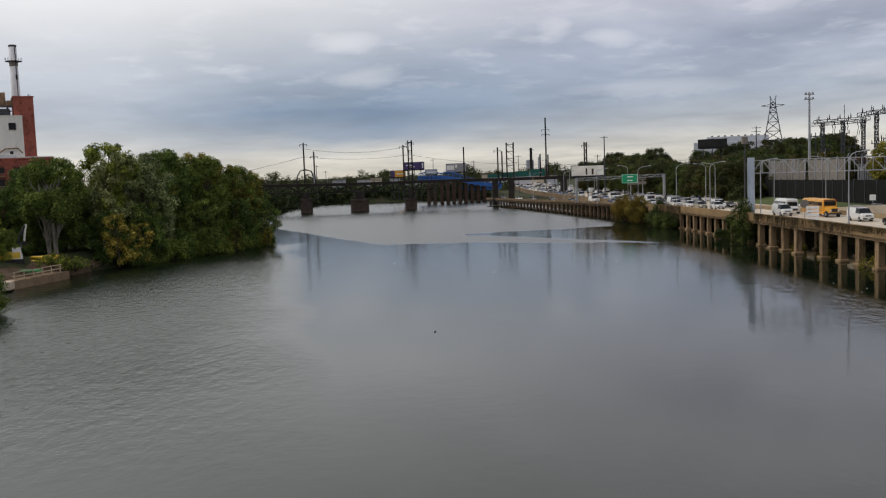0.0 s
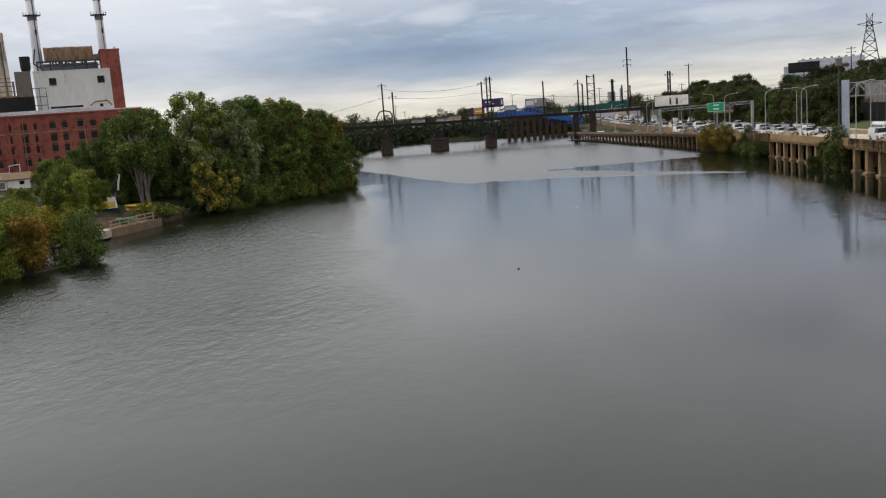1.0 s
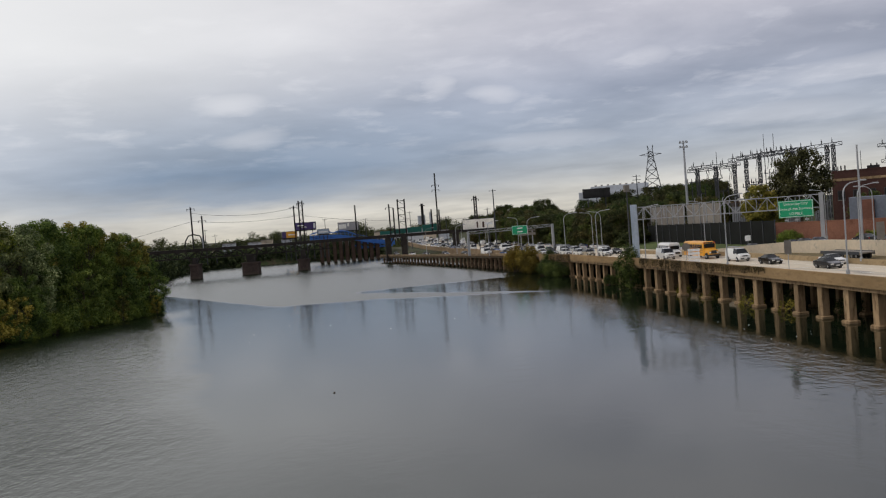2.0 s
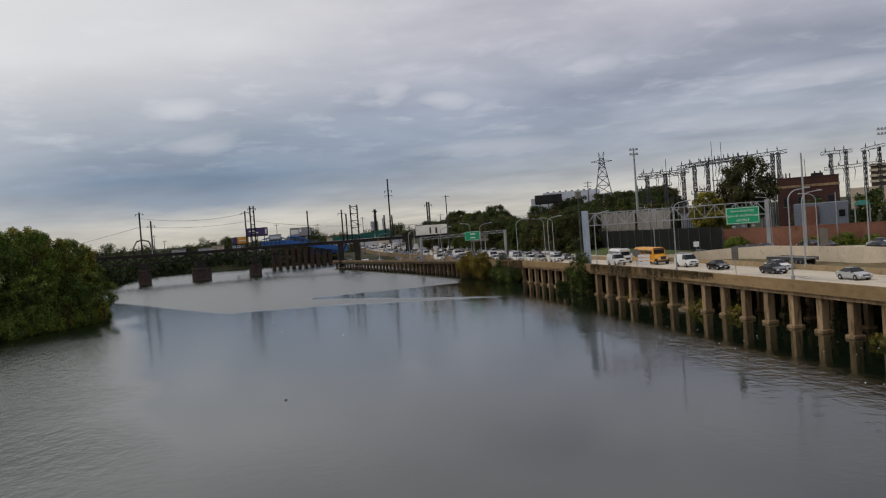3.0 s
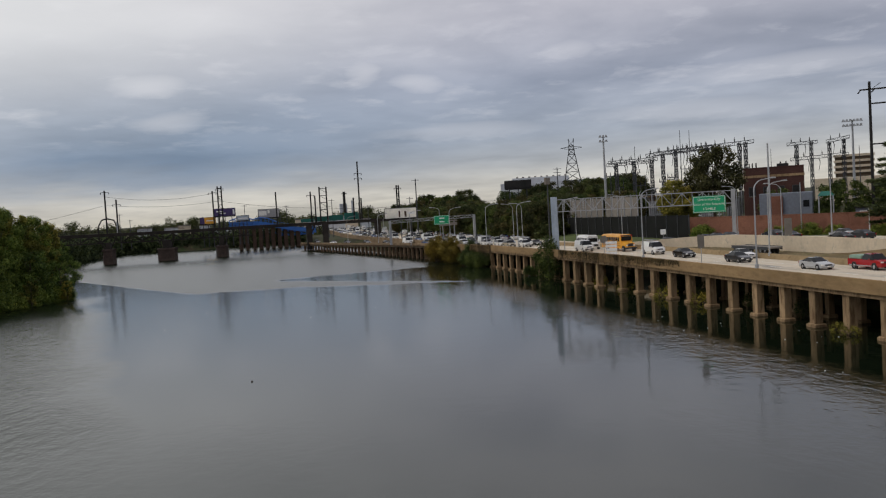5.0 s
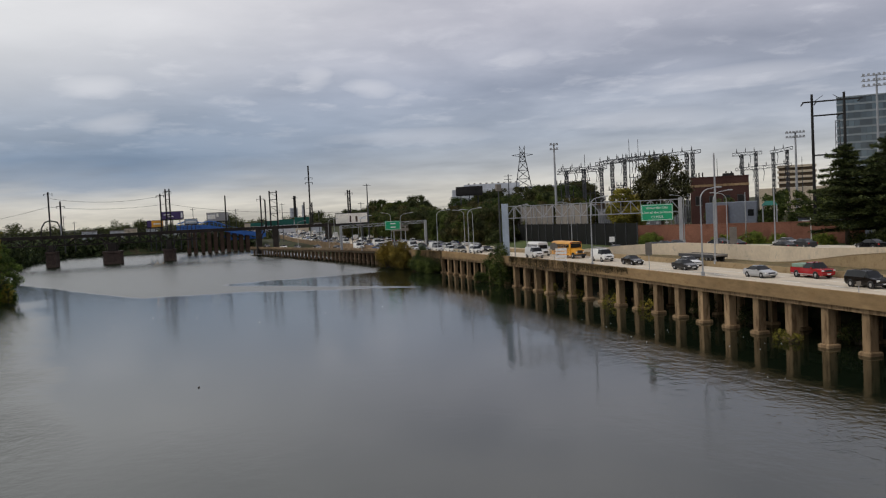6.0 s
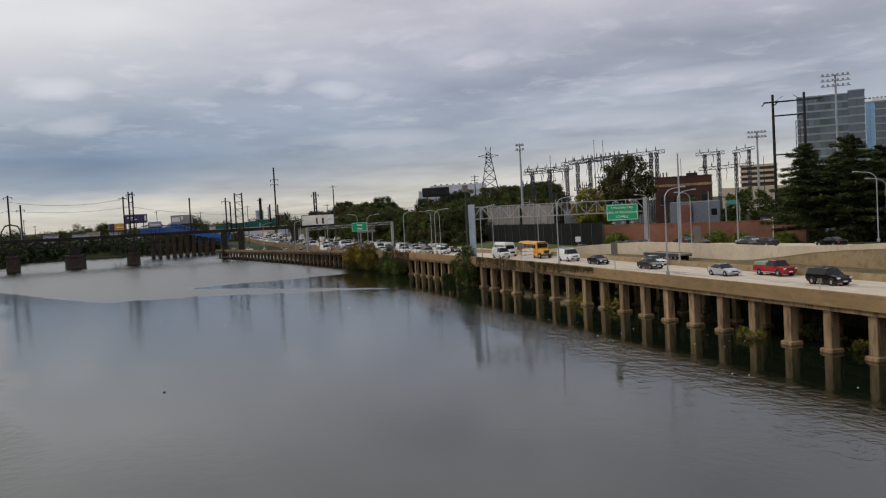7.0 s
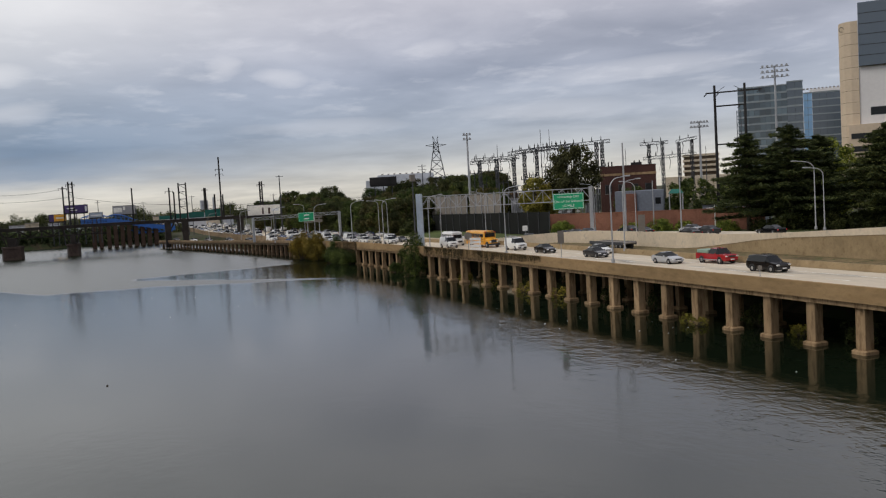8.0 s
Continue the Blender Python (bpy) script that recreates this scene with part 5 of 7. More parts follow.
while yb < 345:
    spots.append((along(LEFT_BANK, yb) - 0.6 + edge_rng.uniform(-0.8, 0.5), yb, -0.1, edge_rng.uniform(0, 360), edge_rng.uniform(0.75, 1.25)))
    yb += edge_rng.uniform(2.6, 4.2) if yb < 215 else 6.0
plant(bush("dark overhanging shrub at the water's edge", "leafdark", 16, 5.2, 5.4), spots[::2])
plant(bush("green overhanging shrub at the water's edge", "leaf", 17, 5.0, 4.6), spots[1::2])
plant(bush("low weeds on the bank beside the dock", "leaf", 15, 5.0, 2.2), [(-61.5, 150.5, 1.2, 0, 1.0), (-64, 147.5, 2.2, 80, 1.0)])

# bushes on the viaduct side
plant(bush("dense green bush growing against the viaduct", "leafhill", 21, 4.4, 7.6), [(55.2, 165.2, 0.0, 0, 1.18), (56.6, 169.5, 0.3, 70, 0.8), (53.6, 222, 0.3, 140, 0.9)])
plant(bush("yellowing bush growing out of the river wall", "leafochre", 22, 6.0, 8.8), [(50.6, 233.0, 0.0, 0, 1.0), (48.9, 243.0, 0.0, 100, 1.0)])
plant(bush("green scrub hanging over the river wall", "leafhill", 23, 5.0, 5.2), [(53.2, 214, 0.0, 60, 0.95), (54.6, 176, 0.0, 200, 0.5), (52.2, 219, 0.0, 300, 1.0), (53.6, 210.5, 0.0, 90, 0.8)])
plant(bush("sprouting weeds at the foot of the columns", "leafolive", 24, 2.6, 1.5, leaf=0.10, per=110), [(57.4, 80.6, 0.0, 0, 0.9), (57.9, 121.5, 0.0, 80, 1.3), (57.9, 136, 0.0, 160, 1.0), (60.2, 67.5, 0.0, 30, 0.9), (57.0, 78.8, 0.0, 90, 0.75), (58.6, 112, 0.0, 70, 1.2), (58.4, 147, 0.0, 20, 1.2)])
# darkest leaf colour here adds to the shade the deck casts
plant(bush("scrub under the viaduct deck, leaves coloured dark for its shade", "leafwood", 25, 3.4, 2.8, leaf=0.12, per=90), [(60.6, 114.5, 0.2, 0, 1.0), (61.2, 92, 0.2, 50, 0.9), (60.8, 126, 0.2, 90, 1.1), (61.0, 74, 0.2, 130, 1.0), (60.5, 141, 0.2, 200, 1.1), (61.4, 103, 0.2, 260, 1.0), (61.2, 61, 0.2, 310, 1.0)])

# woods and conifers beyond the highway
plant(conifer("large dark spreading pine above the highway", 31, 15.5, 7.4), [(105.4, 130.0, 5.4, 0, 1.16), (109.5, 124.2, 5.4, 80, 1.22), (119.5, 112.5, 5.4, 160, 1.16), (118.5, 127, 5.4, 230, 1.1), (114.5, 133.5, 5.4, 300, 1.04), (121, 116, 5.4, 20, 1.1), (127, 111, 5.4, 120, 1.1)])
plant(tree("light green tree among the pines", "leaf", 33, 14.0, 5.0, 0.15, group="trees beyond the highway"), [(125.5, 131.8, 5.4, 0, 1.15), (120.0, 130.5, 5.4, 60, 1.0)])
plant(tree("round olive green tree beside the substation", "leafbrown", 34, 15.0, 5.6, 0.25, group="trees beyond the highway"), [(103, 189, 8.0, 0, 1.12)])
plant(tree("low yellow-green tree in front of the substation", "leafolive", 35, 9.5, 4.2, 0.1, group="trees beyond the highway"), [(95.5, 193, 8.8, 0, 0.95), (98.0, 191.5, 8.8, 70, 0.8)])
wood_rng = random.Random(77)
spots_a, spots_b, spots_c = [], [], []
for i in range(108):
    az = radians(9.0 + 15.1 * i / 107 + wood_rng.uniform(-0.3, 0.3))
    dist = wood_rng.uniform(262, 352) if i > 20 else wood_rng.uniform(350, 450)
    x, y = dist * math.sin(az), dist * math.cos(az)
    x = max(x, along(MAIN_EDGE, y) + (30 if y < 380 else 25))
    s = (x, y, land(x, y) - 0.3, wood_rng.uniform(0, 360), wood_rng.uniform(0.76, 0.92) + (0.04 if az > 0.25 else 0.0))
    (spots_a, spots_b, spots_c)[i % 3].append(s)
for i in range(46):
    az = radians(8.8 + 5.2 * i / 45 + wood_rng.uniform(-0.2, 0.2))
    dist = wood_rng.uniform(330, 410)
    x, y = dist * math.sin(az), dist * math.cos(az)
    x = max(x, along(MAIN_EDGE, y) + (29 if y < 380 else 25))
    (spots_a, spots_b, spots_c)[i % 3].append((x, y, land(x, y) - 0.3, wood_rng.uniform(0, 360), wood_rng.uniform(0.80, 0.98)))
plant(tree("dull green tree in the wood above the highway", "leafwood", 41, 12.5, 7.0, 0.04, leaf=0.26, per=95, lobes=50, group="wood above the highway"), spots_a)
plant(tree("dark green tree in the wood above the highway", "leafhill", 42, 12.5, 7.0, 0.04, leaf=0.26, per=95, lobes=50, group="wood above the highway"), spots_b)
plant(tree("browning tree in the wood above the highway", "leafbrown", 43, 12.5, 7.0, 0.04, leaf=0.26, per=95, lobes=50, group="wood above the highway"), spots_c)
verge = bush("overgrown green verge bush beside the highway", "leafwood", 44, 7.0, 5.0, leaf=0.3, per=50, group="verge bushes")
plant(verge, [(along(MAIN_EDGE, y) + 29.5 + wood_rng.uniform(0, 3), y, 4.2, wood_rng.uniform(0, 360), wood_rng.uniform(0.9, 1.5)) for y in range(246, 380, 8)])

# far woods along the turn of the river, joined as masses of foliage
rnd = random.Random(9)
blobs = []
for i in range(300):
    yy = rnd.uniform(389, 486)
    blobs.append((Vector((along(LEFT_BANK, yy) - rnd.uniform(-0.5, 9), yy, rnd.uniform(0.6, 9.0))), rnd.uniform(1.3, 2.4)))
for i in range(760):
    blobs.append((Vector((rnd.uniform(-70, 27), rnd.uniform(491, 503), 9.0 * rnd.random() ** 1.4)), rnd.uniform(1.3, 2.4)))
tagged(new("far_wood", crown_mesh("far_wood", M["needle"], rnd, blobs, 0.6, 10.0)), "very dark woods at the water's edge under the bridges", "woods", kind="stuff")
blobs = []
for i in range(420):
    x = rnd.uniform(-170, 45)
    y = 508 + rnd.uniform(0, 60) - (0 if x > -60 else (abs(x + 60)) * 0.9)
    if x < -72 and y < 395:
        continue
    blobs.append((Vector((x, y, rnd.uniform(2.0, 7.5 if x > -62 else 11.0))), rnd.uniform(1.6, 2.8)))
for i in range(620):
    x = rnd.uniform(-210, 150)
    top = 13.5 + 2.5 * math.sin(x * 0.09) + 1.8 * math.sin(x * 0.31 + 1)
    blobs.append((Vector((x, rnd.uniform(640, 700), 3 + (top - 3) * rnd.random() ** 0.6)), rnd.uniform(2.2, 4.2)))
tagged(new("far_wood", crown_mesh("far_wood", M["leafwood"], rnd, blobs, 0.6, 8.0)), "dark green woods along the far bank of the river", "woods", kind="stuff")

plant(tree("green tree behind the brick boundary wall", "leafhill", 51, 9.0, 4.2, 0.05, lobes=50, group="trees beyond the highway"), [(118.5, 168, 5.6, 0, 1.05), (124.5, 171, 5.8, 80, 1.1), (131, 168, 6, 170, 1.05), (112, 178, 6, 260, 0.95), (137, 172, 6, 20, 1.1), (126, 160, 5.6, 120, 0.85)])
plant(bush("clipped green shrub before the brick wall", "leaf", 52, 4.6, 3.4, group="shrubs before the brick wall"), [(100.5, 150.0, 5.4, 0, 1.0), (97.2, 154.5, 5.3, 90, 0.85), (103.5, 146.5, 5.4, 30, 0.8), (90.0, 170.5, 5.3, 150, 1.05), (108.0, 139.5, 5.4, 240, 0.8), (104.5, 134.0, 5.2, 10, 0.7), (107, 129.0, 5.2, 80, 0.7)])

# dry creeper that hangs over the parapet of the viaduct
vine_rng = random.Random(71)
for y0, y1, drop in ((114.0, 124.0, 1.0), (124.0, 133.0, 1.5), (133.0, 142.0, 1.9), (142.0, 151.0, 2.3), (151.0, 160.0, 1.7), (206.0, 213.0, 3.4), (213.0, 221.0, 3.6)):
    t = thing("creeper", "dry brown creeper hanging over the viaduct parapet", "creeper", "creepers on the viaduct")
    stems, blobs = Geo(), []
    for k in range(70):
        y = vine_rng.uniform(y0, y1)
        e, zt = along(WALL_EDGE, y), along(WALL_Z, y) + 0.86
        length = drop * vine_rng.uniform(0.25, 1.1)
        yb = y + vine_rng.uniform(-0.5, 0.5)
        stems.tube([(e + 0.25, y, zt), (e - 0.12, y, zt - 0.05), (e - 0.16, yb, zt - length)], 0.03, 0.015, 4)
        for q in range(3):
            blobs.append((Vector((e - 0.12, y + (yb - y) * q / 3, zt - length * (q + 0.5) / 3)), vine_rng.uniform(0.09, 0.2)))
    part("stem", stems, M["bark"], t)
    ob = new("foliage", crown_mesh("foliage", M["vine"], vine_rng, blobs, 0.055, 420))
    ob.parent = t
plant(bush("dark hedge shrub under the pines", "leafwood", 54, 4.4, 3.0, group="hedge under the pines"), [(107.0 + 2.6 * k, 126.5 - 2.5 * k, 5.1, 47 * k, 1.35 + 0.2 * (k % 3)) for k in range(9)])


# ---- power station on the left bank ----
def window_unit(parent, x, z, w, h, y=0.0, arched=True, mat="black"):
    """A dark pane in a proud brick surround with a pale sill."""
    win = part("window", Geo().box(x - w / 2, x + w / 2, y - 0.05, y - 0.01, z, z + h), M[mat], parent)
    f = Geo().box(x - w / 2 - 0.12, x - w / 2, y - 0.14, y, z, z + h).box(x + w / 2, x + w / 2 + 0.12, y - 0.14, y, z, z + h)
    if arched:
        pts = [(x - (w / 2 + 0.06) * math.cos(a), y - 0.07, z + h + 0.05 + 0.35 * math.sin(a)) for a in [i * math.pi / 4 for i in range(5)]]
        f.tube(pts, 0.12, 0.12, 4)
    else:
        f.box(x - w / 2 - 0.12, x + w / 2 + 0.12, y - 0.14, y, z + h, z + h + 0.12)
    part("frame", f, M["brickdark"] if arched else M["lattice"], win)
    part("sill", Geo().box(x - w / 2 - 0.15, x + w / 2 + 0.15, y - 0.2, y, z - 0.14, z), M["panel"], win)
    return win


plant_hall = thing("power_station_hall", "long red brick power station hall with rows of small arched windows", "power station", place=(-101.7, 239.3, 0), turn=27)
part("wall", Geo().box(-70, 0, 0, 26, 3.0, 22.3), M["brick"], plant_hall)
part("cornice", Geo().box(-70.2, 0.25, -0.3, 26.2, 22.3, 22.75, 0.05), M["brick"], plant_hall)
part("roof", Geo().box(-70.2, 0.2, -0.2, 26.1, 22.75, 23.0), M["roofwhite"], plant_hall, "pale flat roof")
part("roof_edge", Geo().box(-70.2, -8.5, 0.2, 2.0, 23.0, 23.7, 0.08), M["roofwhite"], plant_hall, "pale raised roof edge")
part("belt_course", Geo().box(-70, 0.1, -0.16, 0.0, 17.9, 18.2), M["concrete"], plant_hall)
for x in (-48, -40.6, -33.2, -25.8, -18.4, -11.0, -3.6):
    part("pilaster", Geo().box(x - 0.4, x + 0.4, -0.25, 0.0, 3.0, 22.3), M["brick"], plant_hall)
for i in range(16):
    x = -53.5 + 3.42 * i
    for z in (6.2, 9.6, 12.9, 15.6, 18.9):
        window_unit(plant_hall, x + (0.35 if i % 2 else 0.0), z, 1.25, 1.7 if z < 18 else 1.4)
g = Geo()
for x in (-44.4, -29.5, -14.7):
    g.cyl((x, -0.35, 3), (x, -0.35, 22), 0.12, 0.12, 6)
part("downpipe", g, M["concrete"], plant_hall)
g = Geo()
for pts in ([(-40.5, -0.6, 8.2), (-34.0, -0.6, 8.2), (-34.0, -0.6, 10.0), (-31.5, -0.6, 10.3), (-31.5, -0.6, 8.4)], [(-37.8, -0.6, 8.2), (-37.8, -0.6, 15.5)], [(-48, -0.6, 16.5), (-38, -0.6, 16.5)], [(-48, -0.6, 7.2), (-34, -0.6, 7.2)]):
    g.tube(pts, 0.2, 0.2, 6)
part("steam_pipe", g, M["whiteblock"], plant_hall, "white steam pipe on the wall")

boiler = thing("boiler_house", "stained white-clad boiler house rising above the brick hall", "boiler house", place=(-101.7, 239.3, 0), turn=27)
part("cladding", Geo().box(-25.4, -6.5, 2.4, 16.0, 23.0, 33.6, 0.05), M["whiteblock"], boiler)
part("roof_edge", Geo().box(-25.5, -6.4, 2.3, 16.1, 33.6, 33.85), M["whiteblock"], boiler)
for x in (-20.9, -9.0):
    window_unit(boiler, x, 30.2, 1.5, 1.6, 2.4, False)
part("louvre", Geo().box(-22.2, -14.2, 2.28, 2.4, 24.0, 24.5), M["black"], boiler)
part("door", Geo().box(-10.0, -9.2, 2.3, 2.4, 23.1, 24.6), M["black"], boiler)
part("canopy", Geo().tube([(-12.5, 1.8, 24.2), (-11.0, 1.8, 25.2), (-8.0, 1.8, 25.3), (-7.0, 1.8, 24.0)], 0.18, 0.18, 6), M["concrete"], boiler)
hopper = thing("coal_hopper", "rusted sheet-metal coal hopper on an open steel frame", "hopper", place=(-101.7, 239.3, 0), turn=27)
hop_rng = random.Random(5)
part("hopper_body", Geo().loft([[(x, 6.5 + b + hop_rng.uniform(-.12, .12), 36.7 + hop_rng.uniform(-.25, .3)), (x, 6.4 + b, 38.4), (x, 6.5 + b, 39.9 + hop_rng.uniform(-.1, .2)), (x, 8.5, 40.35 + hop_rng.uniform(-.1, .1)), (x, 13, 40.2), (x, 13, 36.7)] for x, b in [(-22.3 + 0.82 * k, 0.12 * (k % 2)) for k in range(16)]]), M["rust"], hopper, "rusty buckled sheet metal")
for k in range(16):
    x = -22.2 + 0.8 * k
    part("torn_sheet", Geo().box(x, x + hop_rng.uniform(.4, .85), 6.36, 6.44, 36.8 - hop_rng.uniform(.1, 1.2), 37.4), M["rust"], hopper)
g = Geo()
for x in (-24.2, -21, -18, -15, -12, -9.6, -7.6):
    g.beam((x, 6.0, 33.8), (x, 6.0, 36.6), 0.35)
    g.beam((x, 12.0, 33.8), (x, 12.0, 36.6), 0.35)
g.beam((-24.4, 6.0, 36.4), (-7.4, 6.0, 36.4), 0.4)
g.beam((-24.4, 6.0, 35.2), (-7.4, 6.0, 35.2), 0.25)
part("steel_frame", g, M["lattice"], hopper)
part("duct", Geo().box(-23.4, -9.0, 8.0, 12.0, 33.85, 36.0, 0.2), M["greybox"], hopper)
part("end_box", Geo().box(-9.9, -7.4, 6.2, 12, 36.6, 38.0, 0.1), M["rust"], hopper)
g = Geo().tube([(-24.3, 5.6, 39.8), (-25.0, 5.6, 36), (-22.5, 5.6, 34)], 0.2, 0.2, 6)
part("chute", g, M["lattice"], hopper)
tower = thing("brick_tower", "plain tall red brick stair tower beside the boiler house", "brick tower", place=(-101.7, 239.3, 0), turn=27)
part("wall", Geo().box(-8.3, -3.4, 5.3, 17.0, 22.9, 38.8), M["brick"], tower)
part("coping", Geo().box(-8.45, -3.25, 5.15, 17.15, 38.8, 39.1, 0.04), M["brick"], tower)
part("vent_pipe", Geo().cyl((-4.4, 8, 39.0), (-4.4, 8, 39.9), 0.15, 0.15, 6).cyl((-3.9, 8, 39.0), (-3.9, 8, 39.6), 0.12, 0.12, 6), M["steel"], tower)


def chimney(x, y, z0, z1, r0, r1):
    t = thing("smokestack", "tall grey painted steel smokestack with a ring platform", "smokestack", "smokestacks of the power station", place=(-101.7, 239.3, 0), turn=27)
    part("shaft", Geo().cyl((x, y, z0), (x, y, z1), r0, r1, 20), M["stack"], t, smooth=True)
    zr = z1 - 4.5
    part("platform", Geo().cyl((x, y, zr), (x, y, zr + 0.15), r1 + 1.1, r1 + 1.1, 18), M["lattice"], t)
    part("collar", Geo().cyl((x, y, zr - 1.3), (x, y, zr), r1 + 0.14, r1 + 0.14, 18), M["panel"], t)
    g = Geo()
    for k in range(14):
        a = 6.283 * k / 14
        c, s = math.cos(a) * (r1 + 1.15), math.sin(a) * (r1 + 1.15)
        g.beam((x + c, y + s, zr), (x + c, y + s, zr + 1.0), 0.07)
    part("platform_rail", g, M["lattice"], t)
    part("top_band", Geo().cyl((x, y, z1 - 0.5), (x, y, z1 + 0.05), r1 + 0.06, r1 + 0.06, 20), M["lattice"], t)
    part("ladder", Geo().beam((x + r1 * 0.5, y - r1 - 0.15, z0), (x + r1 * 0.5, y - r1 + 0.05, z1), 0.25, 0.08), M["lattice"], t)
    part("hatch", Geo().box(x + r1 * 0.25, x + r1 * 0.75, y - r1 - 0.12, y - r1 * 0.6, z1 - 9.5, z1 - 8.2), M["black"], t)


chimney(-6.9, 19.1, 22.9, 54.2, 1.35, 0.98)
chimney(-24.0, 10.2, 22.9, 53.4, 1.4, 1.05)
side = thing("concrete_chimney", "old round tapered concrete chimney with dark stains", "chimney", place=(-138.1, 237.6, 0))
part("shaft", Geo().loft([[(r * math.cos(q), r * math.sin(q), z) for q in [k * math.pi / 12 for k in range(24)]] for r, z in ((2.0, 22.5), (1.66, 33.0), (1.36, 44.2), (1.42, 44.3), (1.42, 45.2), (1.30, 45.3))]), M["oldconcrete"], side, smooth=True)
for z in (28.0, 33.0, 38.0, 42.5):
    r = 2.0 - 0.029 * (z - 22.5)
    part("hoop", Geo().cyl((0, 0, z), (0, 0, z + 0.18), r + 0.02, r + 0.02, 24), M["rust"], side)
part("ladder", Geo().beam((1.5, -1.3, 23.0), (1.0, -1.0, 45.0), 0.3, 0.08), M["lattice"], side)
annex = thing("ash_house", "dark brown plant annex with pale pipework on its roof", "plant annex", place=(-101.7, 239.3, 0), turn=27)
part("wall", Geo().box(-44, -26.0, 1.0, 9, 22.9, 27.8), M["rust"], annex)
part("dark_band", Geo().box(-44, -25.9, 0.85, 1.0, 23.6, 27.4), M["black"], annex)
part("grey_box", Geo().box(-29.9, -26.2, 2.6, 8, 27.8, 34.0, 0.1), M["panel"], annex)
part("funnel", Geo().loft([[(-27 + r * math.cos(a), 4.0 + r * math.sin(a), z) for a in [k * 0.5236 for k in range(12)]] for r, z in ((0.8, 33.2), (1.25, 35.0), (1.3, 37.8))]), M["black"], annex, "black metal funnel")
g = Geo()
for x in (-38, -36, -34, -32, -30.4):
    g.cyl((x, 2.2, 27.8), (x, 2.2, 31.4), 0.25, 0.25, 6)
for z in (29.0, 30.4, 31.4):
    g.beam((-44, 2.2, z), (-30, 2.2, z), 0.22)
part("pipe_rack", g, M["panel"], annex)
g = Geo()
for x in (-26.0, -24.4, -22.8):
    g.beam((x, 0.8, 23.0), (x, 0.8, 29.4), 0.14)
for z in (25, 27.2, 29.4):
    g.beam((-26.2, 0.8, z), (-22.6, 0.8, z), 0.14)
part("stair_frame", g, M["lattice"], annex)

shed = thing("canopy_shed", "low brown-roofed open canopy in front of the brick hall", "shed", place=(-114.3, 195.0, 0), turn=29)
part("roof", Geo().loft([[(-9, -3, 7.5), (5, -3, 7.5), (5, -3, 7.75), (-9, -3, 7.75)], [(-9, 4, 8.8), (3.6, 4, 8.8), (3.6, 4, 9.05), (-9, 4, 9.05)]]), M["wood"], shed)
for x in (-8, -1.5, 4.4):
    part("post", Geo().beam((x, -2.6, 4), (x, -2.6, 7.6), 0.25), M["steel"], shed)
trailer = thing("box_trailer", "white box trailer parked under the canopy", "trailer", place=(-114.3, 194.4, 0), turn=29)
part("body", Geo().box(-9.5, 3.6, -2.2, 0.3, 5.5, 7.6, 0.08), M["whiteblock"], trailer)
part("side_panel", Geo().box(-6.5, -1.6, -2.26, -2.2, 5.8, 7.2), M["panel"], trailer)
part("rear_window", Geo().box(1.4, 2.4, -2.26, -2.2, 6.5, 7.3), M["glass"], trailer)
for x in (-7.5, -6.3, 1.5):
    part("wheel", Geo().cyl((x, -2.3, 5.4), (x, -1.9, 5.4), 0.45, 0.45, 12), M["tyre"], trailer)


# ---- beyond the highway: fences, substation, buildings ----
fence = thing("screen_fence", "long black screened fence above the highway", "fence")
for k in range(16):
    y0 = 172 + 5.2 * k
    part("fence_panel", Geo().box(88.0, 88.12, y0 + 0.05, y0 + 5.15, 5.0, 10.3 - 0.04 * k), M["fence"], fence)
    part("fence_post", Geo().beam((87.95, y0, 4.6), (87.95, y0, 10.5 - 0.04 * k), 0.16), M["lattice"], fence)
screen = thing("noise_screen", "tan precast panel screen in steel posts", "screen wall")
for y0 in (200.5, 204.5, 208.5, 212.5, 216.5, 222.5, 226.5, 230.5, 234.5, 238.5, 242.5, 246.5):
    part("screen_panel", Geo().box(89.6, 89.8, y0 + 0.08, y0 + 3.92, 9.3, 14.7, 0.03), M["panel"], screen)
    part("screen_post", Geo().beam((89.5, y0, 5), (89.5, y0, 15.0), 0.2), M["steel"], screen)


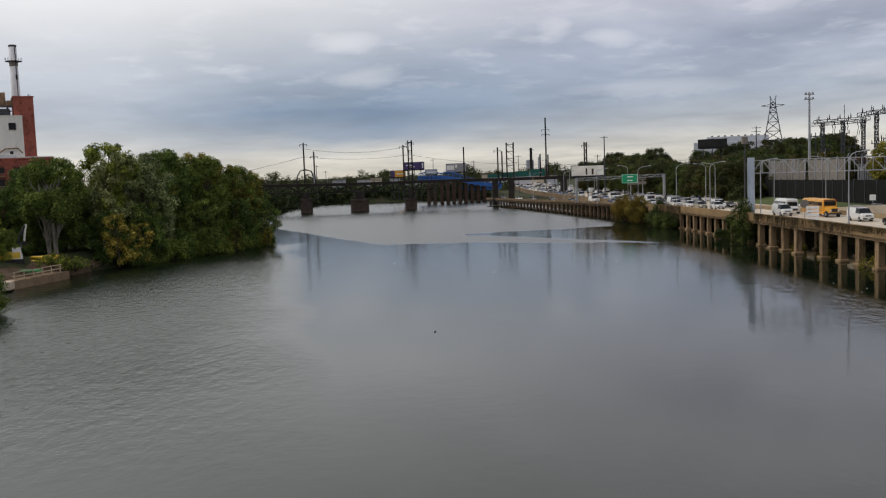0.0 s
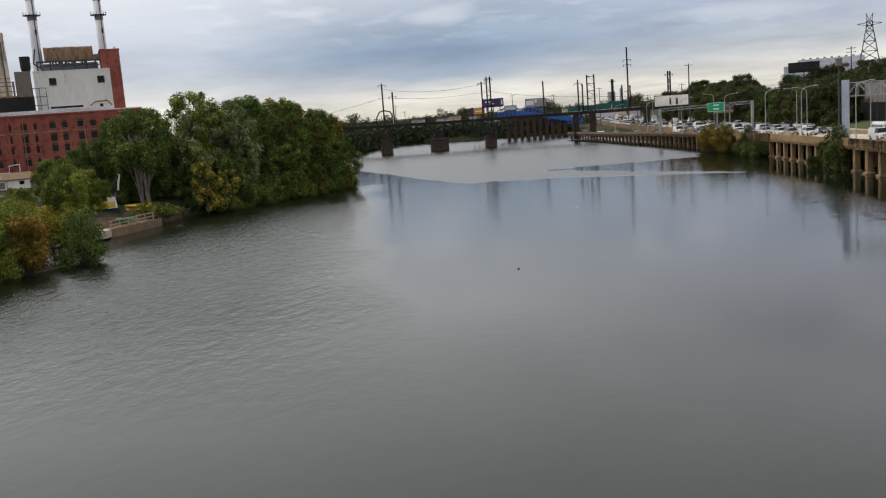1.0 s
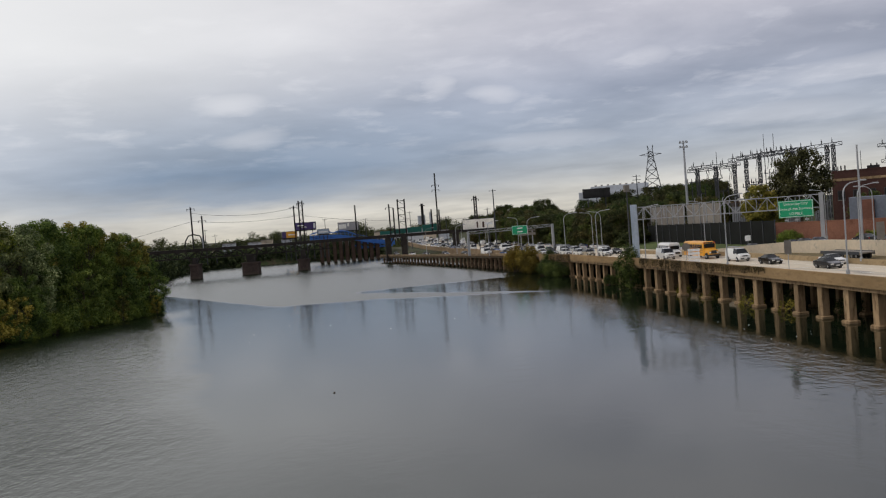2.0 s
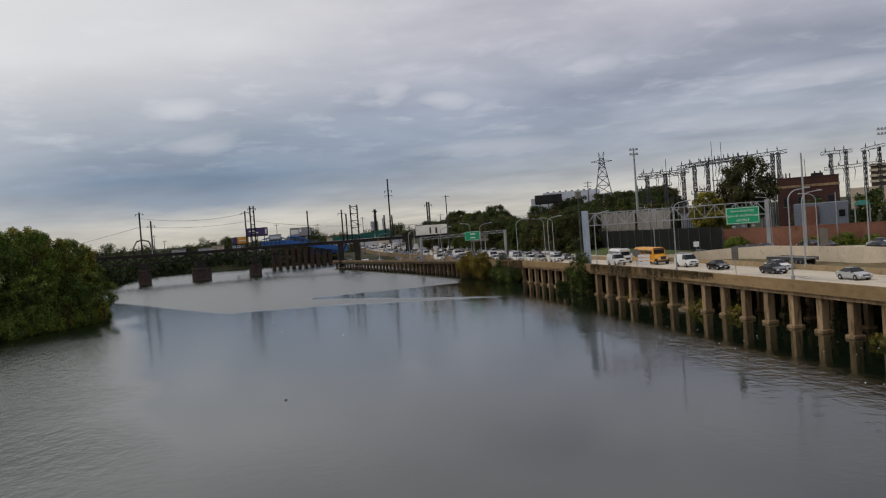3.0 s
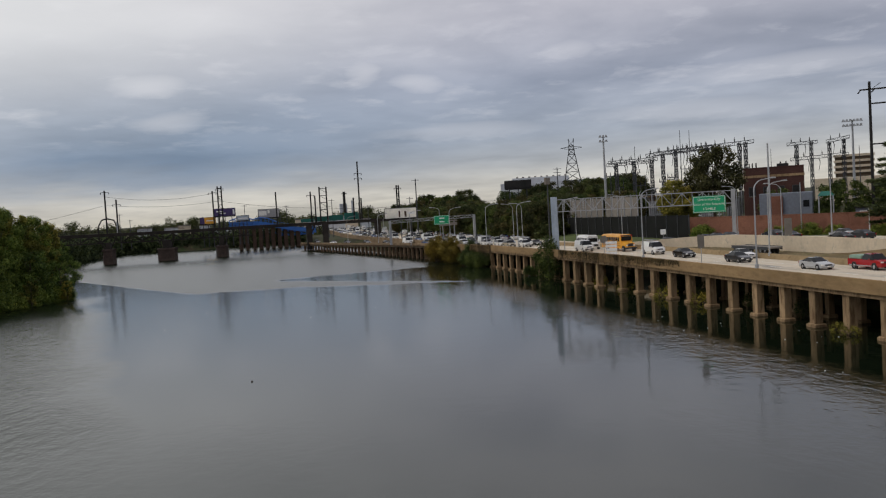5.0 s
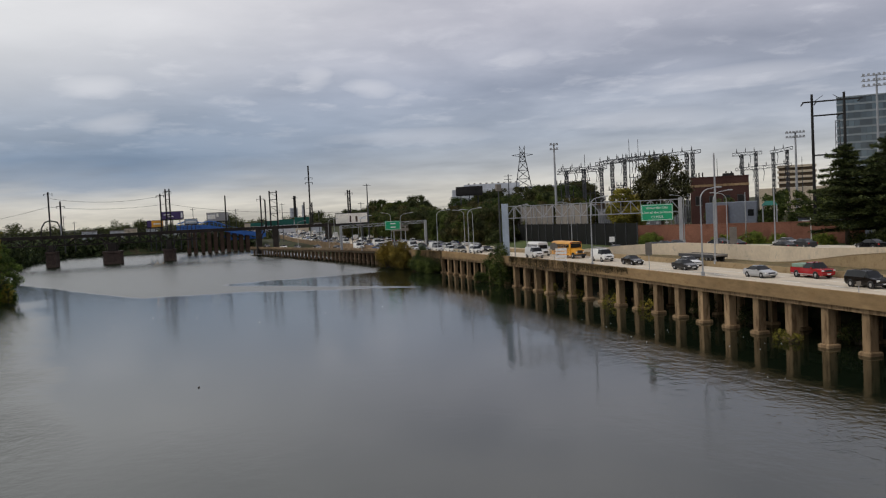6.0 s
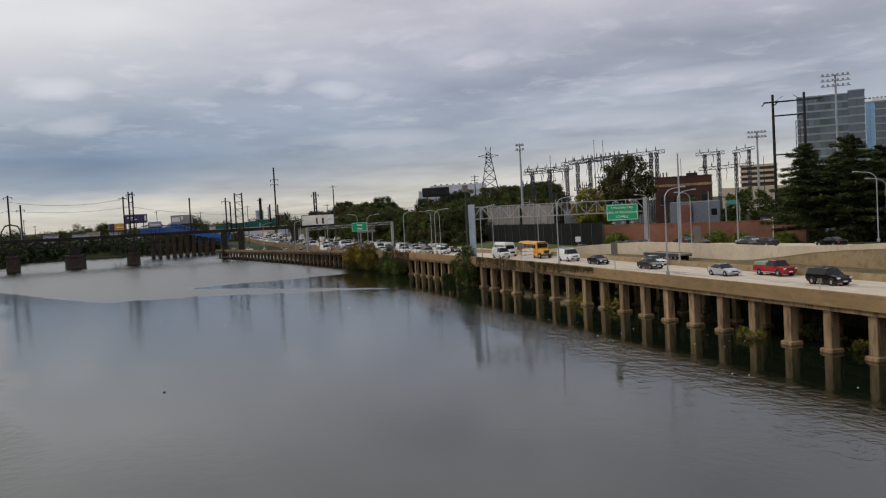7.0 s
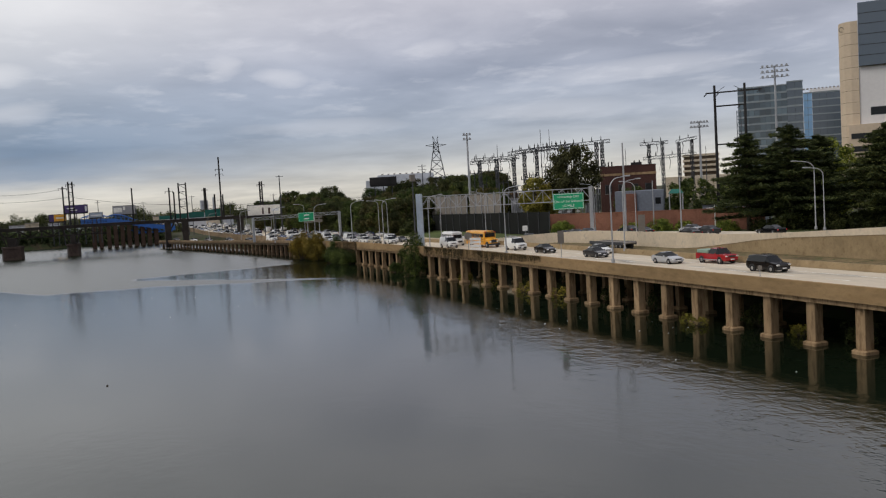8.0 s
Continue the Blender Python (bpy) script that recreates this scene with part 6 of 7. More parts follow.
def substation_gantry(label, cols, beams, posts=()):
    t = thing("substation_gantry", label, "substation gantry", "substation steelwork")
    for (x, y, z0, z1) in cols:
        g = Geo()
        lattice_leg(g, (x, y, z0), (x, y, z1), 0.8, 0.7, 12, 0.13)
        part("column", g, M["lattice"], t)
    for a, b in beams:
        g = Geo()
        truss(g, a, b, 0.9, 0.9, max(4, int((Vector(b) - Vector(a)).length / 1.6)), 0.13, 0.08)
        part("beam", g, M["lattice"], t)
        for k in range(int((Vector(b) - Vector(a)).length / 2.6)):
            p = Vector(a).lerp(Vector(b), (k + 0.5) * 2.6 / (Vector(b) - Vector(a)).length)
            part("insulator", Geo().loft([[(p.x + r * math.cos(q), p.y + r * math.sin(q), p.z + 0.5 + h) for q in [j * 1.047 for j in range(6)]] for r, h in ((0.09, 0), (0.2, 0.25), (0.09, 0.4), (0.2, 0.65), (0.08, 0.85), (0.05, 1.3))]), M["black"], t)
        for k in range(int((Vector(b) - Vector(a)).length / 3.1)):
            p = Vector(a).lerp(Vector(b), (k + 0.6) * 3.1 / (Vector(b) - Vector(a)).length)
            part("hanger", Geo().tube([(p.x, p.y - 0.3, p.z - 0.5), (p.x + 0.2, p.y - 0.5, p.z - 1.6), (p.x - 0.3, p.y - 0.5, p.z - 4.2)], 0.13, 0.05, 5), M["black"], t)
    for (x, y, z0, z1) in posts:
        part("lightning_post", Geo().cyl((x, y, z0), (x, y, z1), 0.2, 0.07, 6), M["lattice"], t)
    return t


substation_gantry("grey lattice steel gantry of an electricity substation", [(102.8, 243.6, 8, 24.6), (107.4, 241.8, 8, 24.8), (112.0, 239.9, 8, 25.0), (114.8, 238.6, 8, 26.4), (118.0, 237.0, 8, 26.8)], [((100.8, 244.6, 24.7), (113.5, 239.3, 25.0)), ((113.0, 240.5, 26.5), (136.5, 227.0, 28.0)), ((112.0, 243.5, 26.2), (130.0, 233.5, 27.4)), ((101.5, 247.5, 24.2), (113.0, 242.8, 24.6))], [(107.9, 242, 8, 29.0), (119.3, 236.5, 8, 32.6), (121.5, 235.3, 8, 32.4), (104.5, 243.0, 8, 19.5), (110.2, 240.6, 8, 20.5)])
substation_gantry("second lattice gantry behind the round tree", [(125.5, 233.2, 8, 27.2), (133.2, 229.0, 8, 27.9), (134.6, 228.2, 8, 27.9)], [((120.5, 246.0, 27.2), (131.0, 240.2, 27.9))], [(129.0, 231.2, 8, 25)])
substation_gantry("tall black lattice portal of the substation", [(165.1, 250.6, 9, 27.8), (168.5, 248.2, 9, 28.4), (172.7, 245.3, 9, 27.8), (176.0, 243.0, 9, 28.4)], [((162.8, 252.1, 27.9), (170.0, 247.2, 28.1)), ((172.0, 245.8, 27.9), (177.4, 242.1, 28.9)), ((163.5, 251.7, 23.2), (177.0, 242.3, 23.8))], [(180.5, 242, 9, 26), (159, 255, 9, 27)])
bus_rng = random.Random(3)
for k in range(9):
    a = k / 8
    x, y = 101.5 + 30 * a + bus_rng.uniform(-1, 1), 240 - 14 * a + bus_rng.uniform(-2, 2)
    t = thing("disconnect_switch", "small steel switch frame with curved arms in the substation", "electrical switch", "substation switches", (x, y, 0))
    h = bus_rng.uniform(13.5, 17)
    part("stand", Geo().beam((-0.7, 0, 7), (-0.7, 0, h), 0.16).beam((0.7, 0, 7), (0.7, 0, h), 0.16).beam((-1.2, 0, h), (1.2, 0, h), 0.2), M["steel"], t)
    for s in (-1, 1):
        part("arm", Geo().tube([(0.7 * s, 0, h), (1.1 * s, 0, h + 0.9), (0.8 * s, 0, h + 1.7)], 0.12, 0.07, 6), M["steel"], t)
for k in range(16):
    a = k / 15
    x, y = 100.0 + 34 * a + bus_rng.uniform(-1.5, 1.5), 238 - 15 * a + bus_rng.uniform(-4, 6)
    h = bus_rng.uniform(15, 22)
    t = thing("bus_support", "slim steel post with a cross arm and black insulators", "bus support", "substation posts", (x, y, 0), -28)
    part("post", Geo().beam((0, 0, 7), (0, 0, h), 0.2), M["galvanised" if k % 2 else "lattice"], t)
    part("cross_arm", Geo().beam((-1.3, 0, h - 0.3), (1.3, 0, h - 0.3), 0.18), M["lattice"], t)
    for sx in (-1.1, 0, 1.1):
        part("insulator", Geo().cyl((sx, 0, h - 0.2), (sx, 0, h + 0.7), 0.14, 0.08, 6), M["black"], t)
for k in range(5):
    x, y, z = 104 + 6.2 * k, 238.5 - 3.2 * k, 12.6 + 0.5 * (k % 3)
    t = thing("transformer", "grey power transformer with cooling fins and bushings", "transformer", "substation transformers", (x, y, 0), -28)
    part("tank", Geo().box(-1.7, 1.7, -1.1, 1.1, 7, z, 0.1), M["galvanised"], t)
    for q in range(6):
        part("cooling_fin", Geo().box(-1.5 + 0.55 * q, -1.3 + 0.55 * q, -1.5, -1.1, 8, z - 0.6), M["steel"], t)
    for sx in (-1.0, 0, 1.0):
        part("bushing", Geo().loft([[(sx + r * math.cos(q), r * math.sin(q), z + h) for q in [j * 1.047 for j in range(6)]] for r, h in ((0.22, 0), (0.12, 0.3), (0.22, 0.6), (0.1, 0.9), (0.18, 1.2), (0.06, 1.7))]), M["trestle"], t)
control = thing("control_house", "low concrete control house in the substation", "control house", place=(112, 246, 0), turn=-24)
part("wall", Geo().box(-9, 9, 0, 6, 6, 14.2, 0.05), M["panel"], control)
part("roof", Geo().box(-9.3, 9.3, -0.3, 6.3, 14.2, 14.6), M["concrete"], control)

pylon = thing("transmission_pylon", "lattice steel electricity pylon on the skyline", "pylon", place=(138.0, 375.5, 0), turn=-20)
g = Geo()
lattice_leg(g, (0, 0, 8), (0, 0, 34.5), 12.0, 2.9, 7, 0.22)
part("lower_body", g, M["lattice"], pylon)
g = Geo()
lattice_leg(g, (0, 0, 34.5), (0, 0, 38.6), 2.6, 1.9, 2, 0.26)
part("upper_body", g, M["lattice"], pylon)
for s in (-1, 1):
    part("peak", Geo().beam((s * 0.9, 0, 38.6), (s * 1.2, 0, 41.4), 0.22).beam((0, 0, 38.6), (s * 1.2, 0, 41.4), 0.16), M["lattice"], pylon)
    part("cross_arm", Geo().beam((0, 0, 38.0), (s * 4.6, 0, 37.4), 0.22).beam((0, 0, 36.6), (s * 4.6, 0, 37.4), 0.18), M["lattice"], pylon)


def floodlight(label, x, y, z0, z1, rows, cols, w, turn, col="steel"):
    t = thing("floodlight_mast", label, "floodlight mast", "stadium floodlights", (x, y, 0), turn)
    part("pole", Geo().cyl((0, 0, z0), (0, 0, z1), 0.42, 0.22, 12), M[col], t)
    for r in range(rows):
        z = z1 - 0.3 - r * 1.3
        part("cross_bar", Geo().beam((-w / 2, 0, z), (w / 2, 0, z), 0.16), M[col], t)
        for c in range(cols):
            xx = -w / 2 + w * (c + 0.5) / cols
            part("lamp", Geo().loft([[(xx + q * math.cos(a), -0.15 - d, z + 0.25 + q * math.sin(a)) for a in [j * 1.047 for j in range(6)]] for q, d in ((0.12, -0.2), (0.34, 0.1), (0.36, 0.35))]), M["steel"], t)


floodlight("grey floodlight mast with a small rack of lamps", 98.1, 240.8, 6, 32.2, 2, 3, 2.5, -22)
floodlight("tall stadium floodlight mast with three rows of lamps", 163.3, 189.3, 6, 43.4, 3, 6, 7.0, -41)
floodlight("distant stadium floodlight mast", 160.2, 217.3, 8, 31.9, 2, 6, 5.2, -36)

hf = thing("h_frame_tower", "black steel H-frame transmission tower with cross beams", "transmission tower", place=(129.9, 165, 0), turn=-39)
for s in (-1, 1):
    part("leg", Geo().cyl((s * 3.15, 0, 6), (s * 3.15, 0, 35.8), 0.36, 0.26, 10), M["black"], hf)
for z in (34.2, 31.2, 22.8):
    part("cross_beam", Geo().beam((-3.15 - (0.0 if z < 34 else 1.9), 0, z), (3.15 + (0.0 if z < 34 else 3.6), 0, z), 0.3), M["black"], hf)
for x, z in ((-4.8, 34.2), (6.3, 34.2), (-2.2, 34.2), (2.2, 31.2)):
    part("insulator", Geo().tube([(x, 0, z), (x - 0.6, 0, z - 0.7)], 0.14, 0.14, 6), M["black"], hf)
for s in (-1, 1):
    part("stay", Geo().beam((-2.8 * s, 0, 34.2), (-1.0 * s, 0, 35.4), 0.1), M["black"], hf)
mono = thing("lattice_mast", "slim lattice mast beside the H-frame tower", "lattice mast", place=(139.5, 171, 0), turn=-39)
g = Geo()
lattice_leg(g, (-2.0, 6, 8), (-2.0, 6, 31.0), 1.3, 0.9, 14, 0.1)
part("mast", g, M["lattice"], mono)


def utility_pole(x, y, z0, z1, r, label, arms=0, mat="steel"):
    t = thing("utility_pole", label, "utility pole", "utility poles", (x, y, 0), -25)
    part("pole", Geo().cyl((0, 0, z0), (0, 0, z1), r, r * 0.6, 8), M[mat], t)
    for k in range(arms):
        part("cross_arm", Geo().beam((-1.5, 0, z1 - 0.6 - k * 1.3), (1.5, 0, z1 - 0.6 - k * 1.3), 0.16), M[mat], t)


utility_pole(80.2, 129.5, 6.3, 22.0, 0.20, "tall plain grey steel pole beside the carriageway")
utility_pole(86.9, 123.6, 6.2, 15.8, 0.13, "slim grey pole on the upper carriageway")
utility_pole(100.0, 151.2, 5.0, 15.6, 0.13, "slim grey pole before the brick wall")
utility_pole(104.0, 137.5, 5.0, 10.6, 0.12, "short white post by the brick wall", 1, "signwhite")
utility_pole(110.6, 317, 9, 27.0, 0.25, "wooden pole on the wooded hill", 2, "lattice")
utility_pole(79.3, 236.0, 4.2, 19.4, 0.26, "thick pole with a square box on top beside the highway", 0, "lattice")
utility_pole(62.6, 345.0, 5, 26.5, 0.30, "dark pole beside the railway", 1, "lattice")
for x, y, z in ((14, 470, 19), (18.5, 500, 21), (-3.5, 470, 22), (36, 440, 19), (38.5, 445, 22), (50, 430, 19.5), (55, 436, 18), (-64, 470, 21), (-60.5, 480, 18), (66, 380, 20)):
    utility_pole(x, y, 3, z, 0.22, "thin distant pole on the skyline", 1, "lattice")
box_top = thing("camera_box", "grey box fixed on top of a highway pole", "equipment box", place=(79.3, 236.0, 19.4))
part("housing", Geo().box(-0.7, 0.7, -0.6, 0.6, 0, 1.9, 0.08), M["panel"], box_top)

wallb = thing("brick_boundary_wall", "long brown brick wall beside the upper carriageway", "brick wall")
WB = [(89.6, 179.5), (96.6, 160.5), (105.0, 147.5), (112.0, 137.5), (113.5, 135.5)]
for (xa, ya), (xb, yb) in zip(WB, WB[1:]):
    d = Vector((xb - xa, yb - ya, 0)).normalized()
    n = Vector((-d.y, d.x, 0)) * 0.4
    g = Geo().loft([[(xa, ya, z), (xb, yb, z), (xb + n.x, yb + n.y, z), (xa + n.x, ya + n.y, z)] for z in (4.0, 9.5)])
    part("wall_panel", g, M["brickwall"], wallb)
    n2 = n * 1.3
    g = Geo().loft([[(xa - n.x * .15, ya - n.y * .15, z), (xb - n.x * .15, yb - n.y * .15, z), (xb + n2.x, yb + n2.y, z), (xa + n2.x, ya + n2.y, z)] for z in (9.5, 9.68)])
    part("coping", g, M["brickwall"], wallb)

bhouse = thing("brick_building", "dark red brick building with a pale band and flat roof", "brick building", place=(121.2, 207.1, 0), turn=-31.7)
part("wall", Geo().box(0, 14.2, 0, 12, 6, 17.6), M["brickdark"], bhouse)
part("band", Geo().box(-0.12, 14.32, -0.12, 12.1, 17.6, 18.2), M["concrete"], bhouse, "pale stone band")
part("upper_wall", Geo().box(0, 14.2, 0, 12, 18.2, 19.9), M["brickdark"], bhouse)
part("coping", Geo().box(-0.1, 14.3, -0.1, 12.1, 19.9, 20.15), M["brickdark"], bhouse)
for x in (2.2, 3.1, 8.9, 10.2):
    part("roof_vent", Geo().cyl((x, 4, 20.1), (x, 4, 21.4), 0.16, 0.16, 8), M["black"], bhouse)
part("roof_unit", Geo().box(8.0, 10.8, 3.5, 6, 20.1, 20.9, 0.06), M["black"], bhouse)
for i in range(4):
    window_unit(bhouse, 2.0 + 3.4 * i, 13.0, 1.4, 2.2, 0, False)
gbox = thing("clad_workshop", "slate-grey clad workshop with a brown brick pier", "workshop", place=(105.2, 173.8, 0), turn=-33)
part("cladding", Geo().box(0, 10.6, 0, 9, 5, 13.7, 0.05), M["greybox"], gbox)
part("upper_box", Geo().box(4.7, 10.4, -0.5, 0, 8.6, 13.6, 0.04), M["greybox"], gbox)
part("brick_pier", Geo().box(2.4, 4.6, -1.0, 0, 4.8, 13.1), M["brickwall"], gbox)
part("window", Geo().box(8.6, 9.8, -0.56, -0.5, 10.6, 12.0), M["glass"], gbox)
part("garage_door", Geo().box(0.6, 2.2, -0.06, 0, 5, 8.2), M["glass"], gbox)
teal = thing("teal_canopy", "small teal-roofed shelter behind the brick wall", "shelter", place=(114.1, 163.8, 0.2), turn=-36)
part("roof", Geo().loft([[(-1.6, -1.3, 12.5), (1.6, -1.3, 12.5), (1.6, 1.3, 12.5), (-1.6, 1.3, 12.5)], [(-0.9, -0.3, 13.4), (0.9, -0.3, 13.4), (0.9, 0.3, 13.4), (-0.9, 0.3, 13.4)]]), M["teal"], teal)
for x in (-1.35, 1.35):
    part("post", Geo().beam((x, -1.1, 5), (x, -1.1, 12.6), 0.25), M["steel"], teal)
lowb = thing("low_shed", "long low dark shed behind the brick wall", "shed", place=(112.5, 152.5, 0), turn=-36)
part("wall", Geo().box(0, 13, 0, 6, 5, 10.1), M["greybox"], lowb)
part("roof", Geo().box(-0.2, 13.2, -0.3, 6.2, 10.1, 10.4), M["black"], lowb)
deckb = thing("parking_deck", "pale concrete parking deck with open dark levels", "parking deck", place=(177.7, 266.1, 0), turn=-36)
part("lower_block", Geo().box(3, 30, 0, 14, 6, 16.9, 0.05), M["whitewall"], deckb)
for k in range(4):
    part("slab", Geo().box(9, 21, 0, 12, 17.2 + 1.75 * k + 1.0, 17.2 + 1.75 * (k + 1), 0.02), M["whitewall"], deckb)
# solid dark block stands in for the shade inside the open levels
part("core", Geo().box(9.4, 20.6, 0.5, 11.5, 17.0, 23.4), M["underside"], deckb)
ind = thing("industrial_building", "long industrial building on the hill, coloured pale for haze", "industrial building", place=(121.5, 434, 0), turn=-16)
# walls carry the haze in their colour, there is no air between
part("wall", Geo().box(0, 55, 0, 20, 8, 24.6, 0.1), M["haze"], ind)
part("roof_block", Geo().box(6, 34, 2, 18, 24.6, 27.0, 0.1), M["haze"], ind)
for i in range(9):
    part("roof_vent", Geo().box(8 + 3 * i, 9 + 3 * i, 4, 5, 27.0, 27.6), M["panel"], ind)
ref = thing("refinery_unit", "distant refinery column with pipework", "refinery", place=(106, 994, 0))
part("column", Geo().cyl((-6.0, 0, 2), (-6.0, 0, 38.0), 1.7, 1.4, 10), M["black"], ref)
part("block", Geo().box(-11, -3, 2, 9, 2, 25, 0.2), M["haze"], ref)
part("tank", Geo().cyl((3.2, 1, 2), (3.2, 1, 28.0), 2.0, 1.6, 10), M["haze"], ref)
part("platform", Geo().box(-9, -3, -1.8, 1.8, 35.5, 36.1), M["black"], ref)
net = thing("netting_screen", "green construction netting along the railway bridge", "netting")
for x0, x1, z in ((20, 25.5, 13.4), (25.8, 31.5, 13.9), (31.8, 38, 14.2), (38.3, 44.5, 14.9)):
    part("net", Geo().box(x0, x1, RY + 2.75, RY + 2.85, 11.9, z), M["teal"], net)
hou_rng = random.Random(12)
for k in range(14):
    x, y = -75 + 11.5 * k + hou_rng.uniform(-3, 3), hou_rng.uniform(560, 640)
    w, h = hou_rng.uniform(6, 13), hou_rng.uniform(9, 13)
    b = thing("distant_building", "distant low pale building on the skyline", "building", "distant buildings", (x, y, 0))
    part("wall", Geo().box(-w / 2, w / 2, 0, 8, 2, h), M["haze"] if k % 3 else M["whitewall"], b)
    part("roof", Geo().box(-w / 2 - 0.3, w / 2 + 0.3, -0.3, 8.3, h, h + 0.5), M["panel"], b)


# ---- towers ----
def office(label, place, turn, w, d, z1, floors, bays, glass, slab, z0=4.0, slab_h=0.9):
    t = thing("office_tower", label, "office tower", "office towers", place, turn)
    part("core", Geo().box(0.3, w - 0.3, 0.3, d, z0, z1 - 0.3), M["black"], t)
    fh = (z1 - z0) / floors
    for f in range(floors):
        z = z0 + f * fh
        part("spandrel", Geo().box(0, w, 0.0, d, z, z + slab_h), slab, t)
        for b in range(bays):
            part("pane", Geo().box(w * b / bays + 0.06, w * (b + 1) / bays - 0.06, 0.1, 0.2, z + slab_h, z + fh), glass, t)
        part("side_pane", Geo().box(-0.02, 0.1, 0.3, d - 0.2, z + slab_h + 0.02, z + fh - 0.02), glass, t)
    part("roof_edge", Geo().box(-0.1, w + 0.1, -0.1, d, z1, z1 + 0.6), slab, t)
    return t


SPAN = surface("grey_spandrel", (0.23, 0.265, 0.28), 0.4, big=0.05, small=0.5, vary=0.12, bump=0.0)
office("grey-green glass office tower with banded floors", (312.6, 390.7, 0), -41, 24.0, 24, 61.5, 15, 9, M["towerglass"], SPAN)
office("slightly taller glass bay of the office tower", (330.75, 374.95, 0), -41, 7.6, 22, 62.8, 14, 2, M["darkglass"], SPAN)
office("bright blue glass office bay", (376.8, 414.1, 0), -43, 4.6, 18, 61.2, 14, 2, M["blueglass"], SPAN, slab_h=0.25)
office("slate glass office tower with a pale cornice", (380.2, 410.9, 0), -43, 22.5, 18, 61.0, 14, 6, M["darkglass"], SPAN, slab_h=0.7)
cor = thing("roof_screen", "pale roof screen with a row of fans", "roof screen", place=(376.8, 415.1, 61.2), turn=-43)
part("screen", Geo().box(4.0, 27, 0.5, 16, 0.62, 2.2, 0.1), M["cleanwhite"], cor)
for i in range(12):
    part("fan", Geo().cyl((1 + 2 * i, 2, 2.2), (1 + 2 * i, 2, 3.0), 0.6, 0.6, 8), M["panel"], cor)

hosp = thing("precast_tower", "beige precast tower with a rounded corner and dark glass block", "tower", place=(234.5, 232.2, 0), turn=-45)
for k in range(16):
    z0, z1 = 4.0 + 3.78 * k, 4.0 + 3.78 * (k + 1) - 0.10
    part("wall_panel", Geo().loft([[(x, y, z) for x, y in ((-5.9, 7.0), (-5.6, 3.4), (-4.2, 1.2), (-2.2, 0.2), (0, 0), (0, 12), (-5.9, 12))] for z in (z0, z1)]), M["beige"], hosp)
part("joint_core", Geo().loft([[(x * 0.985, y + 0.12, z) for x, y in ((-5.9, 7.0), (-5.6, 3.4), (-4.2, 1.2), (-2.2, 0.2), (-0.05, 0.05), (-0.05, 11.8), (-5.9, 11.8))] for z in (4.0, 64.2)]), M["underside"], hosp)
part("glass_block", Geo().box(0.1, 26, -0.8, 14, 49.4, 70.0, 0.1), M["darkglass"], hosp, "dark slate glass block")
for k in range(6):
    part("glass_joint", Geo().box(0.08, 26.02, -0.86, 0, 49.4 + 3.4 * k, 49.55 + 3.4 * k), M["black"], hosp)
part("white_wall", Geo().box(0.05, 26, 0.4, 14, 30.4, 49.4, 0.05), M["cleanwhite"], hosp)
part("lower_wing", Geo().box(-3.5, 26, -2.5, 14, 4, 30.5, 0.05), M["beige"], hosp)
for k in range(5):
    part("ribbon_window", Geo().box(-2.8, 26.02, -2.58, -2.4, 9 + 4.2 * k, 10.8 + 4.2 * k), M["glass"], hosp)
part("ribbon_window", Geo().box(3.2, 26.02, 0.3, 0.5, 33.4, 36.0), M["glass"], hosp)
part("emblem", Geo().tube([(-4.9 + 0.7 * math.cos(a), 1.75 - 0.25 * math.cos(a) - 0.25, 62.2 + 0.8 * math.sin(a)) for a in [j * 0.7 for j in range(8)]], 0.12, 0.12, 5), M["lattice"], hosp, "dark round emblem")


# ---- vehicles ----
SHAPES = {
    # length, width, stations (share of length, underside, belt, top, width share, top width share), pieces between them
    "sedan": (4.8, 1.82, ((0, .34, .62, .66, .80, .70), (.05, .22, .72, .76, .97, .80), (.27, .20, .90, .96, 1, .80), (.44, .20, .94, 1.43, 1, .66), (.66, .20, .96, 1.44, 1, .66), (.85, .22, .99, 1.06, 1, .74), (.97, .26, .92, 1.02, .96, .74), (1, .38, .84, .92, .86, .72)), "hhwcwhh"),
    "suv": (4.9, 1.92, ((0, .36, .78, .86, .84, .74), (.04, .28, .92, 1.02, .98, .82), (.25, .27, 1.06, 1.12, 1, .82), (.37, .27, 1.09, 1.72, 1, .72), (.55, .27, 1.10, 1.79, 1, .72), (.75, .27, 1.11, 1.79, 1, .72), (.95, .29, 1.12, 1.72, .99, .72), (1, .42, 1.05, 1.16, .95, .80)), "hhwcccw"),
    "pickup": (5.8, 2.0, ((0, .46, .96, 1.06, .88, .80), (.03, .36, 1.06, 1.16, .98, .84), (.23, .33, 1.14, 1.20, 1, .84), (.32, .33, 1.17, 1.82, 1, .74), (.52, .33, 1.17, 1.86, 1, .74), (.56, .33, 1.17, 1.22, 1, .92), (.98, .36, 1.16, 1.19, 1, .92), (1, .46, 1.08, 1.12, .97, .92)), "hhwcwhh"),
    "van": (5.5, 2.0, ((0, .40, .90, 1.0, .88, .80), (.04, .30, 1.06, 1.16, .98, .84), (.15, .30, 1.20, 1.30, 1, .84), (.27, .30, 1.26, 2.06, 1, .80), (.44, .30, 1.28, 2.14, 1, .80), (.98, .30, 1.28, 2.14, 1, .80), (1, .42, 1.2, 1.95, .95, .78)), "hhwchh"),
}
KIND_NAMES = {"sedan": "car", "suv": "car", "pickup": "pickup truck", "van": "van"}


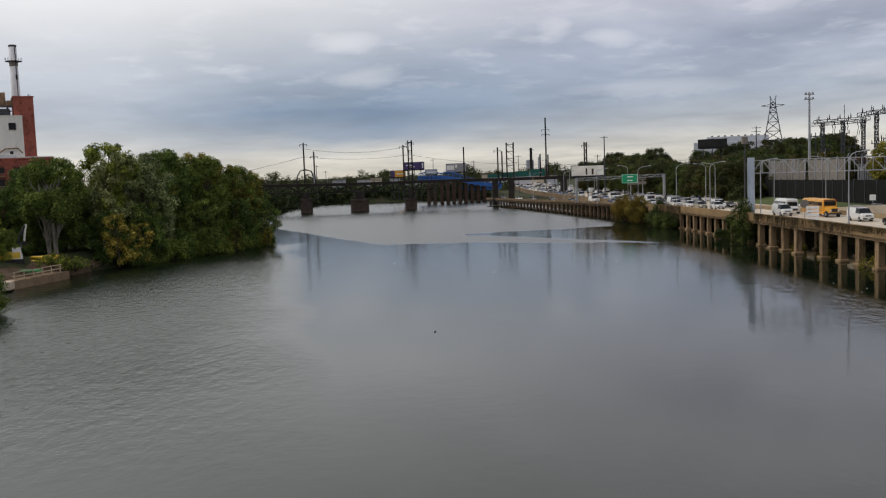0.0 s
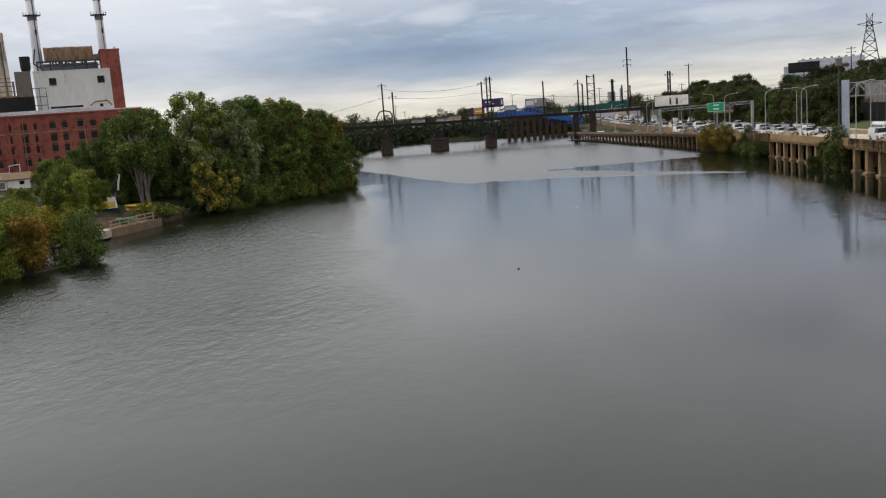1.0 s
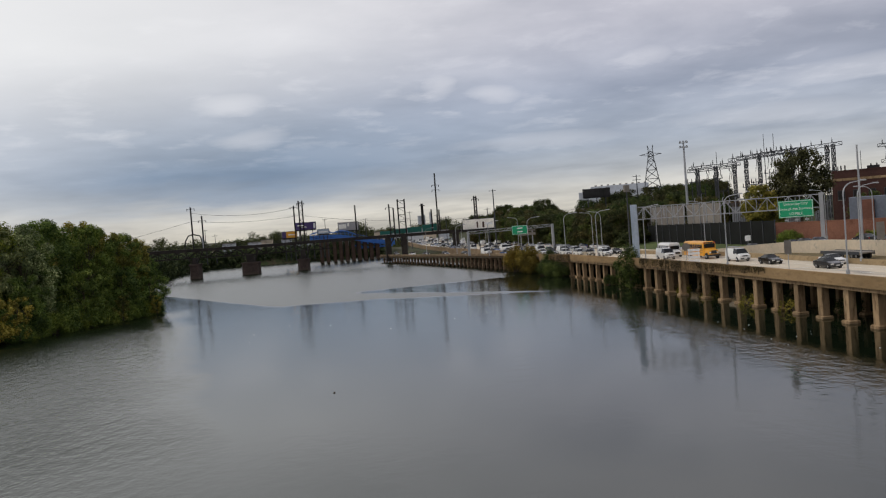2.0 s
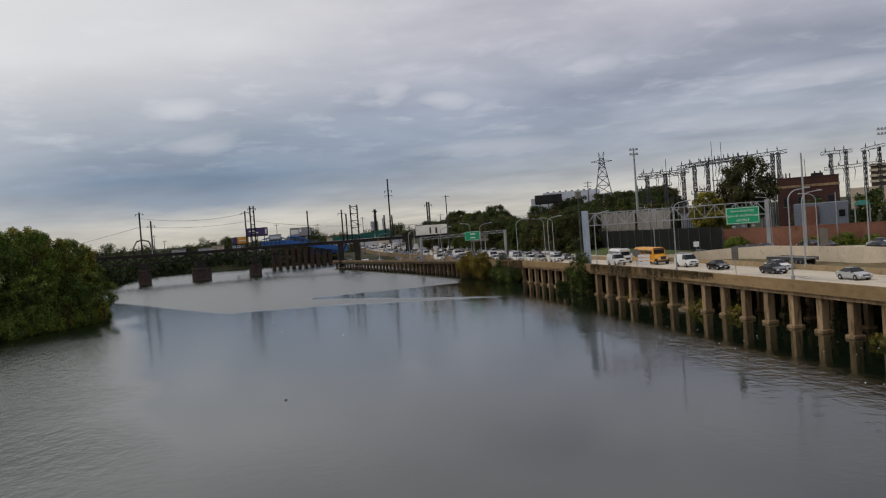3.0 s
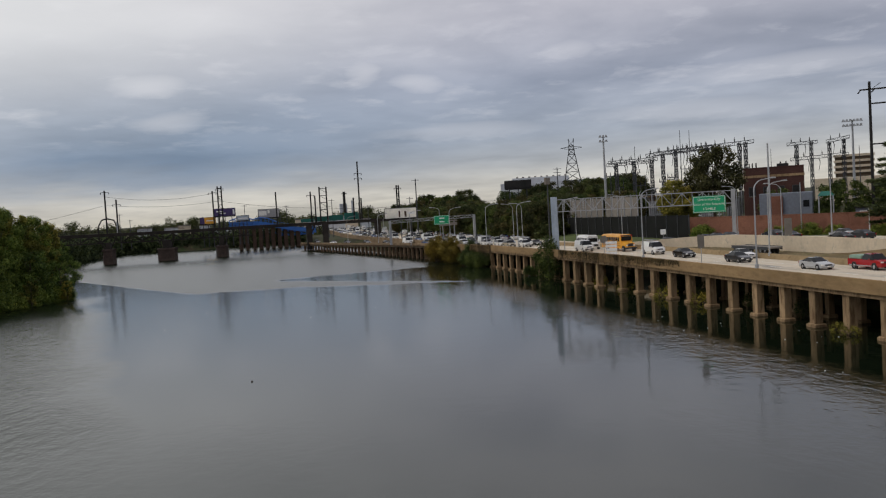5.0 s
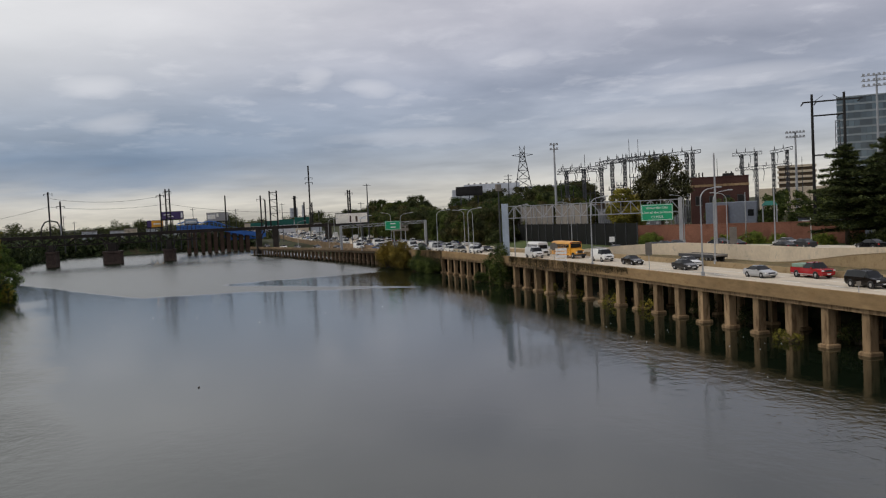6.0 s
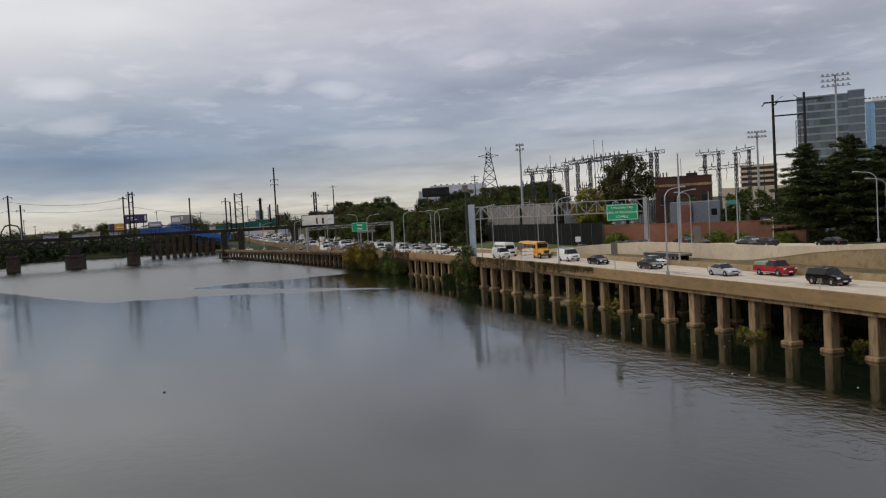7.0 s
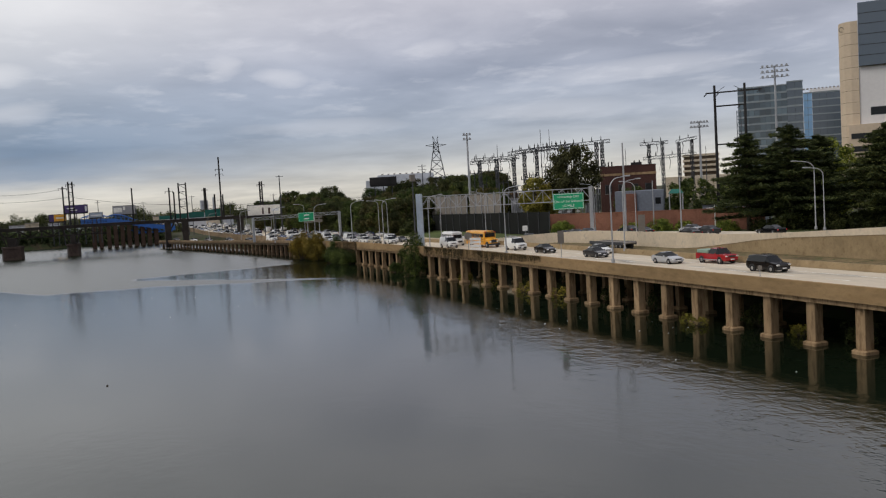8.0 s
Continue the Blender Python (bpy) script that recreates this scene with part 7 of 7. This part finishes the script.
def wheel(parent, x, y, r, side):
    part("wheel_arch", Geo().cyl((x - side * 0.14, y, r * 1.04), (x + side * 0.106, y, r * 1.04), r * 1.2, r * 1.2, 14), M["trim"], parent)
    w = part("wheel", Geo().cyl((-0.12, 0, 0), (0.12, 0, 0), r, r, 16), M["tyre"], parent)
    w.location = (x, y, r)
    part("rim", Geo().cyl((side * 0.09, 0, 0), (side * 0.135, 0, 0), r * 0.62, r * 0.5, 12), M["rim"], w)


def vehicle(kind, paint, label, group="traffic on the highway"):
    """A road vehicle whose front looks along -y."""
    L, W, st, seg = SHAPES[kind]
    t = thing({"sedan": "car", "suv": "car", "pickup": "pickup_truck", "van": "van"}[kind], label, KIND_NAMES[kind], group)
    rings = []
    for k, zb, belt, top, ws, wt in st:
        y, w = (k - 0.5) * L, W / 2 * ws
        tw = W / 2 * wt
        rings.append([(-w * .9, y, zb), (w * .9, y, zb), (w, y, zb + .22), (w * .975, y, belt), (tw, y, top - .03), (tw * .86, y, top), (-tw * .86, y, top), (-tw, y, top - .03), (-w * .975, y, belt), (-w, y, zb + .22)])
    body, glass = Geo(), Geo()
    n = 10
    pts = [p for r in rings for p in r]
    body.v, glass.v = [tuple(p) for p in pts], [tuple(p) for p in pts]
    for s, how in enumerate(seg):
        for i in range(n):
            q = (s * n + i, s * n + (i + 1) % n, (s + 1) * n + (i + 1) % n, (s + 1) * n + i)
            see = (how == "w" and i in (3, 4, 5, 6, 7)) or (how == "c" and i in (3, 7))
            (glass if see else body).f.append(q)
    body.f += [tuple(reversed(range(n))), tuple(range((len(rings) - 1) * n, len(rings) * n))]
    part("body", body, paint, t, smooth=False)
    part("glazing", glass, M["glass"], t)
    r = {"sedan": 0.32, "suv": 0.37, "pickup": 0.40, "van": 0.36}[kind]
    for sx in (-1, 1):
        for fy in (-0.31, 0.29):
            wheel(t, sx * (W / 2 - 0.10), fy * L, r, sx)
    z1 = st[1][2]
    for sx in (-1, 1):
        part("headlight", Geo().box(sx * W * .37 - .17, sx * W * .37 + .17, -L / 2 - .01, -L / 2 + .22, z1 - .20, z1 - .02, .03), M["lamp"], t)
        part("tail_light", Geo().box(sx * W * .40 - .10, sx * W * .40 + .10, L / 2 - .14, L / 2 + .01, z1 - .05, z1 + .16, .02), M["tail"], t)
        yy = (st[2][0] - 0.5) * L + 0.35
        part("mirror", Geo().box(sx * W * .5 - .02, sx * W * .5 + sx * .17 + .02, yy, yy + .1, st[2][2] + .02, st[2][2] + .17), paint, t)
    part("grille", Geo().box(-W * .24, W * .24, -L / 2 - .02, -L / 2 + .12, z1 - .24, z1 - .04, .02), M["trim"], t)
    part("bumper", Geo().box(-W * .42, W * .42, -L / 2 - .05, -L / 2 + .2, st[0][1] - .02, st[0][1] + .2, .05), M["trim"] if kind in ("suv", "van") else paint, t)
    part("plate", Geo().box(-.25, .25, -L / 2 - .07, -L / 2 - .05, st[0][1] + .04, st[0][1] + .17), M["signwhite"], t)
    return t


v = vehicle("suv", CAR["black"], "black sport utility vehicle in the river-side lane")
part("roof_rail", Geo().tube([(-.62, -.5, 1.84), (-.62, 1.6, 1.84)], .03, .03, 5).tube([(.62, -.5, 1.84), (.62, 1.6, 1.84)], .03, .03, 5), M["trim"], v)
v.matrix_world = put_at(66.2, 78.8, 4.9)
v = vehicle("pickup", CAR["red"], "red pickup truck with pale green cargo in its bed")
part("side_trim", Geo().box(-1.02, 1.02, -1.6, 2.6, .42, .52), M["steel"], v)
part("cargo", Geo().box(-.85, .85, .55, 2.75, 1.2, 1.62, .04), M["palegreen"], v, "pale green crate load")
v.matrix_world = put_at(69.6, 92.0, 4.9)
silver = vehicle("sedan", CAR["silver"], "silver saloon car on the highway")
silver.matrix_world = put_at(65.9, 97.0, 4.9)
dark = vehicle("sedan", CAR["grey"], "dark grey saloon car on the highway")
dark.matrix_world = put_at(66.0, 115.0, 4.9)
white = vehicle("sedan", CAR["white"], "white saloon car on the highway")
white.matrix_world = put_at(69.9, 120.5, 4.9)
black = vehicle("sedan", CAR["black"], "black saloon car on the highway")
black.matrix_world = put_at(65.9, 131.0, 4.9)
van = vehicle("van", CAR["white"], "white work van with a ladder rack")
g = Geo()
for y in (-.6, .6, 1.8):
    g.beam((-.8, y, 2.14), (-.8, y, 2.36), .05).beam((.8, y, 2.14), (.8, y, 2.36), .05).beam((-.85, y, 2.36), (.85, y, 2.36), .05)
g.beam((-.5, -.8, 2.42), (-.5, 2.3, 2.42), .07).beam((-.1, -.8, 2.42), (-.1, 2.3, 2.42), .07)
part("ladder_rack", g, M["steel"], van)
van.matrix_world = put_at(66.3, 143.0, 4.9)
suv2 = vehicle("suv", CAR["tan"], "tan sport utility vehicle in the traffic")
suv2.matrix_world = put_at(66.2, 196.0, along(ROAD_Z, 196))
blue_car = vehicle("sedan", CAR["blue"], "dark blue saloon car in the traffic")
blue_car.matrix_world = put_at(70.0, 186.0, along(ROAD_Z, 186))
white_suv = vehicle("suv", CAR["white"], "white sport utility vehicle in the traffic")
white_suv.matrix_world = put_at(62.6, 205.0, along(ROAD_Z, 205))

bus = thing("school_bus", "yellow school bus with black stripes and a bonnet", "school bus")
prof = lambda y, zt, zb, w: [(-w, y, zb), (w, y, zb), (w, y, zt - .45), (w * .93, y, zt - .16), (w * .62, y, zt), (-w * .62, y, zt), (-w * .93, y, zt - .16), (-w, y, zt - .45)]
part("body", Geo().loft([prof(y, zt, .55, w) for y, zt, w in ((-3.7, 2.95, 1.16), (-3.5, 3.08, 1.2), (5.3, 3.08, 1.2), (5.5, 2.9, 1.14))]), M["yellow"], bus)
part("bonnet", Geo().loft([prof(y, zt, .6, w) for y, zt, w in ((-5.5, 1.55, .82), (-5.35, 1.68, .9), (-3.69, 1.85, 1.05))]), M["yellow"], bus)
part("windscreen", Geo().box(-1.0, 1.0, -3.76, -3.68, 1.95, 2.72, .02), M["glass"], bus)
part("front_sign", Geo().box(-.75, .75, -3.74, -3.6, 2.78, 2.98), M["trim"], bus)
for s in (-1, 1):
    for k in range(10):
        y = -3.2 + .86 * k
        part("window", Geo().box(s * 1.2 - .02, s * 1.2 + .02, y, y + .72, 1.95, 2.6), M["glass"], bus)
    for z in (1.1, 1.5, 1.82):
        part("stripe", Geo().box(s * 1.21 - .015, s * 1.21 + .015, -3.4, 5.2, z, z + .06), M["trim"], bus)
    part("headlight", Geo().box(s * .68 - .14, s * .68 + .14, -5.56, -5.45, 1.0, 1.28, .02), M["lamp"], bus)
    part("warning_lamp", Geo().box(s * .95 - .14, s * .95 + .14, -3.78, -3.66, 2.76, 3.0), M["tail"], bus)
    for fy in (-4.6, 3.0):
        wheel(bus, s * 1.02, fy, .5, s)
part("grille", Geo().box(-.5, .5, -5.55, -5.45, .95, 1.5, .02), M["trim"], bus)
part("bumper", Geo().box(-1.15, 1.15, -5.75, -5.5, .5, .8, .04), M["trim"], bus)
bus.matrix_world = put_at(67.0, 159.5, along(ROAD_Z, 159))

shuttle = thing("shuttle_bus", "white shuttle bus with blue markings", "shuttle bus")
part("body", Geo().loft([prof(y, zt, .5, w) for y, zt, w in ((-2.4, 2.75, 1.1), (-2.2, 2.9, 1.15), (3.3, 2.9, 1.15), (3.5, 2.8, 1.1))]), CAR["white"], shuttle)
part("bonnet", Geo().loft([prof(y, zt, .5, w) for y, zt, w in ((-3.9, 1.2, .85), (-3.7, 1.32, .95), (-2.39, 1.55, 1.0))]), CAR["white"], shuttle)
part("windscreen", Geo().box(-.95, .95, -2.5, -2.38, 1.55, 2.3, .02), M["glass"], shuttle)
for s in (-1, 1):
    part("marking", Geo().box(s * 1.16 - .015, s * 1.16 + .015, -2.0, 3.2, 1.0, 1.35), CAR["blue"], shuttle)
    for k in range(5):
        part("window", Geo().box(s * 1.15 - .02, s * 1.15 + .02, -2.0 + 1.05 * k, -1.1 + 1.05 * k, 1.6, 2.35), M["glass"], shuttle)
    part("headlight", Geo().box(s * .65 - .14, s * .65 + .14, -3.97, -3.85, .85, 1.1), M["lamp"], shuttle)
    for fy in (-2.9, 2.0):
        wheel(shuttle, s * .95, fy, .42, s)
part("grille", Geo().box(-.45, .45, -3.97, -3.85, .75, 1.1), M["trim"], shuttle)
shuttle.matrix_world = put_at(66.2, 173.0, along(ROAD_Z, 173))
flat = thing("flatbed_truck", "grey flatbed trailer standing beyond the median", "flatbed trailer", place=(74.6, 125.5, along(ROAD_Z, 125) + .35), turn=2)
part("bed", Geo().box(-1.2, 1.2, -5.6, 4.0, .75, 1.0, .04), M["panel"], flat)
part("side_rail", Geo().box(-1.26, -1.2, -5.6, 4.0, .6, 1.08).box(1.2, 1.26, -5.6, 4.0, .6, 1.08), M["lattice"], flat)
for y in (-4.6, -3.5, 2.0, 3.1):
    for s in (-1, 1):
        wheel(flat, s * .95, y, .45, s)
wp = copy_thing(van, put_at(62.2, 165.0, along(ROAD_Z, 165)))
wp["label"] = "white work van beside the school bus"

crew = [silver, dark, white, black, suv2, blue_car, white_suv, van]
tr = random.Random(21)


def send(x, y, z, turn):
    c = copy_thing(tr.choice(crew), put_at(x, y, z, turn))


for y in (212, 221, 229, 238, 247):
    for off in (7.0, 10.4, 13.6):
        if tr.random() < 0.85:
            yy = y + tr.uniform(-2, 2)
            send(along(ROAD_EDGE, yy) + off, yy, along(MAIN_Z, yy) + 0.03 if yy > 205 else along(ROAD_Z, yy), 4)
for lane in (3.6, 7.2, 10.8, 16.0, 19.6, 23.2):
    y = 256 + tr.uniform(0, 8)
    while y < 620:
        if tr.random() < 0.82:
            slope = (along(MAIN_EDGE, y + 4) - along(MAIN_EDGE, y - 4)) / 8
            send(along(MAIN_EDGE, y) + lane, y, along(MAIN_Z, y) + 0.02, math.degrees(-math.atan(slope)) + (180 if lane > 15 else 0))
        y += tr.uniform(7.5, 15) * (1 + (y - 250) / 350)
for y in (268, 291, 305, 330, 352, 362, 390):
    send(along(ROAD_EDGE, y) + tr.choice((4.2, 6.4)), y, along(ROAD_Z, y), 10)
for x, y in ((76.5, 181), (79.0, 164), (83.5, 153), (82.2, 146), (83.6, 130), (88.5, 119), (74.6, 192), (77.5, 199), (86.5, 139), (90.5, 126), (91.5, 108), (85.0, 160), (82.8, 116)):
    copy_thing(tr.choice([silver, dark, black, white, blue_car]), put_at(x, y, along(WALL_TOP, y) - UPPER_DROP, 180))

# ---- the boat yard, dock and drift ----
dock = thing("timber_dock", "low timber bulkhead dock with a hand rail", "dock", place=(-63.7, 133.0, 0), turn=-102)
for k in range(10):
    part("plank", Geo().box(0.0 - 13.4 * (k + 1) / 10 + .03, -13.4 * k / 10, -.14, .14, -.6, 1.25 + (.05 if k % 2 else 0)), M["wood"], dock)
part("deck", Geo().box(-13.4, 0, -2.8, -.14, .9, 1.2, .03), M["wood"], dock)
for k in range(6):
    part("rail_post", Geo().beam((-1 - 2.2 * k, -.5, 1.2), (-1 - 2.2 * k, -.5, 2.5), .14), M["palewood"], dock)
for z in (1.85, 2.45):
    part("hand_rail", Geo().beam((-12.4, -.5, z), (-.6, -.5, z), .1, .14), M["palewood"], dock)

yard = Geo().loft([[(x, -2.78, -1.5), (x, -2.78, 1.16), (x, -4.0, 1.72 + 0.1 * math.sin(x * 1.3)), (x, -7.5, 2.5 + 0.2 * math.sin(x * 0.7)), (x, -16.0, 3.1), (x, -16.0, -1.5)] for x in steps((-24, 3, 1.1))])
yd = tagged(part("yard_ground", yard, M["dirt"]), "trampled brown earth of the boat yard behind the dock", "ground", kind="structure")
yd.matrix_world = pose(-63.7, 133.0, 0, 0, 0, -102)
ex = thing("excavator", "yellow and black tracked excavator with its boom raised", "excavator", place=(-70.2, 146.9, 2.5), turn=120)
for s in (-1, 1):
    part("track", Geo().loft([[(s * 1.2 - .3, y, z), (s * 1.2 + .3, y, z), (s * 1.2 + .3, y + .001, z + .01), (s * 1.2 - .3, y + .001, z + .01)] for y, z in ((-1.9, .4), (-1.6, .05), (1.6, .05), (1.9, .4), (1.6, .85), (-1.6, .85), (-1.9, .4))], False).box(s * 1.2 - .28, s * 1.2 + .28, -1.6, 1.6, .06, .84), M["black"], ex)
part("house", Geo().box(-1.3, 1.3, -1.2, 1.9, 1.0, 2.2, .12), M["machine"], ex)
part("counterweight", Geo().box(-1.25, 1.25, 1.7, 2.3, 1.0, 2.0, .15), M["machine"], ex)
part("cab", Geo().loft([[(-1.3, -1.5, 1.0), (-.2, -1.5, 1.0), (-.2, .1, 1.0), (-1.3, .1, 1.0)], [(-1.25, -1.2, 2.9), (-.25, -1.2, 2.9), (-.25, .05, 2.9), (-1.25, .05, 2.9)]]), CAR["white"], ex)
part("cab_window", Geo().box(-1.2, -.3, -1.42, -1.30, 1.7, 2.7), M["glass"], ex)
part("boom", Geo().tube([(.3, -.9, 1.6), (.3, -1.1, 4.2), (.3, -2.3, 6.4)], .3, .22, 6), M["black"], ex)
part("ram", Geo().tube([(.3, -1.4, 1.5), (.3, -1.45, 3.6)], .1, .1, 6), M["steel"], ex)
part("stick", Geo().tube([(.3, -2.4, 6.5), (.3, -2.1, 4.8), (.3, -2.0, 3.8)], .2, .16, 6), M["whiteblock"], ex)
part("bucket", Geo().loft([[(-.2, -2.2, 3.1), (.8, -2.2, 3.1), (.8, -1.6, 3.2), (-.2, -1.6, 3.2)], [(-.2, -2.4, 3.6), (.8, -2.4, 3.6), (.8, -1.8, 3.9), (-.2, -1.8, 3.9)]]), M["black"], ex)


def kayak(mat, label, x, y, z, turn, tilt=0.0):
    t = thing("kayak", label, "kayak", "boats on the yard", (x, y, z), turn)
    n = 8
    g = Geo().loft([[(w * math.cos(a), L, h * math.sin(a) + .3) for a in [6.283 * k / n for k in range(n)]] for L, w, h in ((-1.8, .06, .05), (-1.3, .3, .2), (0, .42, .28), (1.3, .3, .2), (1.8, .06, .05))])
    part("hull", g, mat, t, smooth=True)
    part("cockpit", Geo().loft([[(w * math.cos(a), L * math.sin(a), z2) for a in [6.283 * k / 8 for k in range(8)]] for w, L, z2 in ((.28, .6, .56), (.25, .55, .6))]), M["trim"], t)


kr = random.Random(4)
for k in range(6):
    kayak(M["tarp"], "bright yellow plastic kayak in a heap on the yard", -67.0 + kr.uniform(-0.9, 0.9), 150.8 + kr.uniform(-0.9, 0.9), 2.4 + .34 * (k // 2), kr.uniform(40, 150))
for k in range(2):
    kayak(M["greenplastic"], "green plastic kayak lying on the yard", -65.0 + .7 * k, 141.0 - .6 * k, 1.72, 70 + 20 * k)
heap = thing("branch_heap", "tangled heap of brown cut branches on the bank", "branch heap", place=(-63.8, 159.0, 0.7))
hr = random.Random(14)
for k in range(140):
    c = Vector((hr.gauss(0, 1.2), hr.gauss(0, 1.2), 0))
    c.z = max(0.0, 1.3 - 0.28 * c.length) * hr.random() + 0.1
    d = Vector((hr.gauss(0, 1), hr.gauss(0, 1), hr.gauss(0, 0.35))).normalized() * hr.uniform(0.3, 0.8)
    part("branch", Geo().tube([c - d, c + Vector((0, 0, 0.12)), c + d], hr.uniform(0.04, 0.09), 0.02, 5), M["wood"] if k % 3 else M["bark"], heap)
slab = thing("launch_slab", "pale concrete launching slab at the water", "slab", place=(-64.4, 130.6, 0), turn=12)
part("slab", Geo().box(-1.6, 1.6, -1.2, 1.2, .3, 1.5, .05), M["whitewall"], slab)
boom = thing("floating_boom", "pale floating boom lying on the water by the bank", "boom")
part("float", Geo().tube([(-60.5, 97.2, .03), (-57.5, 102.5, .03), (-56.2, 106.0, .03), (-55.5, 111.0, .03), (-57.0, 116, .03)], .12, .12, 6), M["wood"], boom)
jet = thing("landing_stage", "weathered grey landing stage behind the bushes", "landing stage", place=(-62.5, 116.5, 0), turn=-70)
part("deck", Geo().box(-3, 3, -1.2, 1.2, 1.2, 1.5, .03), M["wood"], jet)
part("white_beam", Geo().box(-3, 1.5, -1.4, -1.2, 1.0, 1.3), M["signwhite"], jet)
for x in (-2.7, 2.7):
    part("pile", Geo().cyl((x, -1.0, -2), (x, -1.0, 1.3), .18, .18, 8), M["wood"], jet)
dr = random.Random(8)
for k in range(26):
    near = k < 16
    x, y = (dr.uniform(44, 56), dr.uniform(48, 110)) if near else (dr.uniform(-14, 40), dr.uniform(125, 175))
    d = thing("drifting_litter", "small pale piece of litter drifting on the water", "litter", "litter on the river", (x, y, 0.0), dr.uniform(0, 180))
    s = dr.uniform(.04, .08)
    part("scrap", Geo().loft([[(s * c[0], s * .6 * c[1], z) for c in ((-1, -.6), (0, -1), (1, -.4), (.7, .8), (-.6, 1))] for z in (-.03, .05)]), M["signwhite"], d)
d = thing("drifting_log", "dark waterlogged piece of wood on the water", "driftwood", place=(-1.0, 84.5, 0), turn=70)
part("wood", Geo().cyl((-.16, 0, .02), (.16, .03, .04), .08, .055, 7), M["bark"], d)
